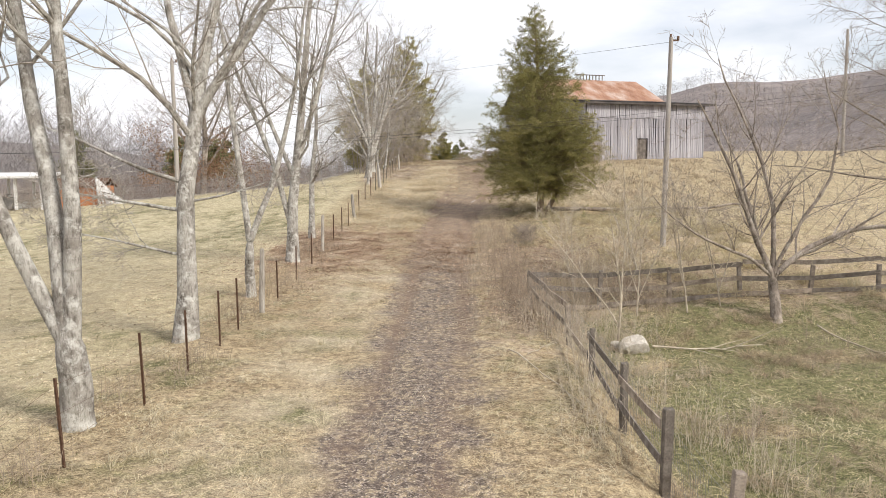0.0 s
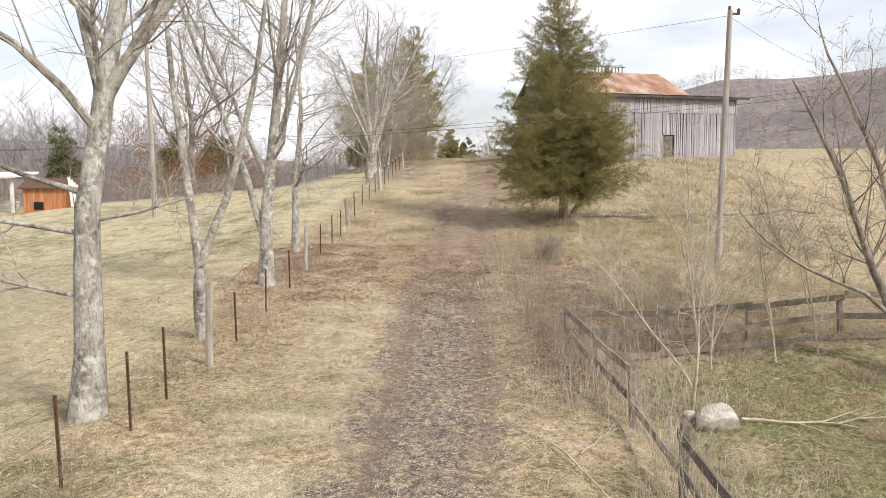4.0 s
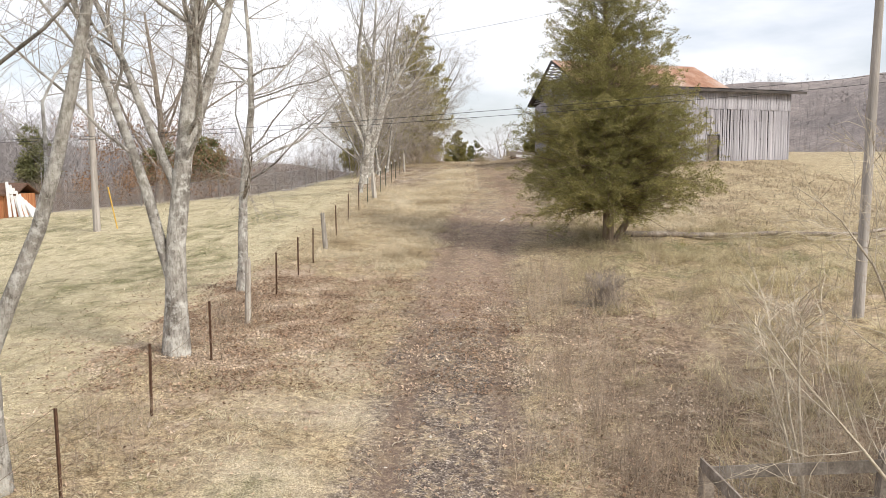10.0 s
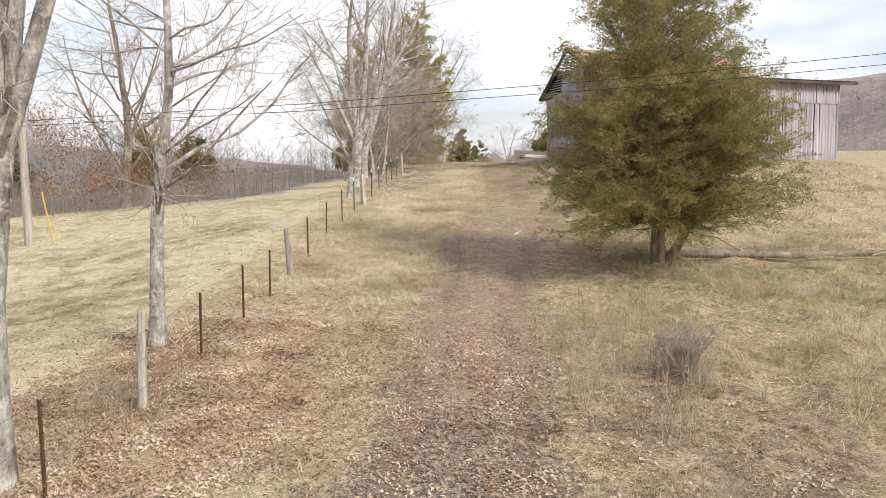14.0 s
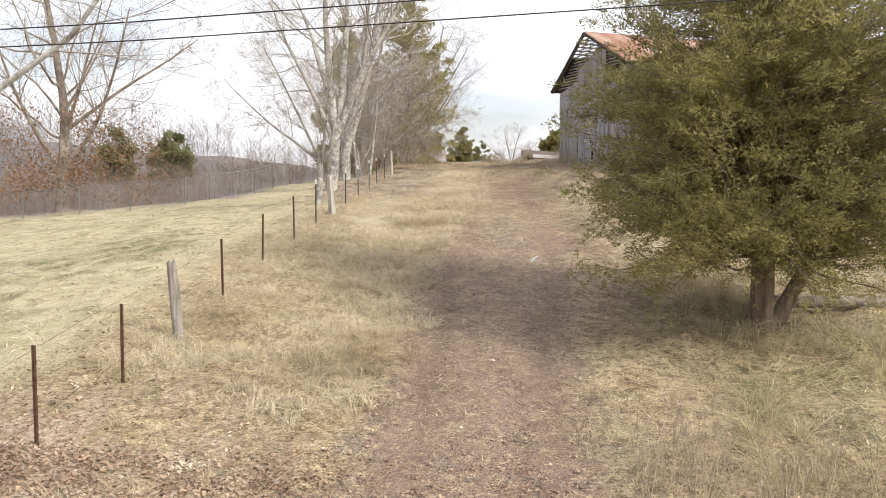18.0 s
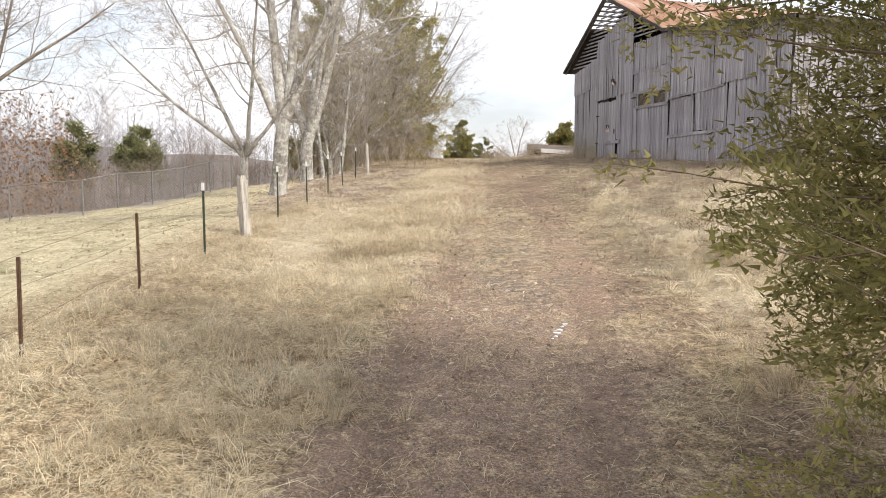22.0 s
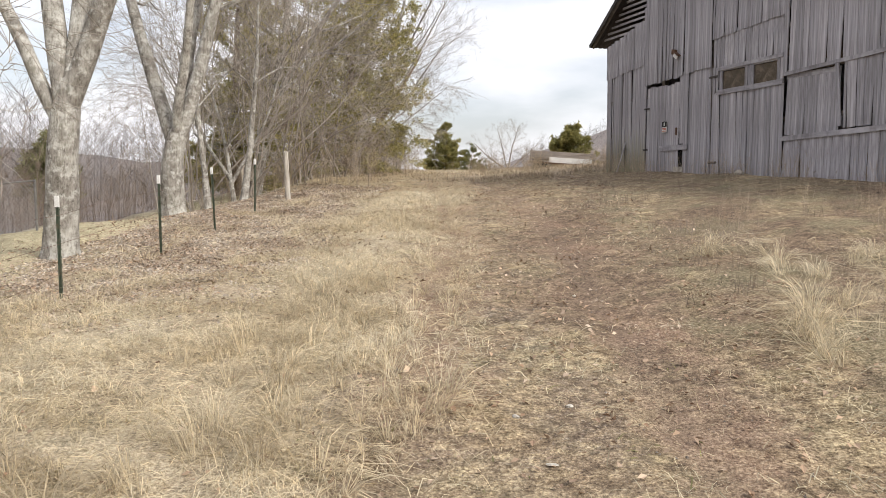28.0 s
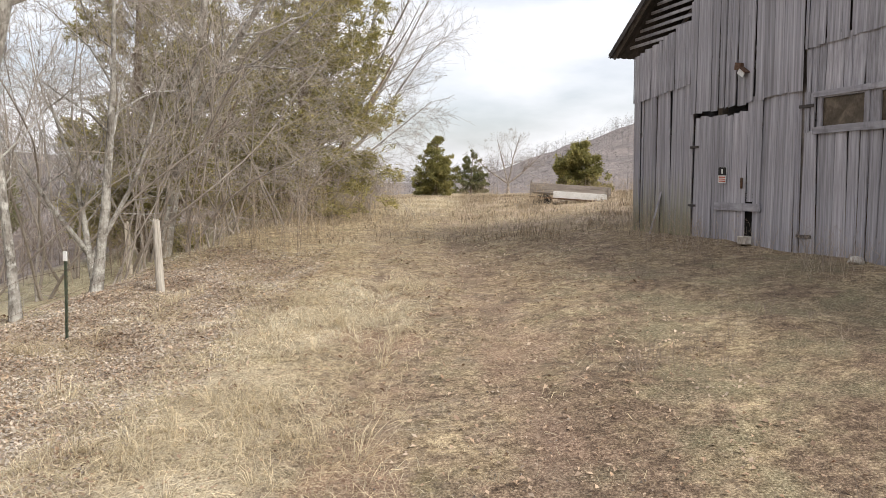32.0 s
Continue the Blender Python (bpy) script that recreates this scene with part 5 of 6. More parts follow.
# open slats in the gable
for z in np.arange(8.75, 11.5, 0.17):
    us, un = (RIDGE[0] - (RIDGE[1] - z) / 0.4825) if z > 9.28 else 7.0, RIDGE[0] + (RIDGE[1] - z) / 0.719
    if z < 9.3:
        us = 12.9
    sl = part("slat", from_bm("slat", box_bm((0.025, un - us - 0.1, 0.07), (0.02, (un + us) / 2, z - BARN_Z)), M_SIDING), barn)

# south wall, plain north and east walls
south = wall_frame("south_wall", (0.1, 0.06), (WD, 0.06), 0.0, 4.5, "sunlit grey plank wall with a small door")
planks(south, "x", 0, 0.0, 4.62, lambda s: 3.68, lambda s: 7.3, 621, 0.0, 0.2)
planks(south, "x", 0, 5.68, WD, lambda s: 3.68, lambda s: 7.3, 622, 0.0, 0.2)
planks(south, "x", 0, 4.62, 5.68, lambda s: 5.6, lambda s: 7.3, 623, 0.0, 0.2)
planks(south, "x", 0, 0.0, WD, lambda s: 7.2, lambda s: 8.36, 624, 0.03, 0.19)
side_door = part("side_door", from_bm("side_door", box_bm((1.04, 0.04, 1.85), (5.15, 0.05, 4.62 - BARN_Z), 0.004), M_FRAME), barn, "small dark plank door")
for x in (4.62, 5.68):
    part("door_post", from_bm("door_post", box_bm((0.09, 0.05, 1.95), (x, -0.085, 4.62 - BARN_Z), 0.004), M_SIDING), barn)
for nm, pts in (("north_wall", [(0.1, WL), (WD, WL)]), ("east_wall", [(WD, 0.0), (WD, WL)])):
    (x0, y0), (x1, y1) = pts
    bm = bmesh.new()
    if nm == "north_wall":
        ring = [(x0, y0, 0), (x1, y0, 0), (x1, y0, 8.55 - BARN_Z), (x0, y0, 8.55 - BARN_Z)]
    else:
        ring = [(x0, 0, 0), (x0, WL, 0), (x0, WL, 8.5 - BARN_Z), (x0, 11.9, 11.4 - BARN_Z), (x0, 7.05, 9.1 - BARN_Z), (x0, 0, 8.3 - BARN_Z)]
    f = bm.faces.new([bm.verts.new(v) for v in ring])
    ex = bmesh.ops.extrude_face_region(bm, geom=[f])
    bmesh.ops.translate(bm, vec=(0, 0.04, 0) if nm == "north_wall" else (0.04, 0, 0), verts=[v for v in ex["geom"] if isinstance(v, bmesh.types.BMVert)])
    part(nm, from_bm(nm, bm, M_SIDING), barn)


def tin(x0, x1, a, b, name, material, seed, lift=0.0):
    """A ribbed sheet from x0 to x1, between the points a and b (along the wall, world z) of the slope."""
    r = np.random.default_rng(seed)
    n, k = 13, 5
    V = []
    d = Vector((0, b[0] - a[0], b[1] - a[1]))
    up = Vector((0, -d.z, d.y)).normalized()
    if up.z < 0:
        up = -up
    for j in range(k):
        for i in range(n):
            rib = 0.018 if i % 3 == 0 else 0.0
            p = Vector((x0 + (x1 - x0) * i / (n - 1), a[0], a[1] - BARN_Z)) + d * (j / (k - 1)) + up * (rib + lift + float(r.normal(0, 0.004)) + 0.02)
            V.append(tuple(p))
    i = np.arange(n * k).reshape(k, n)
    F = np.stack([i[:-1, :-1], i[:-1, 1:], i[1:, 1:], i[1:, :-1]], -1).reshape(-1, 4)
    V = np.array(V)
    W = V - np.array(up) * 0.006
    F2 = np.concatenate([F, F[:, ::-1] + len(V)])
    return part(name, mesh_np(name, np.concatenate([V, W]), F2, material), barn)


roof_x = np.linspace(-0.4, 12.1, 19)
for i in range(18):
    tin(roof_x[i], roof_x[i + 1] + 0.03, RIDGE, (SBREAK[0] - 0.15, SBREAK[1] - 0.07), "roof_sheet", M_RUSTROOF, 640 + i, 0.004 * (i % 2))
    tin(roof_x[i], roof_x[i + 1] + 0.03, (13.65, 10.36), (16.2, 8.53), "roof_sheet", M_DARKROOF, 660 + i, 0.004 * (i % 2))
    tin(roof_x[i], roof_x[i + 1] + 0.03, (7.1, 9.27), (-0.55, 8.42), "roof_sheet", M_DARKROOF, 680 + i, 0.004 * (i % 2))
    if i > 1:
        tin(roof_x[i], roof_x[i + 1] + 0.03, RIDGE, (13.7, 10.33), "roof_sheet", M_DARKROOF, 700 + i, 0.004 * (i % 2))
for k in range(8):
    u = 11.95 + 0.24 * k
    z = RIDGE[1] - (u - 11.9) * 0.719
    part("purlin", from_bm("purlin", box_bm((5.2, 0.05, 0.08), (2.2, u, z - BARN_Z + 0.02)), M_FRAME), barn)
for x in np.arange(-0.3, 12, 1.35):
    for a, b in ((RIDGE, SBREAK), (RIDGE, NEAVE), (SBREAK, (-0.4, 8.43))):
        board((x, a[0], a[1] - BARN_Z - 0.07), (x, b[0], b[1] - BARN_Z - 0.07), 0.12, 0.05, M_FRAME, "rafter", barn, 3, (0, -(b[1] - a[1]), b[0] - a[0]) if b[0] > a[0] else (0, (b[1] - a[1]), -(b[0] - a[0])))
for a, b in ((RIDGE, SBREAK), (RIDGE, NEAVE), (SBREAK, (-0.55, 8.4))):
    board((-0.42, a[0], a[1] - BARN_Z - 0.06), (-0.42, b[0], b[1] - BARN_Z - 0.06), 0.13, 0.03, M_DARKROOF, "rake_board", barn, 4, (0, 0, 1))
part("ridge_rail", from_bm("ridge_rail", box_bm((3.2, 0.08, 0.07), (7.1, 11.9, 12.12 - BARN_Z)), M_FRAME), barn, "bare ridge timber with slat ends")
for x in np.arange(5.7, 8.7, 0.34):
    part("ridge_stub", from_bm("ridge_stub", box_bm((0.08, 0.05, 0.62), (x, 11.9, 11.82 - BARN_Z)), M_FRAME), barn)
part("eave_board", from_bm("eave_board", box_bm((12.2, 0.04, 0.16), (5.85, -0.5, 8.34 - BARN_Z)), M_DARKROOF), barn)

leaning = tagged(new("leaning_plank", from_bm("plank", box_bm((0.12, 0.03, 1.15), (0, 0, 0.57), 0.004), M_SIDING)), "loose grey plank leaning on the barn wall", "plank")
leaning.matrix_world = barn.matrix_world @ pose(-0.52, 13.96, gz(6.2, 76.5) - BARN_Z + 0.29 - 0.02, 18, 22, 70)
block = tagged(new("concrete_block", from_bm("block", box_bm((0.16, 0.26, 0.16), (0, 0, 0.06), 0.012), M_STONE)), "pale concrete block at the barn door", "block")
block.matrix_world = barn.matrix_world @ pose(-0.2, 11.05, gz(7.2, 73.7) - BARN_Z + 0.29)

foot_at = barn.matrix_world @ Vector((-0.3, 8.2, 0))
FOOT_STONE = (foot_at.x, foot_at.y)

# ---- poles and power lines ----
def pole(at, h, r0, lean, label, arm=False):
    z = gz(*at)
    root = tagged(empty("utility_pole", (at[0], at[1], z)), label, "pole")
    pts = np.array([[lean[0] * s * h, lean[1] * s * h, -0.3 + (h + 0.3) * s] for s in np.linspace(0, 1, 6)])
    part("shaft", tube_mesh("shaft", [([(pts, np.linspace(r0, r0 * 0.65, 6))], 12)], M_POLE), root)
    t = pts[-1]
    if arm:
        part("bracket", from_bm("bracket", box_bm((0.34, 0.06, 0.06), (t[0] + 0.12, t[1], t[2] - 0.12), 0.005), M_STEEL), root)
        part("insulator", from_bm("insulator", box_bm((0.09, 0.09, 0.16), (t[0] + 0.26, t[1], t[2] - 0.04), 0.02), M_STEEL), root)
        part("insulator", from_bm("insulator", box_bm((0.08, 0.08, 0.14), (t[0] - 0.02, t[1], t[2] + 0.05), 0.02), M_STEEL), root)
    return root


pole((8.82, 31.8), 8.0, 0.12, (0.018, 0.0), "weathered grey utility pole in the pasture", True)
lp = pole((-16.3, 48.9), 9.2, 0.16, (-0.01, 0), "grey utility pole with a yellow guy guard on the lawn", True)
pole((33.5, 68.0), 10.5, 0.15, (0, 0), "far grey utility pole before the wooded hill")
guard = [(np.array([[0.9, 0.1, 0.0], [0.55, 0.05, 2.0]]), np.array([0.03, 0.03]))]
part("guy_guard", tube_mesh("guy_guard", [(guard, 6)], M_GUARD), lp, "yellow guy-wire guard")
part("guy_wire", tube_mesh("guy_wire", [([(np.array([[0.55, 0.05, 2.0], [0.0, 0.0, 7.6]]), np.array([0.006, 0.006]))], 4)], M_WIRE), lp)


def span(a, b, sag, label):
    s = np.linspace(0, 1, 15)
    p = np.array(a)[None] * (1 - s)[:, None] + np.array(b)[None] * s[:, None]
    p[:, 2] -= sag * 4 * s * (1 - s)
    wire("power_line", p, 0.0055, M_CABLE, label, "cable", "power lines", sides=4)


span((8.98, 31.8, 7.55), (-40.0, 99.0, 13.5), 0.9, "black service cable running from the pole over the track")
span((-45.0, 34.5, 4.22), (40.0, 34.5, 9.54), 2.7, "black power line crossing the track")
span((-45.0, 34.75, 4.38), (40.0, 34.75, 9.18), 2.7, "black power line crossing the track")
span((8.98, 31.8, 7.5), (33.5, 68.0, 10.0), 0.9, "black cable running to the far pole")

# ---- loose things by the track ----
def boulder(at, size, label, seed, mat=None, name="rock", cat="rock", group=""):
    r = np.random.default_rng(seed)
    bm = bmesh.new()
    bmesh.ops.create_icosphere(bm, subdivisions=3, radius=0.5)
    ax = [unit(r.normal(0, 1, 3)) for _ in range(7)]
    cut = r.uniform(0.26, 0.42, 7)
    for v in bm.verts:
        p = np.array(v.co)
        for a, c in zip(ax, cut):
            q = p @ a
            if q > c:
                p = p - a * (q - c) * 0.85
        p += 0.025 * np.array(noise.noise_vector(Vector(p * 6 + seed)))
        v.co = Vector((p[0] * size[0], p[1] * size[1], p[2] * size[2] + size[2] * 0.2))
    ob = tagged(new(name, from_bm(name, bm, mat or M_STONE)), label, cat, group)
    ob.matrix_world = pose(at[0], at[1], gz(*at), 0, 0, r.uniform(0, 360))
    return ob


boulder((5.14, 20.32), (0.95, 0.7, 0.6), "pale limestone rock in the pasture grass", 801)
boulder((4.7, 20.6), (0.3, 0.25, 0.25), "small pale stone beside the rock", 802)
for k, (x, y, q) in enumerate(((1.76, 46.72, 0.13), (1.81, 46.84, 0.1), (1.72, 46.58, 0.14), (1.68, 46.45, 0.1), (1.86, 46.95, 0.12), (1.79, 46.68, 0.07), (1.7, 46.68, 0.08), (1.64, 46.36, 0.06), (1.84, 46.9, 0.07))):
    boulder((x, y), (q * 0.8, q * 0.55, q * 0.25), "broken chip of white stone in the track", 803 + 9 * k, M_WHITE, "stone_chip", "stone", "white stone chips")
boulder(FOOT_STONE, (0.42, 0.3, 0.2), "pale flat stone at the foot of the barn wall", 810)
sr = np.random.default_rng(77)
for k in range(26):
    y = sr.uniform(22, 60)
    x = np.interp(y, ROAD_Y, ROAD_X) + sr.normal(0, 0.7)
    boulder((x, y), tuple(sr.uniform(0.035, 0.08, 3) * (1.2, 1, 0.5)), "small pale stone lying in the track", 820 + k, name="stone", group="stones in the track")


def stick(a, b, r0, label, seed, forks=3, mat=None, name="fallen_branch"):
    r = np.random.default_rng(seed)
    s = np.linspace(0, 1, 9)
    p = np.array([[a[0] + (b[0] - a[0]) * q + r.normal(0, 0.03), a[1] + (b[1] - a[1]) * q + r.normal(0, 0.03), 0] for q in s])
    p[:, 2] = [gz(x, y) + 0.04 + r0 for x, y, _ in p]
    lines, out = [(p, np.linspace(r0, r0 * 0.35, 9))], [[]]
    for _ in range(forks):
        i = r.integers(3, 8)
        d = unit(p[i] - p[i - 1]) + r.normal(0, 0.35, 3) * (1, 1, 0.3)
        lines.append(limb(r, p[i], d, len_of(p) * r.uniform(0.2, 0.45), r0 * 0.5, 0.003, 9, 0.05, -0.01))
    return tagged(new(name, tube_mesh(name, [(lines, 6)], mat or M_STICK)), label, "branch")


stick((5.6, 20.45), (8.3, 20.6), 0.03, "long pale fallen branch beside the rock", 841, 5)
stick((10.3, 22.0), (11.2, 17.8), 0.025, "pale fallen branch in the grass", 842, 6)
stick((1.9, 17.5), (2.9, 14.0), 0.015, "bent dead stalk fallen beside the fence", 843, 3)
stick((2.2, 17.0), (2.9, 18.2), 0.014, "bent dead stalk fallen beside the fence", 844, 2)
for k, (x, y) in enumerate(((0.9, 14.2), (0.4, 19.0), (-0.2, 21.0), (1.3, 20.8), (-0.6, 25.0))):
    stick((x, y), (x + sr.normal(0, 0.4), y + sr.normal(0, 0.2)), 0.01, "thin stick lying on the gravel", 850 + k, 1)
log = stick((5.6, 42.2), (16.8, 42.6), 0.13, "long fallen log lying in the grass behind the cedar", 846, 0, M_DARKBARK, "fallen_log")
for k in range(9):
    x = sr.uniform(6, 15)
    stick((x, 42.2 + sr.normal(0, 0.3)), (x + sr.uniform(1.5, 3.5), 42.0 + sr.normal(0, 0.5)), 0.03, "dead branch heaped along the fallen log", 860 + k, 3)

# ---- far things: shed, carport, farm wagon, chain-link fence ----
M_REDWOOD = plain("red_stained_boards", (0.36, 0.13, 0.06), (0.52, 0.22, 0.1), (0.6, 0.32, 0.17), 1.2, (6, 6, 0.4), 0.8, fine=12.0, bump=0.2)
shed = tagged(empty("shed", (-26.2, 57.3, gz(-26.2, 57.0)), 4), "small red-brown wooden shed with a dark opening", "shed")
part("wall", from_bm("wall", box_bm((3.4, 2.2, 1.8), (0, 0, 0.6), 0.01), M_REDWOOD), shed)
for k in range(16):
    part("board", from_bm("board", box_bm((0.2, 0.03, 1.5), (-1.6 + 0.213 * k, -1.115, 0.74), 0.005), M_REDWOOD), shed)
rbm = bmesh.new()
for x in (-1.9, 1.85):
    for v in ((x, -1.35, 1.4), (x, 0, 2.0), (x, 1.35, 1.4), (x, 1.35, 1.48), (x, 0, 2.08), (x, -1.35, 1.48)):
        rbm.verts.new(v)
rv = rbm.verts[:]
for q in range(6):
    rbm.faces.new([rv[q], rv[(q + 1) % 6], rv[6 + (q + 1) % 6], rv[6 + q]])
rbm.faces.new(rv[:6]), rbm.faces.new(rv[6:])
part("roof", from_bm("roof", rbm, M_STEEL), shed, "brown tin roof")
# Black slab on the shed wall, coloured as the shade within its opening.
part("opening", from_bm("opening", box_bm((0.6, 0.04, 0.5), (-0.7, -1.14, 0.3)), M_DARK), shed)
pile = tagged(empty("board_pile", (-23.9, 55.7, gz(-23.9, 55.7))), "heap of pale scrap boards leaning by the shed", "boards")
for k in range(9):
    board((-0.5 + 0.22 * k, 0.1 * (k % 3), 0.0), (-0.9 + 0.16 * k, 0.5, 1.9 - 0.17 * k), 0.16, 0.03, M_WHITE, "board", pile, k, (1, 0, 0))
carport = tagged(empty("carport", (-33.6, 60.8, gz(-33.6, 60.8)), 6), "white open carport with a low pitched roof", "carport")
for x in (-2.8, -0.9, 1.0, 2.9):
    for y in (-1.6, 1.6):
        part("post", from_bm("post", box_bm((0.2, 0.2, 2.5), (x, y, 1.25), 0.01), M_WHITE), carport)
part("roof", from_bm("roof", box_bm((6.6, 4.0, 0.18), (0, 0, 2.62), 0.02, pose(0, 0, 0, 4, 0, 0)), M_WHITE), carport, "white roof")
for k in range(5):
    part("box", from_bm("box", box_bm((1.0, 0.8, 0.5 + 0.2 * (k % 3)), (-2.4 + 1.1 * k, 0.2 * (k % 2), 0.3 + 0.1 * (k % 3)), 0.04), (M_WHITE, M_STONE, M_WIRE)[k % 3]), carport)

M_WAGONWOOD = plain("wagon_planks", (0.2, 0.17, 0.15), (0.32, 0.28, 0.25), (0.45, 0.4, 0.36), 2.0, (0.5, 5, 5), 0.9, fine=20.0, bump=0.3)
wagon = tagged(empty("farm_wagon", (5.55, 89.3, gz(5.55, 89.3) - 0.35), -10), "derelict low farm wagon with grey plank sides and a pale panel", "wagon")
for nm, size, at, mat in (("side_plank", (3.2, 0.06, 0.34), (0, -0.85, 0.95), M_WAGONWOOD), ("side_plank", (3.2, 0.06, 0.3), (0, 0.85, 0.95), M_WAGONWOOD), ("end_plank", (0.06, 1.64, 0.42), (-1.57, 0, 0.93), M_WAGONWOOD), ("bed", (3.15, 1.6, 0.08), (0, 0, 0.72), M_WAGONWOOD), ("pale_panel", (2.1, 0.05, 0.28), (0.4, -0.91, 0.7), M_WHITE), ("stake", (0.06, 0.06, 0.62), (-1.55, -0.91, 0.92), M_WAGONWOOD), ("stake", (0.06, 0.06, 0.5), (1.5, -0.91, 0.86), M_WAGONWOOD), ("side_rail", (3.4, 0.06, 0.06), (0.1, -0.95, 0.55), M_STEEL)):
    part(nm, from_bm(nm, box_bm(size, at, 0.006), mat), wagon)
for x in (-1.1, 1.1):
    for y in (-0.8, 0.8):
        wbm = bmesh.new()
        bmesh.ops.create_cone(wbm, cap_ends=True, segments=20, radius1=0.34, radius2=0.34, depth=0.2, matrix=Matrix.Translation((x, y, 0.32)) @ Matrix.Rotation(radians(90), 4, "X"))
        bmesh.ops.bevel(wbm, geom=wbm.edges[:], offset=0.02, segments=1, affect="EDGES")
        part("wheel", from_bm("wheel", wbm, M_BLACK), wagon)
wagon.matrix_world = wagon.matrix_world @ pose(0, 0, 0, 0, 4, 0)

link = tagged(empty("chain_link_fence", (-12.9, 61.9, 0)), "grey chain-link fence with steel posts beyond the lawn", "fence")
link_pts = [(-34, 60.5), (-31, 60.6), (-28, 60.8), (-25, 61), (-22.2, 61.2), (-19.6, 61.3), (-17.1, 61.4), (-14.9, 61.6), (-12.5, 61.8), (-11.6, 62.4), (-10.9, 63.6), (-10.3, 65), (-9.8, 66.4), (-9.4, 67.8)]
M_MESH, mn, ml, mb = nodes_of("chain_link", 0.5, 0.6)
mb.inputs["Base Color"].default_value = (0.42, 0.42, 0.43, 1)
for i, (x, y) in enumerate(link_pts):
    pp = [(np.array([[x, y, gz(x, y) - 0.1], [x, y, gz(x, y) + 1.2]]) - np.array([-12.9, 61.9, 0]), np.array([0.03, 0.03]))]
    part("post", tube_mesh("post", [(pp, 7)], M_WIRE), link)
strands, rails = [], []
for (x0, y0), (x1, y1) in zip(link_pts[:-1], link_pts[1:]):
    n = int(math.hypot(x1 - x0, y1 - y0) / 0.11)
    for k in range(-10, n):
        for sgn in (1, -1):
            f0, f1 = (k, k + 10) if sgn > 0 else (k + 10, k)
            q = [min(max(f / n, 0), 1) for f in (f0, f1)]
            ends = [(x0 + (x1 - x0) * t, y0 + (y1 - y0) * t) for t in q]
            h0, h1 = 0.03 + 1.1 * (q[0] - f0 / n) * n / (10 * sgn), 0.03 + 1.1 - 1.1 * (f1 / n - q[1]) * n / (10 * sgn)
            strands.append((np.array([[ends[0][0], ends[0][1], gz(*ends[0]) + h0], [ends[1][0], ends[1][1], gz(*ends[1]) + h1]]) - np.array([-12.9, 61.9, 0]), np.array([0.003, 0.003])))
    rails.append((np.array([[x0, y0, gz(x0, y0) + 1.17], [x1, y1, gz(x1, y1) + 1.17]]) - np.array([-12.9, 61.9, 0]), np.array([0.02, 0.02])))
part("chain_link", tube_mesh("chain_link", [(strands, 3)], M_MESH, False), link)
part("top_rail", tube_mesh("top_rail", [(rails, 6)], M_WIRE), link)

trough = tagged(empty("feed_trough", (0, 0, 0)), "low dark plank trough lying at the foot of the barn wall", "trough")
trough.matrix_world = barn.matrix_world @ pose(-0.45, 0.55, gz(10.3, 64.2) - BARN_Z + 0.29, 0, 0, 4)
for nm, size, at in (("side", (0.04, 0.74, 0.2), (-0.2, 0, 0.3)), ("side", (0.04, 0.74, 0.2), (0.2, 0, 0.3)), ("end", (0.36, 0.04, 0.26), (0, 0.35, 0.3)), ("end", (0.36, 0.04, 0.26), (0, -0.35, 0.3)), ("bottom", (0.36, 0.66, 0.04), (0, 0, 0.2)), ("leg", (0.34, 0.14, 0.2), (0, 0.26, 0.08)), ("leg", (0.34, 0.14, 0.2), (0, -0.26, 0.08))):
    part(nm, from_bm(nm, box_bm(size, at, 0.004), M_FRAME), trough)

# ---- far woods ----
M_FARWOOD = plain("far_bare_woods", (0.22, 0.2, 0.195), (0.3, 0.278, 0.27), (0.4, 0.375, 0.362), 0.12, None, 0.95, fine=0.25, bump=0.0, space="Object")


def woods(name, n, place, hmin, hmax, label, seed, twigs=14, material=None, width=0.05, stem=0.45, spread=0.65, rise=(0.4, 1.1)):
    """Many far bare trees in one mesh: a thin stem and a spray of rising twigs each."""
    r = np.random.default_rng(seed)
    xy = place(r, n)
    z = ground_z(xy[:, 0], xy[:, 1])
    h = r.uniform(hmin, hmax, n)
    base = np.stack([xy[:, 0], xy[:, 1], z - 0.3], -1)
    top = base + np.stack([r.normal(0, 0.06, n) * h, r.normal(0, 0.06, n) * h, h], -1)
    A, B, w = [base], [top], [h * width * stem]
    for _ in range(twigs):
        f = r.uniform(0.25, 0.95, n)[:, None]
        p = base + (top - base) * f
        a, L = r.uniform(0, 6.28, n), h * r.uniform(0.15, 0.42, n)
        d = np.stack([np.cos(a) * spread, np.sin(a) * spread, r.uniform(*rise, n)], -1)
        A.append(p)
        B.append(p + d * L[:, None])
        w.append(h * width * 0.16)
    A, B, w = np.concatenate(A), np.concatenate(B), np.concatenate(w)
    s = np.cross(B - A, np.array([0.0, 0, 1])[None] + r.normal(0, 0.5, A.shape))
    s /= np.linalg.norm(s, axis=1, keepdims=True) + 1e-9
    V = np.stack([A - s * w[:, None], A + s * w[:, None], B], 1).reshape(-1, 3)
    tagged(new(name, mesh_np(name, V, np.arange(len(V)).reshape(-1, 3), material or M_FARWOOD)), label, "woods", kind="stuff")


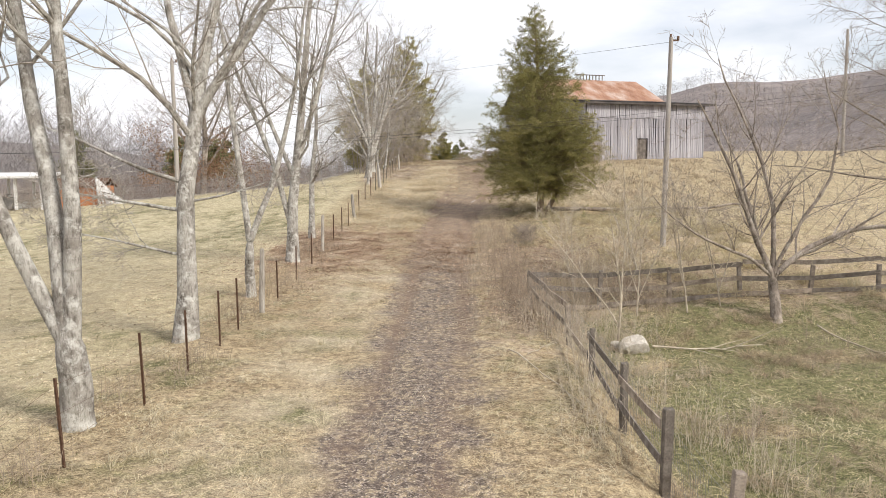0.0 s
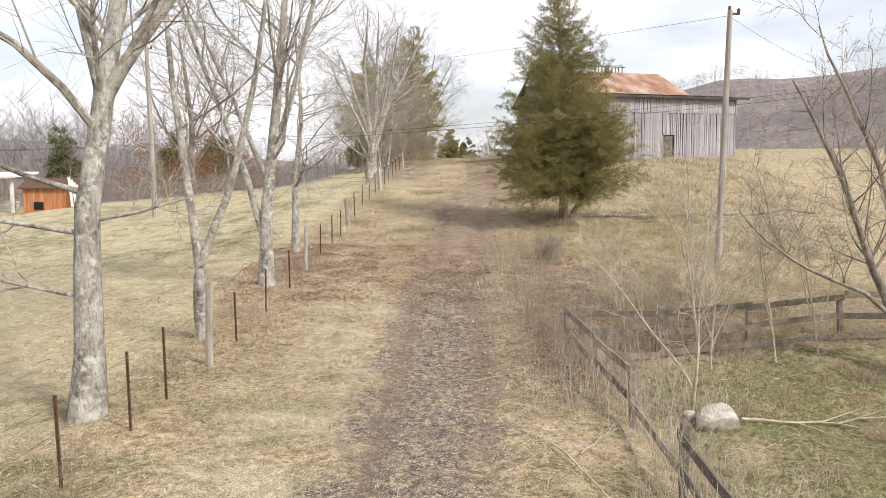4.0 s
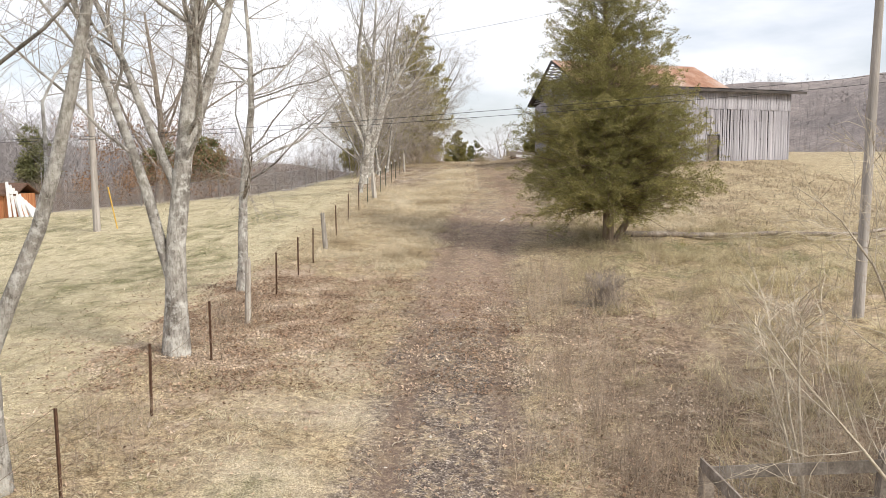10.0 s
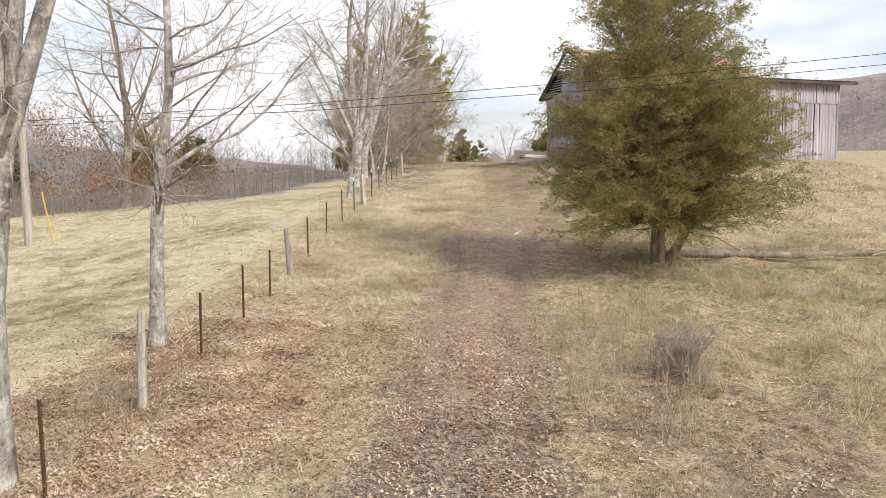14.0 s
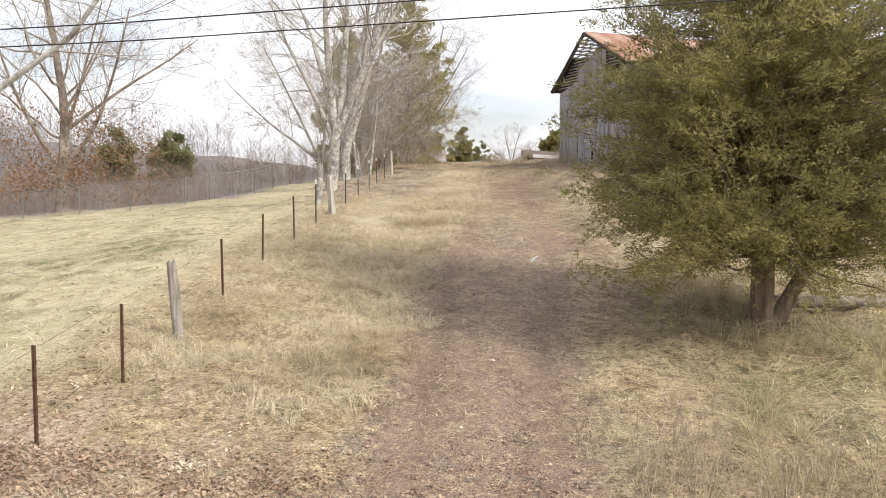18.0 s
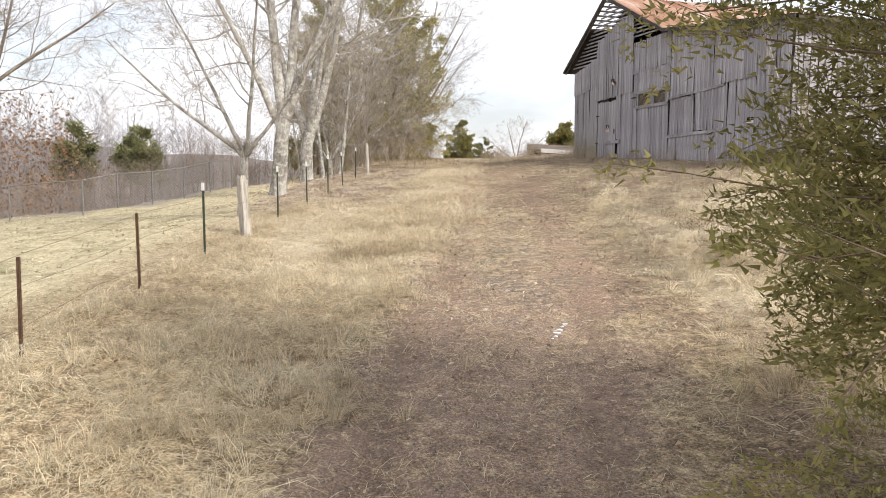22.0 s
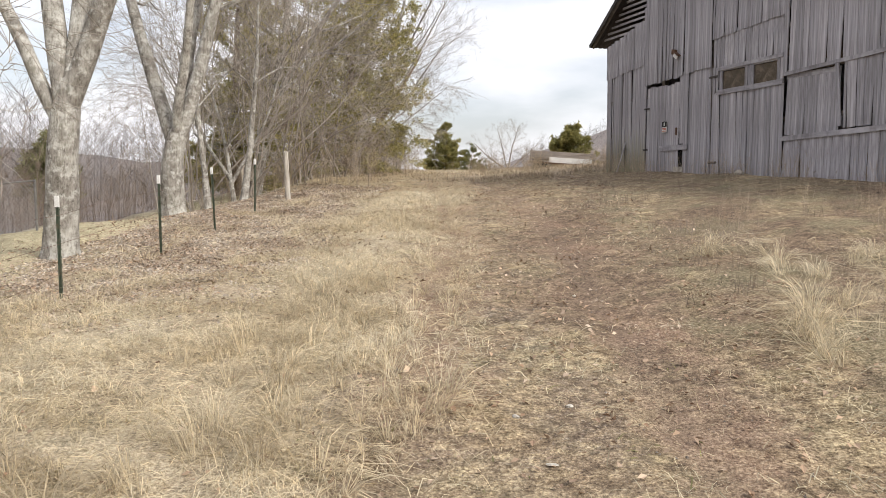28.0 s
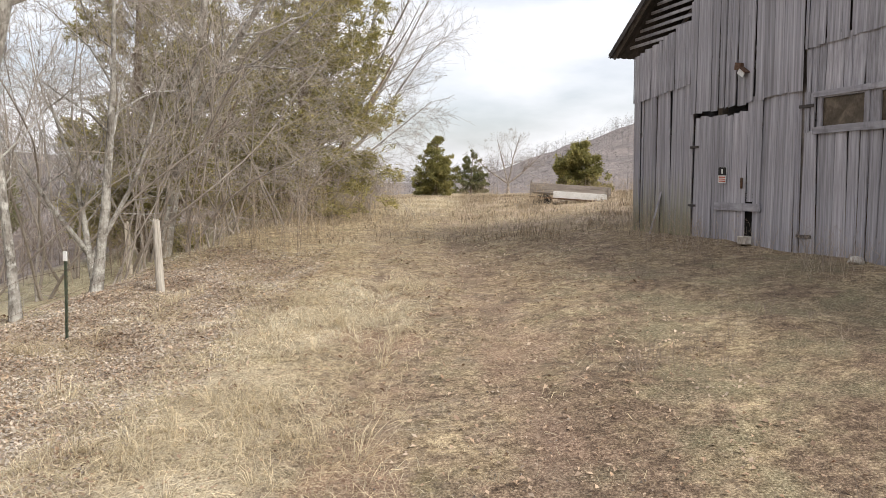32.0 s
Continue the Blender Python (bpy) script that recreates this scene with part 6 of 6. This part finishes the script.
woods("hillside_woods", 5500, lambda r, n: np.stack([r.uniform(80, 300, n), r.uniform(-60, 420, n)], -1), 4, 7.5, "grey-brown bare woods covering the hillside", 901, 22, width=0.03, stem=0.1, spread=1.0, rise=(0.0, 0.75))
woods("far_ridge_woods", 5000, lambda r, n: np.stack([r.uniform(-330, 200, n), r.uniform(330, 640, n)], -1), 7, 12, "bare woods on the far ridge", 902, 12, width=0.045, stem=0.1, spread=1.0, rise=(0.0, 0.75))
woods("west_woods", 3000, lambda r, n: np.stack([r.uniform(-150, -42, n), r.uniform(20, 190, n)], -1), 7, 14, "bare woods behind the lawn", 903, 28, width=0.013, stem=0.25, spread=0.9)
woods("lawn_edge_woods", 3000, lambda r, n: np.stack([r.uniform(-44, -9.5, n), 67 + r.uniform(0, 1, n) ** 1.7 * 30], -1), 1.0, 3.4, "brown thicket behind the chain-link fence", 904, 24, M_THICKET, width=0.011, stem=0.3, spread=0.7)
woods("pasture_edge_weeds", 3000, lambda r, n: np.stack([r.uniform(34, 72, n), r.uniform(50, 135, n)], -1), 0.6, 1.9, "brown dead weeds along the pasture's far edge", 906, 10, M_BRUSH, width=0.012)
woods("hedgerow_brush", 1200, lambda r, n: np.stack([r.uniform(-9.0, -2.4, n), r.uniform(75, 104, n)], -1), 0.7, 2.4, "grey-brown brush under the cedars", 905, 22, M_BRUSH, width=0.009)


# ---- grass, weeds and brush ----
M_STRAW = leafy("dry_grass_blades", (0.4, 0.33, 0.22), (0.63, 0.555, 0.395), (0.8, 0.74, 0.57), 0.5, 0.3)
M_PALE = leafy("bleached_grass_blades", (0.44, 0.355, 0.235), (0.75, 0.65, 0.47), (0.9, 0.82, 0.64), 0.5, 0.3)
M_PASTURE = leafy("pasture_grass_blades", (0.34, 0.285, 0.17), (0.6, 0.52, 0.335), (0.84, 0.76, 0.54), 0.5, 0.3)
M_GREENBLADE = leafy("green_grass_blades", (0.14, 0.15, 0.06), (0.25, 0.24, 0.11), (0.4, 0.37, 0.2), 0.5, 0.3)
M_FIELD = leafy("rough_field_grass", (0.3, 0.23, 0.16), (0.48, 0.39, 0.28), (0.72, 0.63, 0.47), 0.35, 0.3)
M_PALELEAF = leafy("pale_fallen_leaves", (0.38, 0.305, 0.24), (0.58, 0.5, 0.42), (0.78, 0.72, 0.64), 1.0, 0.15)
M_LEAFLITTER = leafy("fallen_leaves", (0.21, 0.125, 0.08), (0.49, 0.36, 0.26), (0.8, 0.68, 0.55), 1.0, 0.15)


def blades(name, x, y, height, width, label, material, seed, bend=0.8, flat=0.0):
    """Grass: a bent two-piece blade at each place."""
    r = np.random.default_rng(seed)
    n = len(x)
    z = ground_z(x, y) - 0.01
    h = height * r.uniform(0.55, 1.35, n)
    a = r.uniform(0, 6.28, n) + wavy(x, y, 3.0, seed) * 1.2
    lean = r.uniform(0.2, 1.0, n) * bend
    d = np.stack([np.cos(a), np.sin(a)], -1)
    s = np.stack([-np.sin(a), np.cos(a), np.zeros(n)], -1) * (width * r.uniform(0.6, 1.4, n))[:, None]
    p0 = np.stack([x, y, z], -1)
    p1 = p0 + np.concatenate([d * (lean * h * 0.35)[:, None], (h * (0.62 - 0.25 * flat))[:, None]], 1)
    p2 = p0 + np.concatenate([d * (lean * h * 1.0)[:, None], (h * (1.0 - 0.45 * lean * 0.8) * (1 - 0.7 * flat))[:, None]], 1)
    V = np.stack([p0 - s, p0 + s, p1 + s * 0.7, p1 - s * 0.7, p2], 1).reshape(-1, 3)
    i = np.arange(n)[:, None] * 5
    tagged(new(name, mesh_np(name, V, [i + np.array([[0, 1, 2, 3]]), i + np.array([[3, 2, 4]])], material)), label, "grass", kind="stuff")


gr = np.random.default_rng(5)


def scatter(n, x0, x1, y0, y1, keep, clump=0.0):
    x, y = gr.uniform(x0, x1, n), gr.uniform(y0, y1, n)
    if clump:
        k = max(1, n // 14)
        cx, cy = gr.uniform(x0, x1, k), gr.uniform(y0, y1, k)
        w = gr.integers(0, k, n)
        x, y = cx[w] + gr.normal(0, clump, n), cy[w] + gr.normal(0, clump, n)
    ok = gr.uniform(0, 1, n) < keep(x, y)
    return x[ok], y[ok]


def off_barn(x, y):
    dx, dy = x - 10.965, y - 63.07
    v, u = dx * 0.9404 + dy * 0.3401, -dx * 0.3401 + dy * 0.9404
    return ~((v > -0.05) & (v < 11.2) & (u > -0.05) & (u < 15.5))


def near_barn(x, y):
    v = (x - 10.965) * 0.9404 + (y - 63.07) * 0.3401
    return ease(-2.2, -0.6, v)


def mat_grass(name, x, y, length, width, label, material, seed, rise=0.35):
    """Matted grass: one slim bent blade at each place, combed this way and that in patches."""
    r = np.random.default_rng(seed)
    n = len(x)
    a = r.normal(0, 0.9, n) + 3.0 * wavy(x, y, 1.6, seed) + r.choice([0.0, 3.14], n, p=[0.7, 0.3])
    up = np.abs(r.normal(0, rise, n)) + 0.1
    L = length * r.uniform(0.5, 1.5, n)
    turn = a + r.normal(0, 0.5, n)
    s = np.stack([-np.sin(a), np.cos(a), r.normal(0, 0.4, n)], -1) * (width * r.uniform(0.6, 1.4, n))[:, None]
    p = np.stack([x, y, ground_z(x, y) + r.uniform(-0.008, 0.03, n)], -1)
    m = p + np.stack([np.cos(a) * np.cos(up), np.sin(a) * np.cos(up), np.sin(up)], -1) * (L * 0.55)[:, None]
    t = m + np.stack([np.cos(turn), np.sin(turn), r.uniform(-0.5, 0.3, n) * up], -1) * (L * 0.5)[:, None]
    V = np.stack([p - s, p + s, m + s, m - s, t], 1).reshape(-1, 3)
    i = np.arange(n)[:, None] * 5
    tagged(new(name, mesh_np(name, V, [i + np.array([[0, 1, 2, 3]]), i + np.array([[3, 2, 4]])], material)), label, "grass", kind="stuff")


def tufts(name, cx, cy, per, radius, height, width, label, material, seed, fall=0.7):
    """Tussocks: fine blades that rise from one crown, arch over and hang down outwards, swept to one side."""
    r = np.random.default_rng(seed)
    k = len(cx)
    size = np.repeat(r.uniform(0.55, 1.45, k), per)
    n = k * per
    a = r.uniform(0, 6.28, n)
    way = np.repeat(r.uniform(0, 6.28, k), per)
    d = np.stack([np.cos(a) + fall * np.cos(way), np.sin(a) + fall * np.sin(way)], -1)
    q = radius * 0.3 * size * np.sqrt(r.uniform(0, 1, n))
    x, y = np.repeat(cx, per) + np.cos(a) * q, np.repeat(cy, per) + np.sin(a) * q
    h = height * size * r.uniform(0.45, 1.15, n)
    reach = radius * size * r.uniform(0.45, 1.3, n)
    bow = r.normal(0, 0.16, n) * reach
    side = np.stack([-d[:, 1], d[:, 0]], -1)
    s = np.stack([-np.sin(a), np.cos(a), r.normal(0, 0.35, n)], -1) * (width * r.uniform(0.6, 1.5, n))[:, None]
    rows = []
    for f, g, w in ((0.0, -0.02, 1.0), (0.28, 0.82, 1.0), (0.66, 0.95, 0.85), (1.05, 0.28, 0.0)):
        p = np.stack([x, y], -1) + d * (reach * f)[:, None] + side * (bow * f * f)[:, None]
        z = ground_z(p[:, 0], p[:, 1]) + np.where(f > 1, h * r.uniform(0.02, 0.6, n), h * g * r.uniform(0.85, 1.1, n))
        rows.append((np.concatenate([p, z[:, None]], 1), s * w))
    V = np.stack([v + o for p, e in rows[:3] for v, o in ((p, -e), (p, e))] + [rows[3][0]], 1).reshape(-1, 3)
    i = np.arange(n)[:, None] * 7
    tagged(new(name, mesh_np(name, V, [i + np.array([[0, 1, 3, 2]]), i + np.array([[2, 3, 5, 4]]), i + np.array([[4, 5, 6]])], material)), label, "grass", kind="stuff")


def weeds(name, n, x0, x1, y0, y1, keep, h, label, seed, stems=3, material=None, thin=0.0035):
    """Dead weed stalks with side twigs."""
    r = np.random.default_rng(seed)
    x, y = scatter(n, x0, x1, y0, y1, keep, 0.3)
    lines = []
    for px, py in zip(x, y):
        for _ in range(stems):
            L = h * r.uniform(0.5, 1.25)
            p, q = limb(r, (px + r.normal(0, 0.05), py + r.normal(0, 0.05), gz(px, py) - 0.02), (r.normal(0, 0.22), r.normal(0, 0.22), 1), L, thin, 0.0015, 3, 0.1, 0.0)
            lines.append((p, q))
            for _ in range(3):
                i = r.integers(1, 3)
                t, u = limb(r, p[i], (r.normal(0, 0.7), r.normal(0, 0.7), 0.8), L * r.uniform(0.15, 0.45), thin * 0.6, 0.001, 3, 0.1, 0.0)
                lines.append((t, u))
    tagged(new(name, tube_mesh(name, [(lines, 3)], material or M_BRUSH, False)), label, "weeds", kind="stuff")


verge = lambda x, y: (1 - on_road(x, y)) ** 1.5 * off_barn(x, y) * (1 - 0.9 * litter_at(x, y)) * (1 - 0.4 * barnyard(x, y)) * (1 - 0.75 * soil_shade_at(x, y))
patch = lambda x, y: 0.25 + 0.75 * ease(-0.4, 0.4, wavy(x, y, 2.2, 71))
x, y = scatter(330000, -6.0, 3.6, 5.0, 78.0, lambda x, y: (0.12 - 0.11 * ease(44, 50, y) + 0.88 * verge(x, y)) * patch(x, y) * (1 - 0.6 * green_at(x, y)))
mat_grass("dry_grass", x, y, 0.13, 0.0023, "short dry straw-coloured grass along the track", M_STRAW, 1001)
x, y = scatter(70000, 3.0, 17.0, 24.0, 47.0, lambda x, y: off_barn(x, y) * patch(x, y) * (1 - on_road(x, y)) * (1 - 0.5 * barnyard(x, y)) * (1 - 0.8 * soil_shade_at(x, y)) * (1 - 0.4 * litter_at(x, y)))
mat_grass("pasture_grass", x, y, 0.16, 0.004, "matted tan pasture grass", M_PASTURE, 1002, 0.45)
x, y = scatter(70000, 2.5, 12.0, 46.0, 78.0, lambda x, y: off_barn(x, y) * (1 - 0.8 * ease(55, 60, y)) * (0.25 + 0.75 * pale_at(x, y)) * patch(x, y) * (1 - on_road(x, y)) * (1 - 0.75 * barnyard(x, y)) * (1 - 0.95 * soil_shade_at(x, y)))
mat_grass("bleached_grass", x, y, 0.12, 0.0024, "matted tan grass below the barn", M_FIELD, 1022, 0.45)
x, y = scatter(1100, 3.0, 13.0, 24.0, 46.0, lambda x, y: off_barn(x, y) * ease(-0.5, 0.4, wavy(x, y, 4.0, 72)) * (1 - 0.6 * barnyard(x, y)) * (1 - 0.9 * soil_shade_at(x, y)))
tufts("pasture_tussocks", x, y, 46, 0.42, 0.26, 0.0026, "rough drooping tan tussocks in the pasture", M_PASTURE, 1012)
x, y = scatter(1700, 3.6, 10.0, 43.5, 61.5, lambda x, y: off_barn(x, y) * ease(-0.6, 0.3, wavy(x, y, 3.0, 76)) * (1 - 0.95 * soil_shade_at(x, y)) * (1 - on_road(x, y)))
tufts("bleached_tussocks", x, y, 54, 0.33, 0.18, 0.0019, "bleached drooping tussocks below the barn", M_PALE, 1023, 0.9)
x, y = scatter(3000, -4.9, 0.6, 37.0, 72.0, lambda x, y: (1 - on_road(x, y)) * (1 - litter_at(x, y)) * ease(-0.4, 0.4, wavy(x, y, 3.0, 73)))
tufts("bank_grass", x, y, 34, 0.25, 0.16, 0.002, "long pale dry grass on the bank by the fence", M_PALE, 1003)
x, y = scatter(210000, -4.8, 0.9, 38.0, 72.0, lambda x, y: (1 - on_road(x, y)) * (1 - 0.7 * soil_shade_at(x, y)) * (1 - 0.88 * litter_at(x, y)) * patch(x, y))
mat_grass("long_bank_grass", x, y, 0.17, 0.002, "long pale matted grass on the bank", M_PALE, 1014, 0.5)
x, y = scatter(40000, 5.0, 20.0, 42.5, 63.5, lambda x, y: off_barn(x, y) * (1 - ease(56, 61, y) * (1 - ease(11, 14, x))) * patch(x, y) * (1 - 0.8 * soil_shade_at(x, y)))
mat_grass("hay_grass", x, y, 0.26, 0.006, "rough uncut grass in the pasture before the barn", M_FIELD, 1026, 0.7)
x, y = scatter(1500, -6.0, 3.4, 6.0, 38.0, lambda x, y: verge(x, y) * ease(-0.3, 0.5, wavy(x, y, 3.0, 74)))
tufts("verge_tufts", x, y, 26, 0.2, 0.1, 0.0022, "low dry tufts on the verge", M_STRAW, 1013)
x, y = scatter(36000, -22.0, -4.4, 12.0, 66.0, lambda x, y: 1 - 0.8 * litter_at(x, y))
mat_grass("lawn_grass", x, y, 0.11, 0.008, "short winter lawn, straw and dull green", M_STRAW, 1004, 0.3)
x, y = scatter(70000, -14.0, 14.0, 6.0, 62.0, lambda x, y: green_at(x, y) * off_barn(x, y))
mat_grass("green_grass", x, y, 0.09, 0.004, "dull green grass showing through the straw", M_GREENBLADE, 1005, 0.5)
x, y = scatter(70000, 3.4, 15.0, 4.0, 24.5, lambda x, y: patch(x, y) * (1 - 0.6 * green_at(x, y)))
mat_grass("yard_grass", x, y, 0.16, 0.0045, "matted tan and green grass inside the board fence", M_PASTURE, 1006, 0.4)
x, y = scatter(700, 3.6, 13.0, 6.0, 24.0, lambda x, y: ease(-0.5, 0.4, wavy(x, y, 2.4, 77)))
tufts("yard_tussocks", x, y, 40, 0.34, 0.16, 0.0024, "rough tan and brown tussocks inside the board fence", M_FIELD, 1015)
weeds("yard_weeds", 260, 3.4, 11.0, 8.0, 23.0, lambda x, y: 0.8 + 0 * x, 0.5, "thin dead weeds inside the board fence", 1110, 2, M_THICKET, 0.003)
x, y = scatter(26000, -6.0, 13.0, 77.0, 112.0, lambda x, y: (1 - on_road(x, y)) * off_barn(x, y) * (1 - 0.9 * pale_at(x, y)), 0.25)
blades("rough_field", x, y, 0.22, 0.008, "rough tan grass in the field past the barn", M_FIELD, 1007, 1.5, 0.3)
x, y = scatter(9000, -2.4, 1.4, 86.0, 101.0, pale_at)
blades("bleached_field_grass", x, y, 0.16, 0.006, "bright bleached grass where the track leaves the yard", M_PALE, 1008, 1.5, 0.4)


weeds("roadside_weeds", 360, 1.15, 4.0, 19.0, 36.0, lambda x, y: 1 - on_road(x, y), 0.75, "reddish-brown dead weeds along the track", 1101)
weeds("fence_weeds", 380, 2.6, 5.6, 12.0, 26.0, lambda x, y: 0.9 + 0 * x, 1.0, "tall dead stalks along the board fence", 1102, 2, M_STICK)
weeds("corner_brush", 330, 2.2, 7.0, 17.5, 31.0, lambda x, y: (1 - 0.5 * ease(4.5, 7, x)) * (1 - ease(3.6, 4.3, x) * (1 - ease(21.8, 23.0, y))), 0.75, "dense brown dead weeds round the fence's corner", 1107, 3, M_BRUSH, 0.003)
weeds("fence_corner_weeds", 330, 2.0, 8.5, 18.0, 26.0, lambda x, y: 1 - ease(3.6, 4.3, x) * (1 - ease(22.0, 23.2, y)), 1.1, "tall brown dead stalks round the board fence's corner", 1108, 3, M_BRUSH, 0.003)
weeds("left_fence_weeds", 240, -5.4, -3.9, 9.0, 34.0, lambda x, y: 0.9 + 0 * x, 0.5, "thin dead weeds along the wire fence", 1103)
weeds("yard_stubble", 900, 3.2, 11.0, 56.0, 74.0, lambda x, y: off_barn(x, y) * soil_shade_at(x, y), 0.22, "short dead brown stubble before the barn", 1111, 3, M_THICKET, 0.003)
weeds("barn_weeds", 1300, 4.6, 12.0, 61.0, 79.0, lambda x, y: off_barn(x, y) * (0.1 + 0.9 * near_barn(x, y)), 0.55, "dead brown weeds at the foot of the barn wall", 1104, 3, M_BRUSH, 0.0022)
weeds("pasture_weeds", 300, 4.0, 16.0, 24.0, 40.0, lambda x, y: 0.7 + 0 * x, 0.6, "dead brown weeds in the pasture", 1105)
weeds("field_brush", 700, 0.8, 10.0, 76.5, 98.0, lambda x, y: (1 - on_road(x, y)) * off_barn(x, y), 0.7, "brown dead weeds in the rough field", 1106, 2, M_FIELD, 0.0035)

x, y = scatter(85000, -1.6, 8.0, 36.0, 76.0, lambda x, y: off_barn(x, y) * np.maximum(on_road(x, y), soil_shade_at(x, y)) * (0.4 + 0.6 * patch(x, y)) * (1 - 0.4 * barnyard(x, y)))
mat_grass("loose_straw", x, y, 0.045, 0.0018, "loose straw bits strewn on the bare track", M_FIELD, 1025, 0.2)
# fallen leaves: curled blades of two halves
def fallen_leaves(x, y, size, label, material):
    n = len(x)
    a, q = gr.uniform(0, 6.28, n), size * gr.uniform(0.6, 1.35, (n, 1))
    way, out = np.stack([np.cos(a), np.sin(a), gr.normal(0, 0.35, n)], -1) * q, np.stack([-np.sin(a), np.cos(a), gr.normal(0, 0.4, n)], -1) * 0.62 * q
    c = np.stack([x, y, ground_z(x, y) + gr.uniform(0.012, 0.04, n)], -1)
    curl = np.array([0, 0, 1.0]) * gr.uniform(0.0, 0.018, (n, 1))
    V = np.stack([c - way, c + out + curl, c + way, c - out + curl], 1).reshape(-1, 3)
    i = np.arange(n)[:, None] * 4
    tagged(new("fallen_leaves", mesh_np("fallen_leaves", V, np.concatenate([i + np.array([[0, 1, 2]]), i + np.array([[0, 2, 3]])]), material)), label, "leaves", kind="stuff")


x, y = scatter(150000, -9.0, 4.5, 20.0, 78.0, lambda x, y: (litter_at(x, y) + 0.04 + 0.1 * ease(42, 48, y) * ease(-1.5, 0.0, x)) * (1 - 0.4 * barnyard(x, y)))
fallen_leaves(x, y, 0.027, "brown fallen leaves drifted under the trees", M_LEAFLITTER)
x, y = scatter(60000, -6.5, 1.5, 27.0, 36.0, lambda x, y: litter_at(x, y))
fallen_leaves(x, y, 0.024, "reddish-brown fallen leaves lying thick by the wire fence", M_LEAFLITTER)
x, y = scatter(95000, -6.5, -1.6, 55.0, 77.0, lambda x, y: litter_at(x, y))
fallen_leaves(x, y, 0.022, "pale grey-tan fallen leaves under the tall maples", M_PALELEAF)


# loose gravel on the track
x, y = scatter(60000, -1.6, 3.6, 5.0, 66.0, lambda x, y: on_road(x, y) * (1 - 0.8 * ease(46, 54, y)) * (0.35 + 0.65 * ease(-0.3, 0.5, wavy(x, y, 1.1, 75))))
n = len(x)
q = gr.uniform(0.008, 0.022, (n, 1))
c = np.stack([x, y, ground_z(x, y)], -1)
tet = np.array([[1.0, 0, -0.3], [-0.5, 0.87, -0.3], [-0.5, -0.87, -0.3], [0.0, 0.0, 0.8]])
spin = gr.uniform(0, 6.28, n)
rot = np.stack([np.stack([np.cos(spin), -np.sin(spin)], -1), np.stack([np.sin(spin), np.cos(spin)], -1)], 1)
flat = np.einsum("nij,kj->nki", rot, tet[:, :2]) * gr.uniform(0.6, 1.3, (n, 4, 1))
V = c[:, None] + np.concatenate([flat, np.broadcast_to(tet[None, :, 2:], (n, 4, 1))], -1) * q[:, None]
i = np.arange(n)[:, None] * 4
F = np.concatenate([i + np.array([[0, 1, 3]]), i + np.array([[1, 2, 3]]), i + np.array([[2, 0, 3]])])
M_PEBBLE = plain("pebbles", (0.15, 0.127, 0.108), (0.26, 0.222, 0.19), (0.5, 0.45, 0.39), 3.0, None, 0.9, fine=30.0, bump=0.0, vary="island")
tagged(new("loose_gravel", mesh_np("loose_gravel", V.reshape(-1, 3), F, M_PEBBLE)), "loose brown-grey gravel on the track", "gravel", kind="stuff")
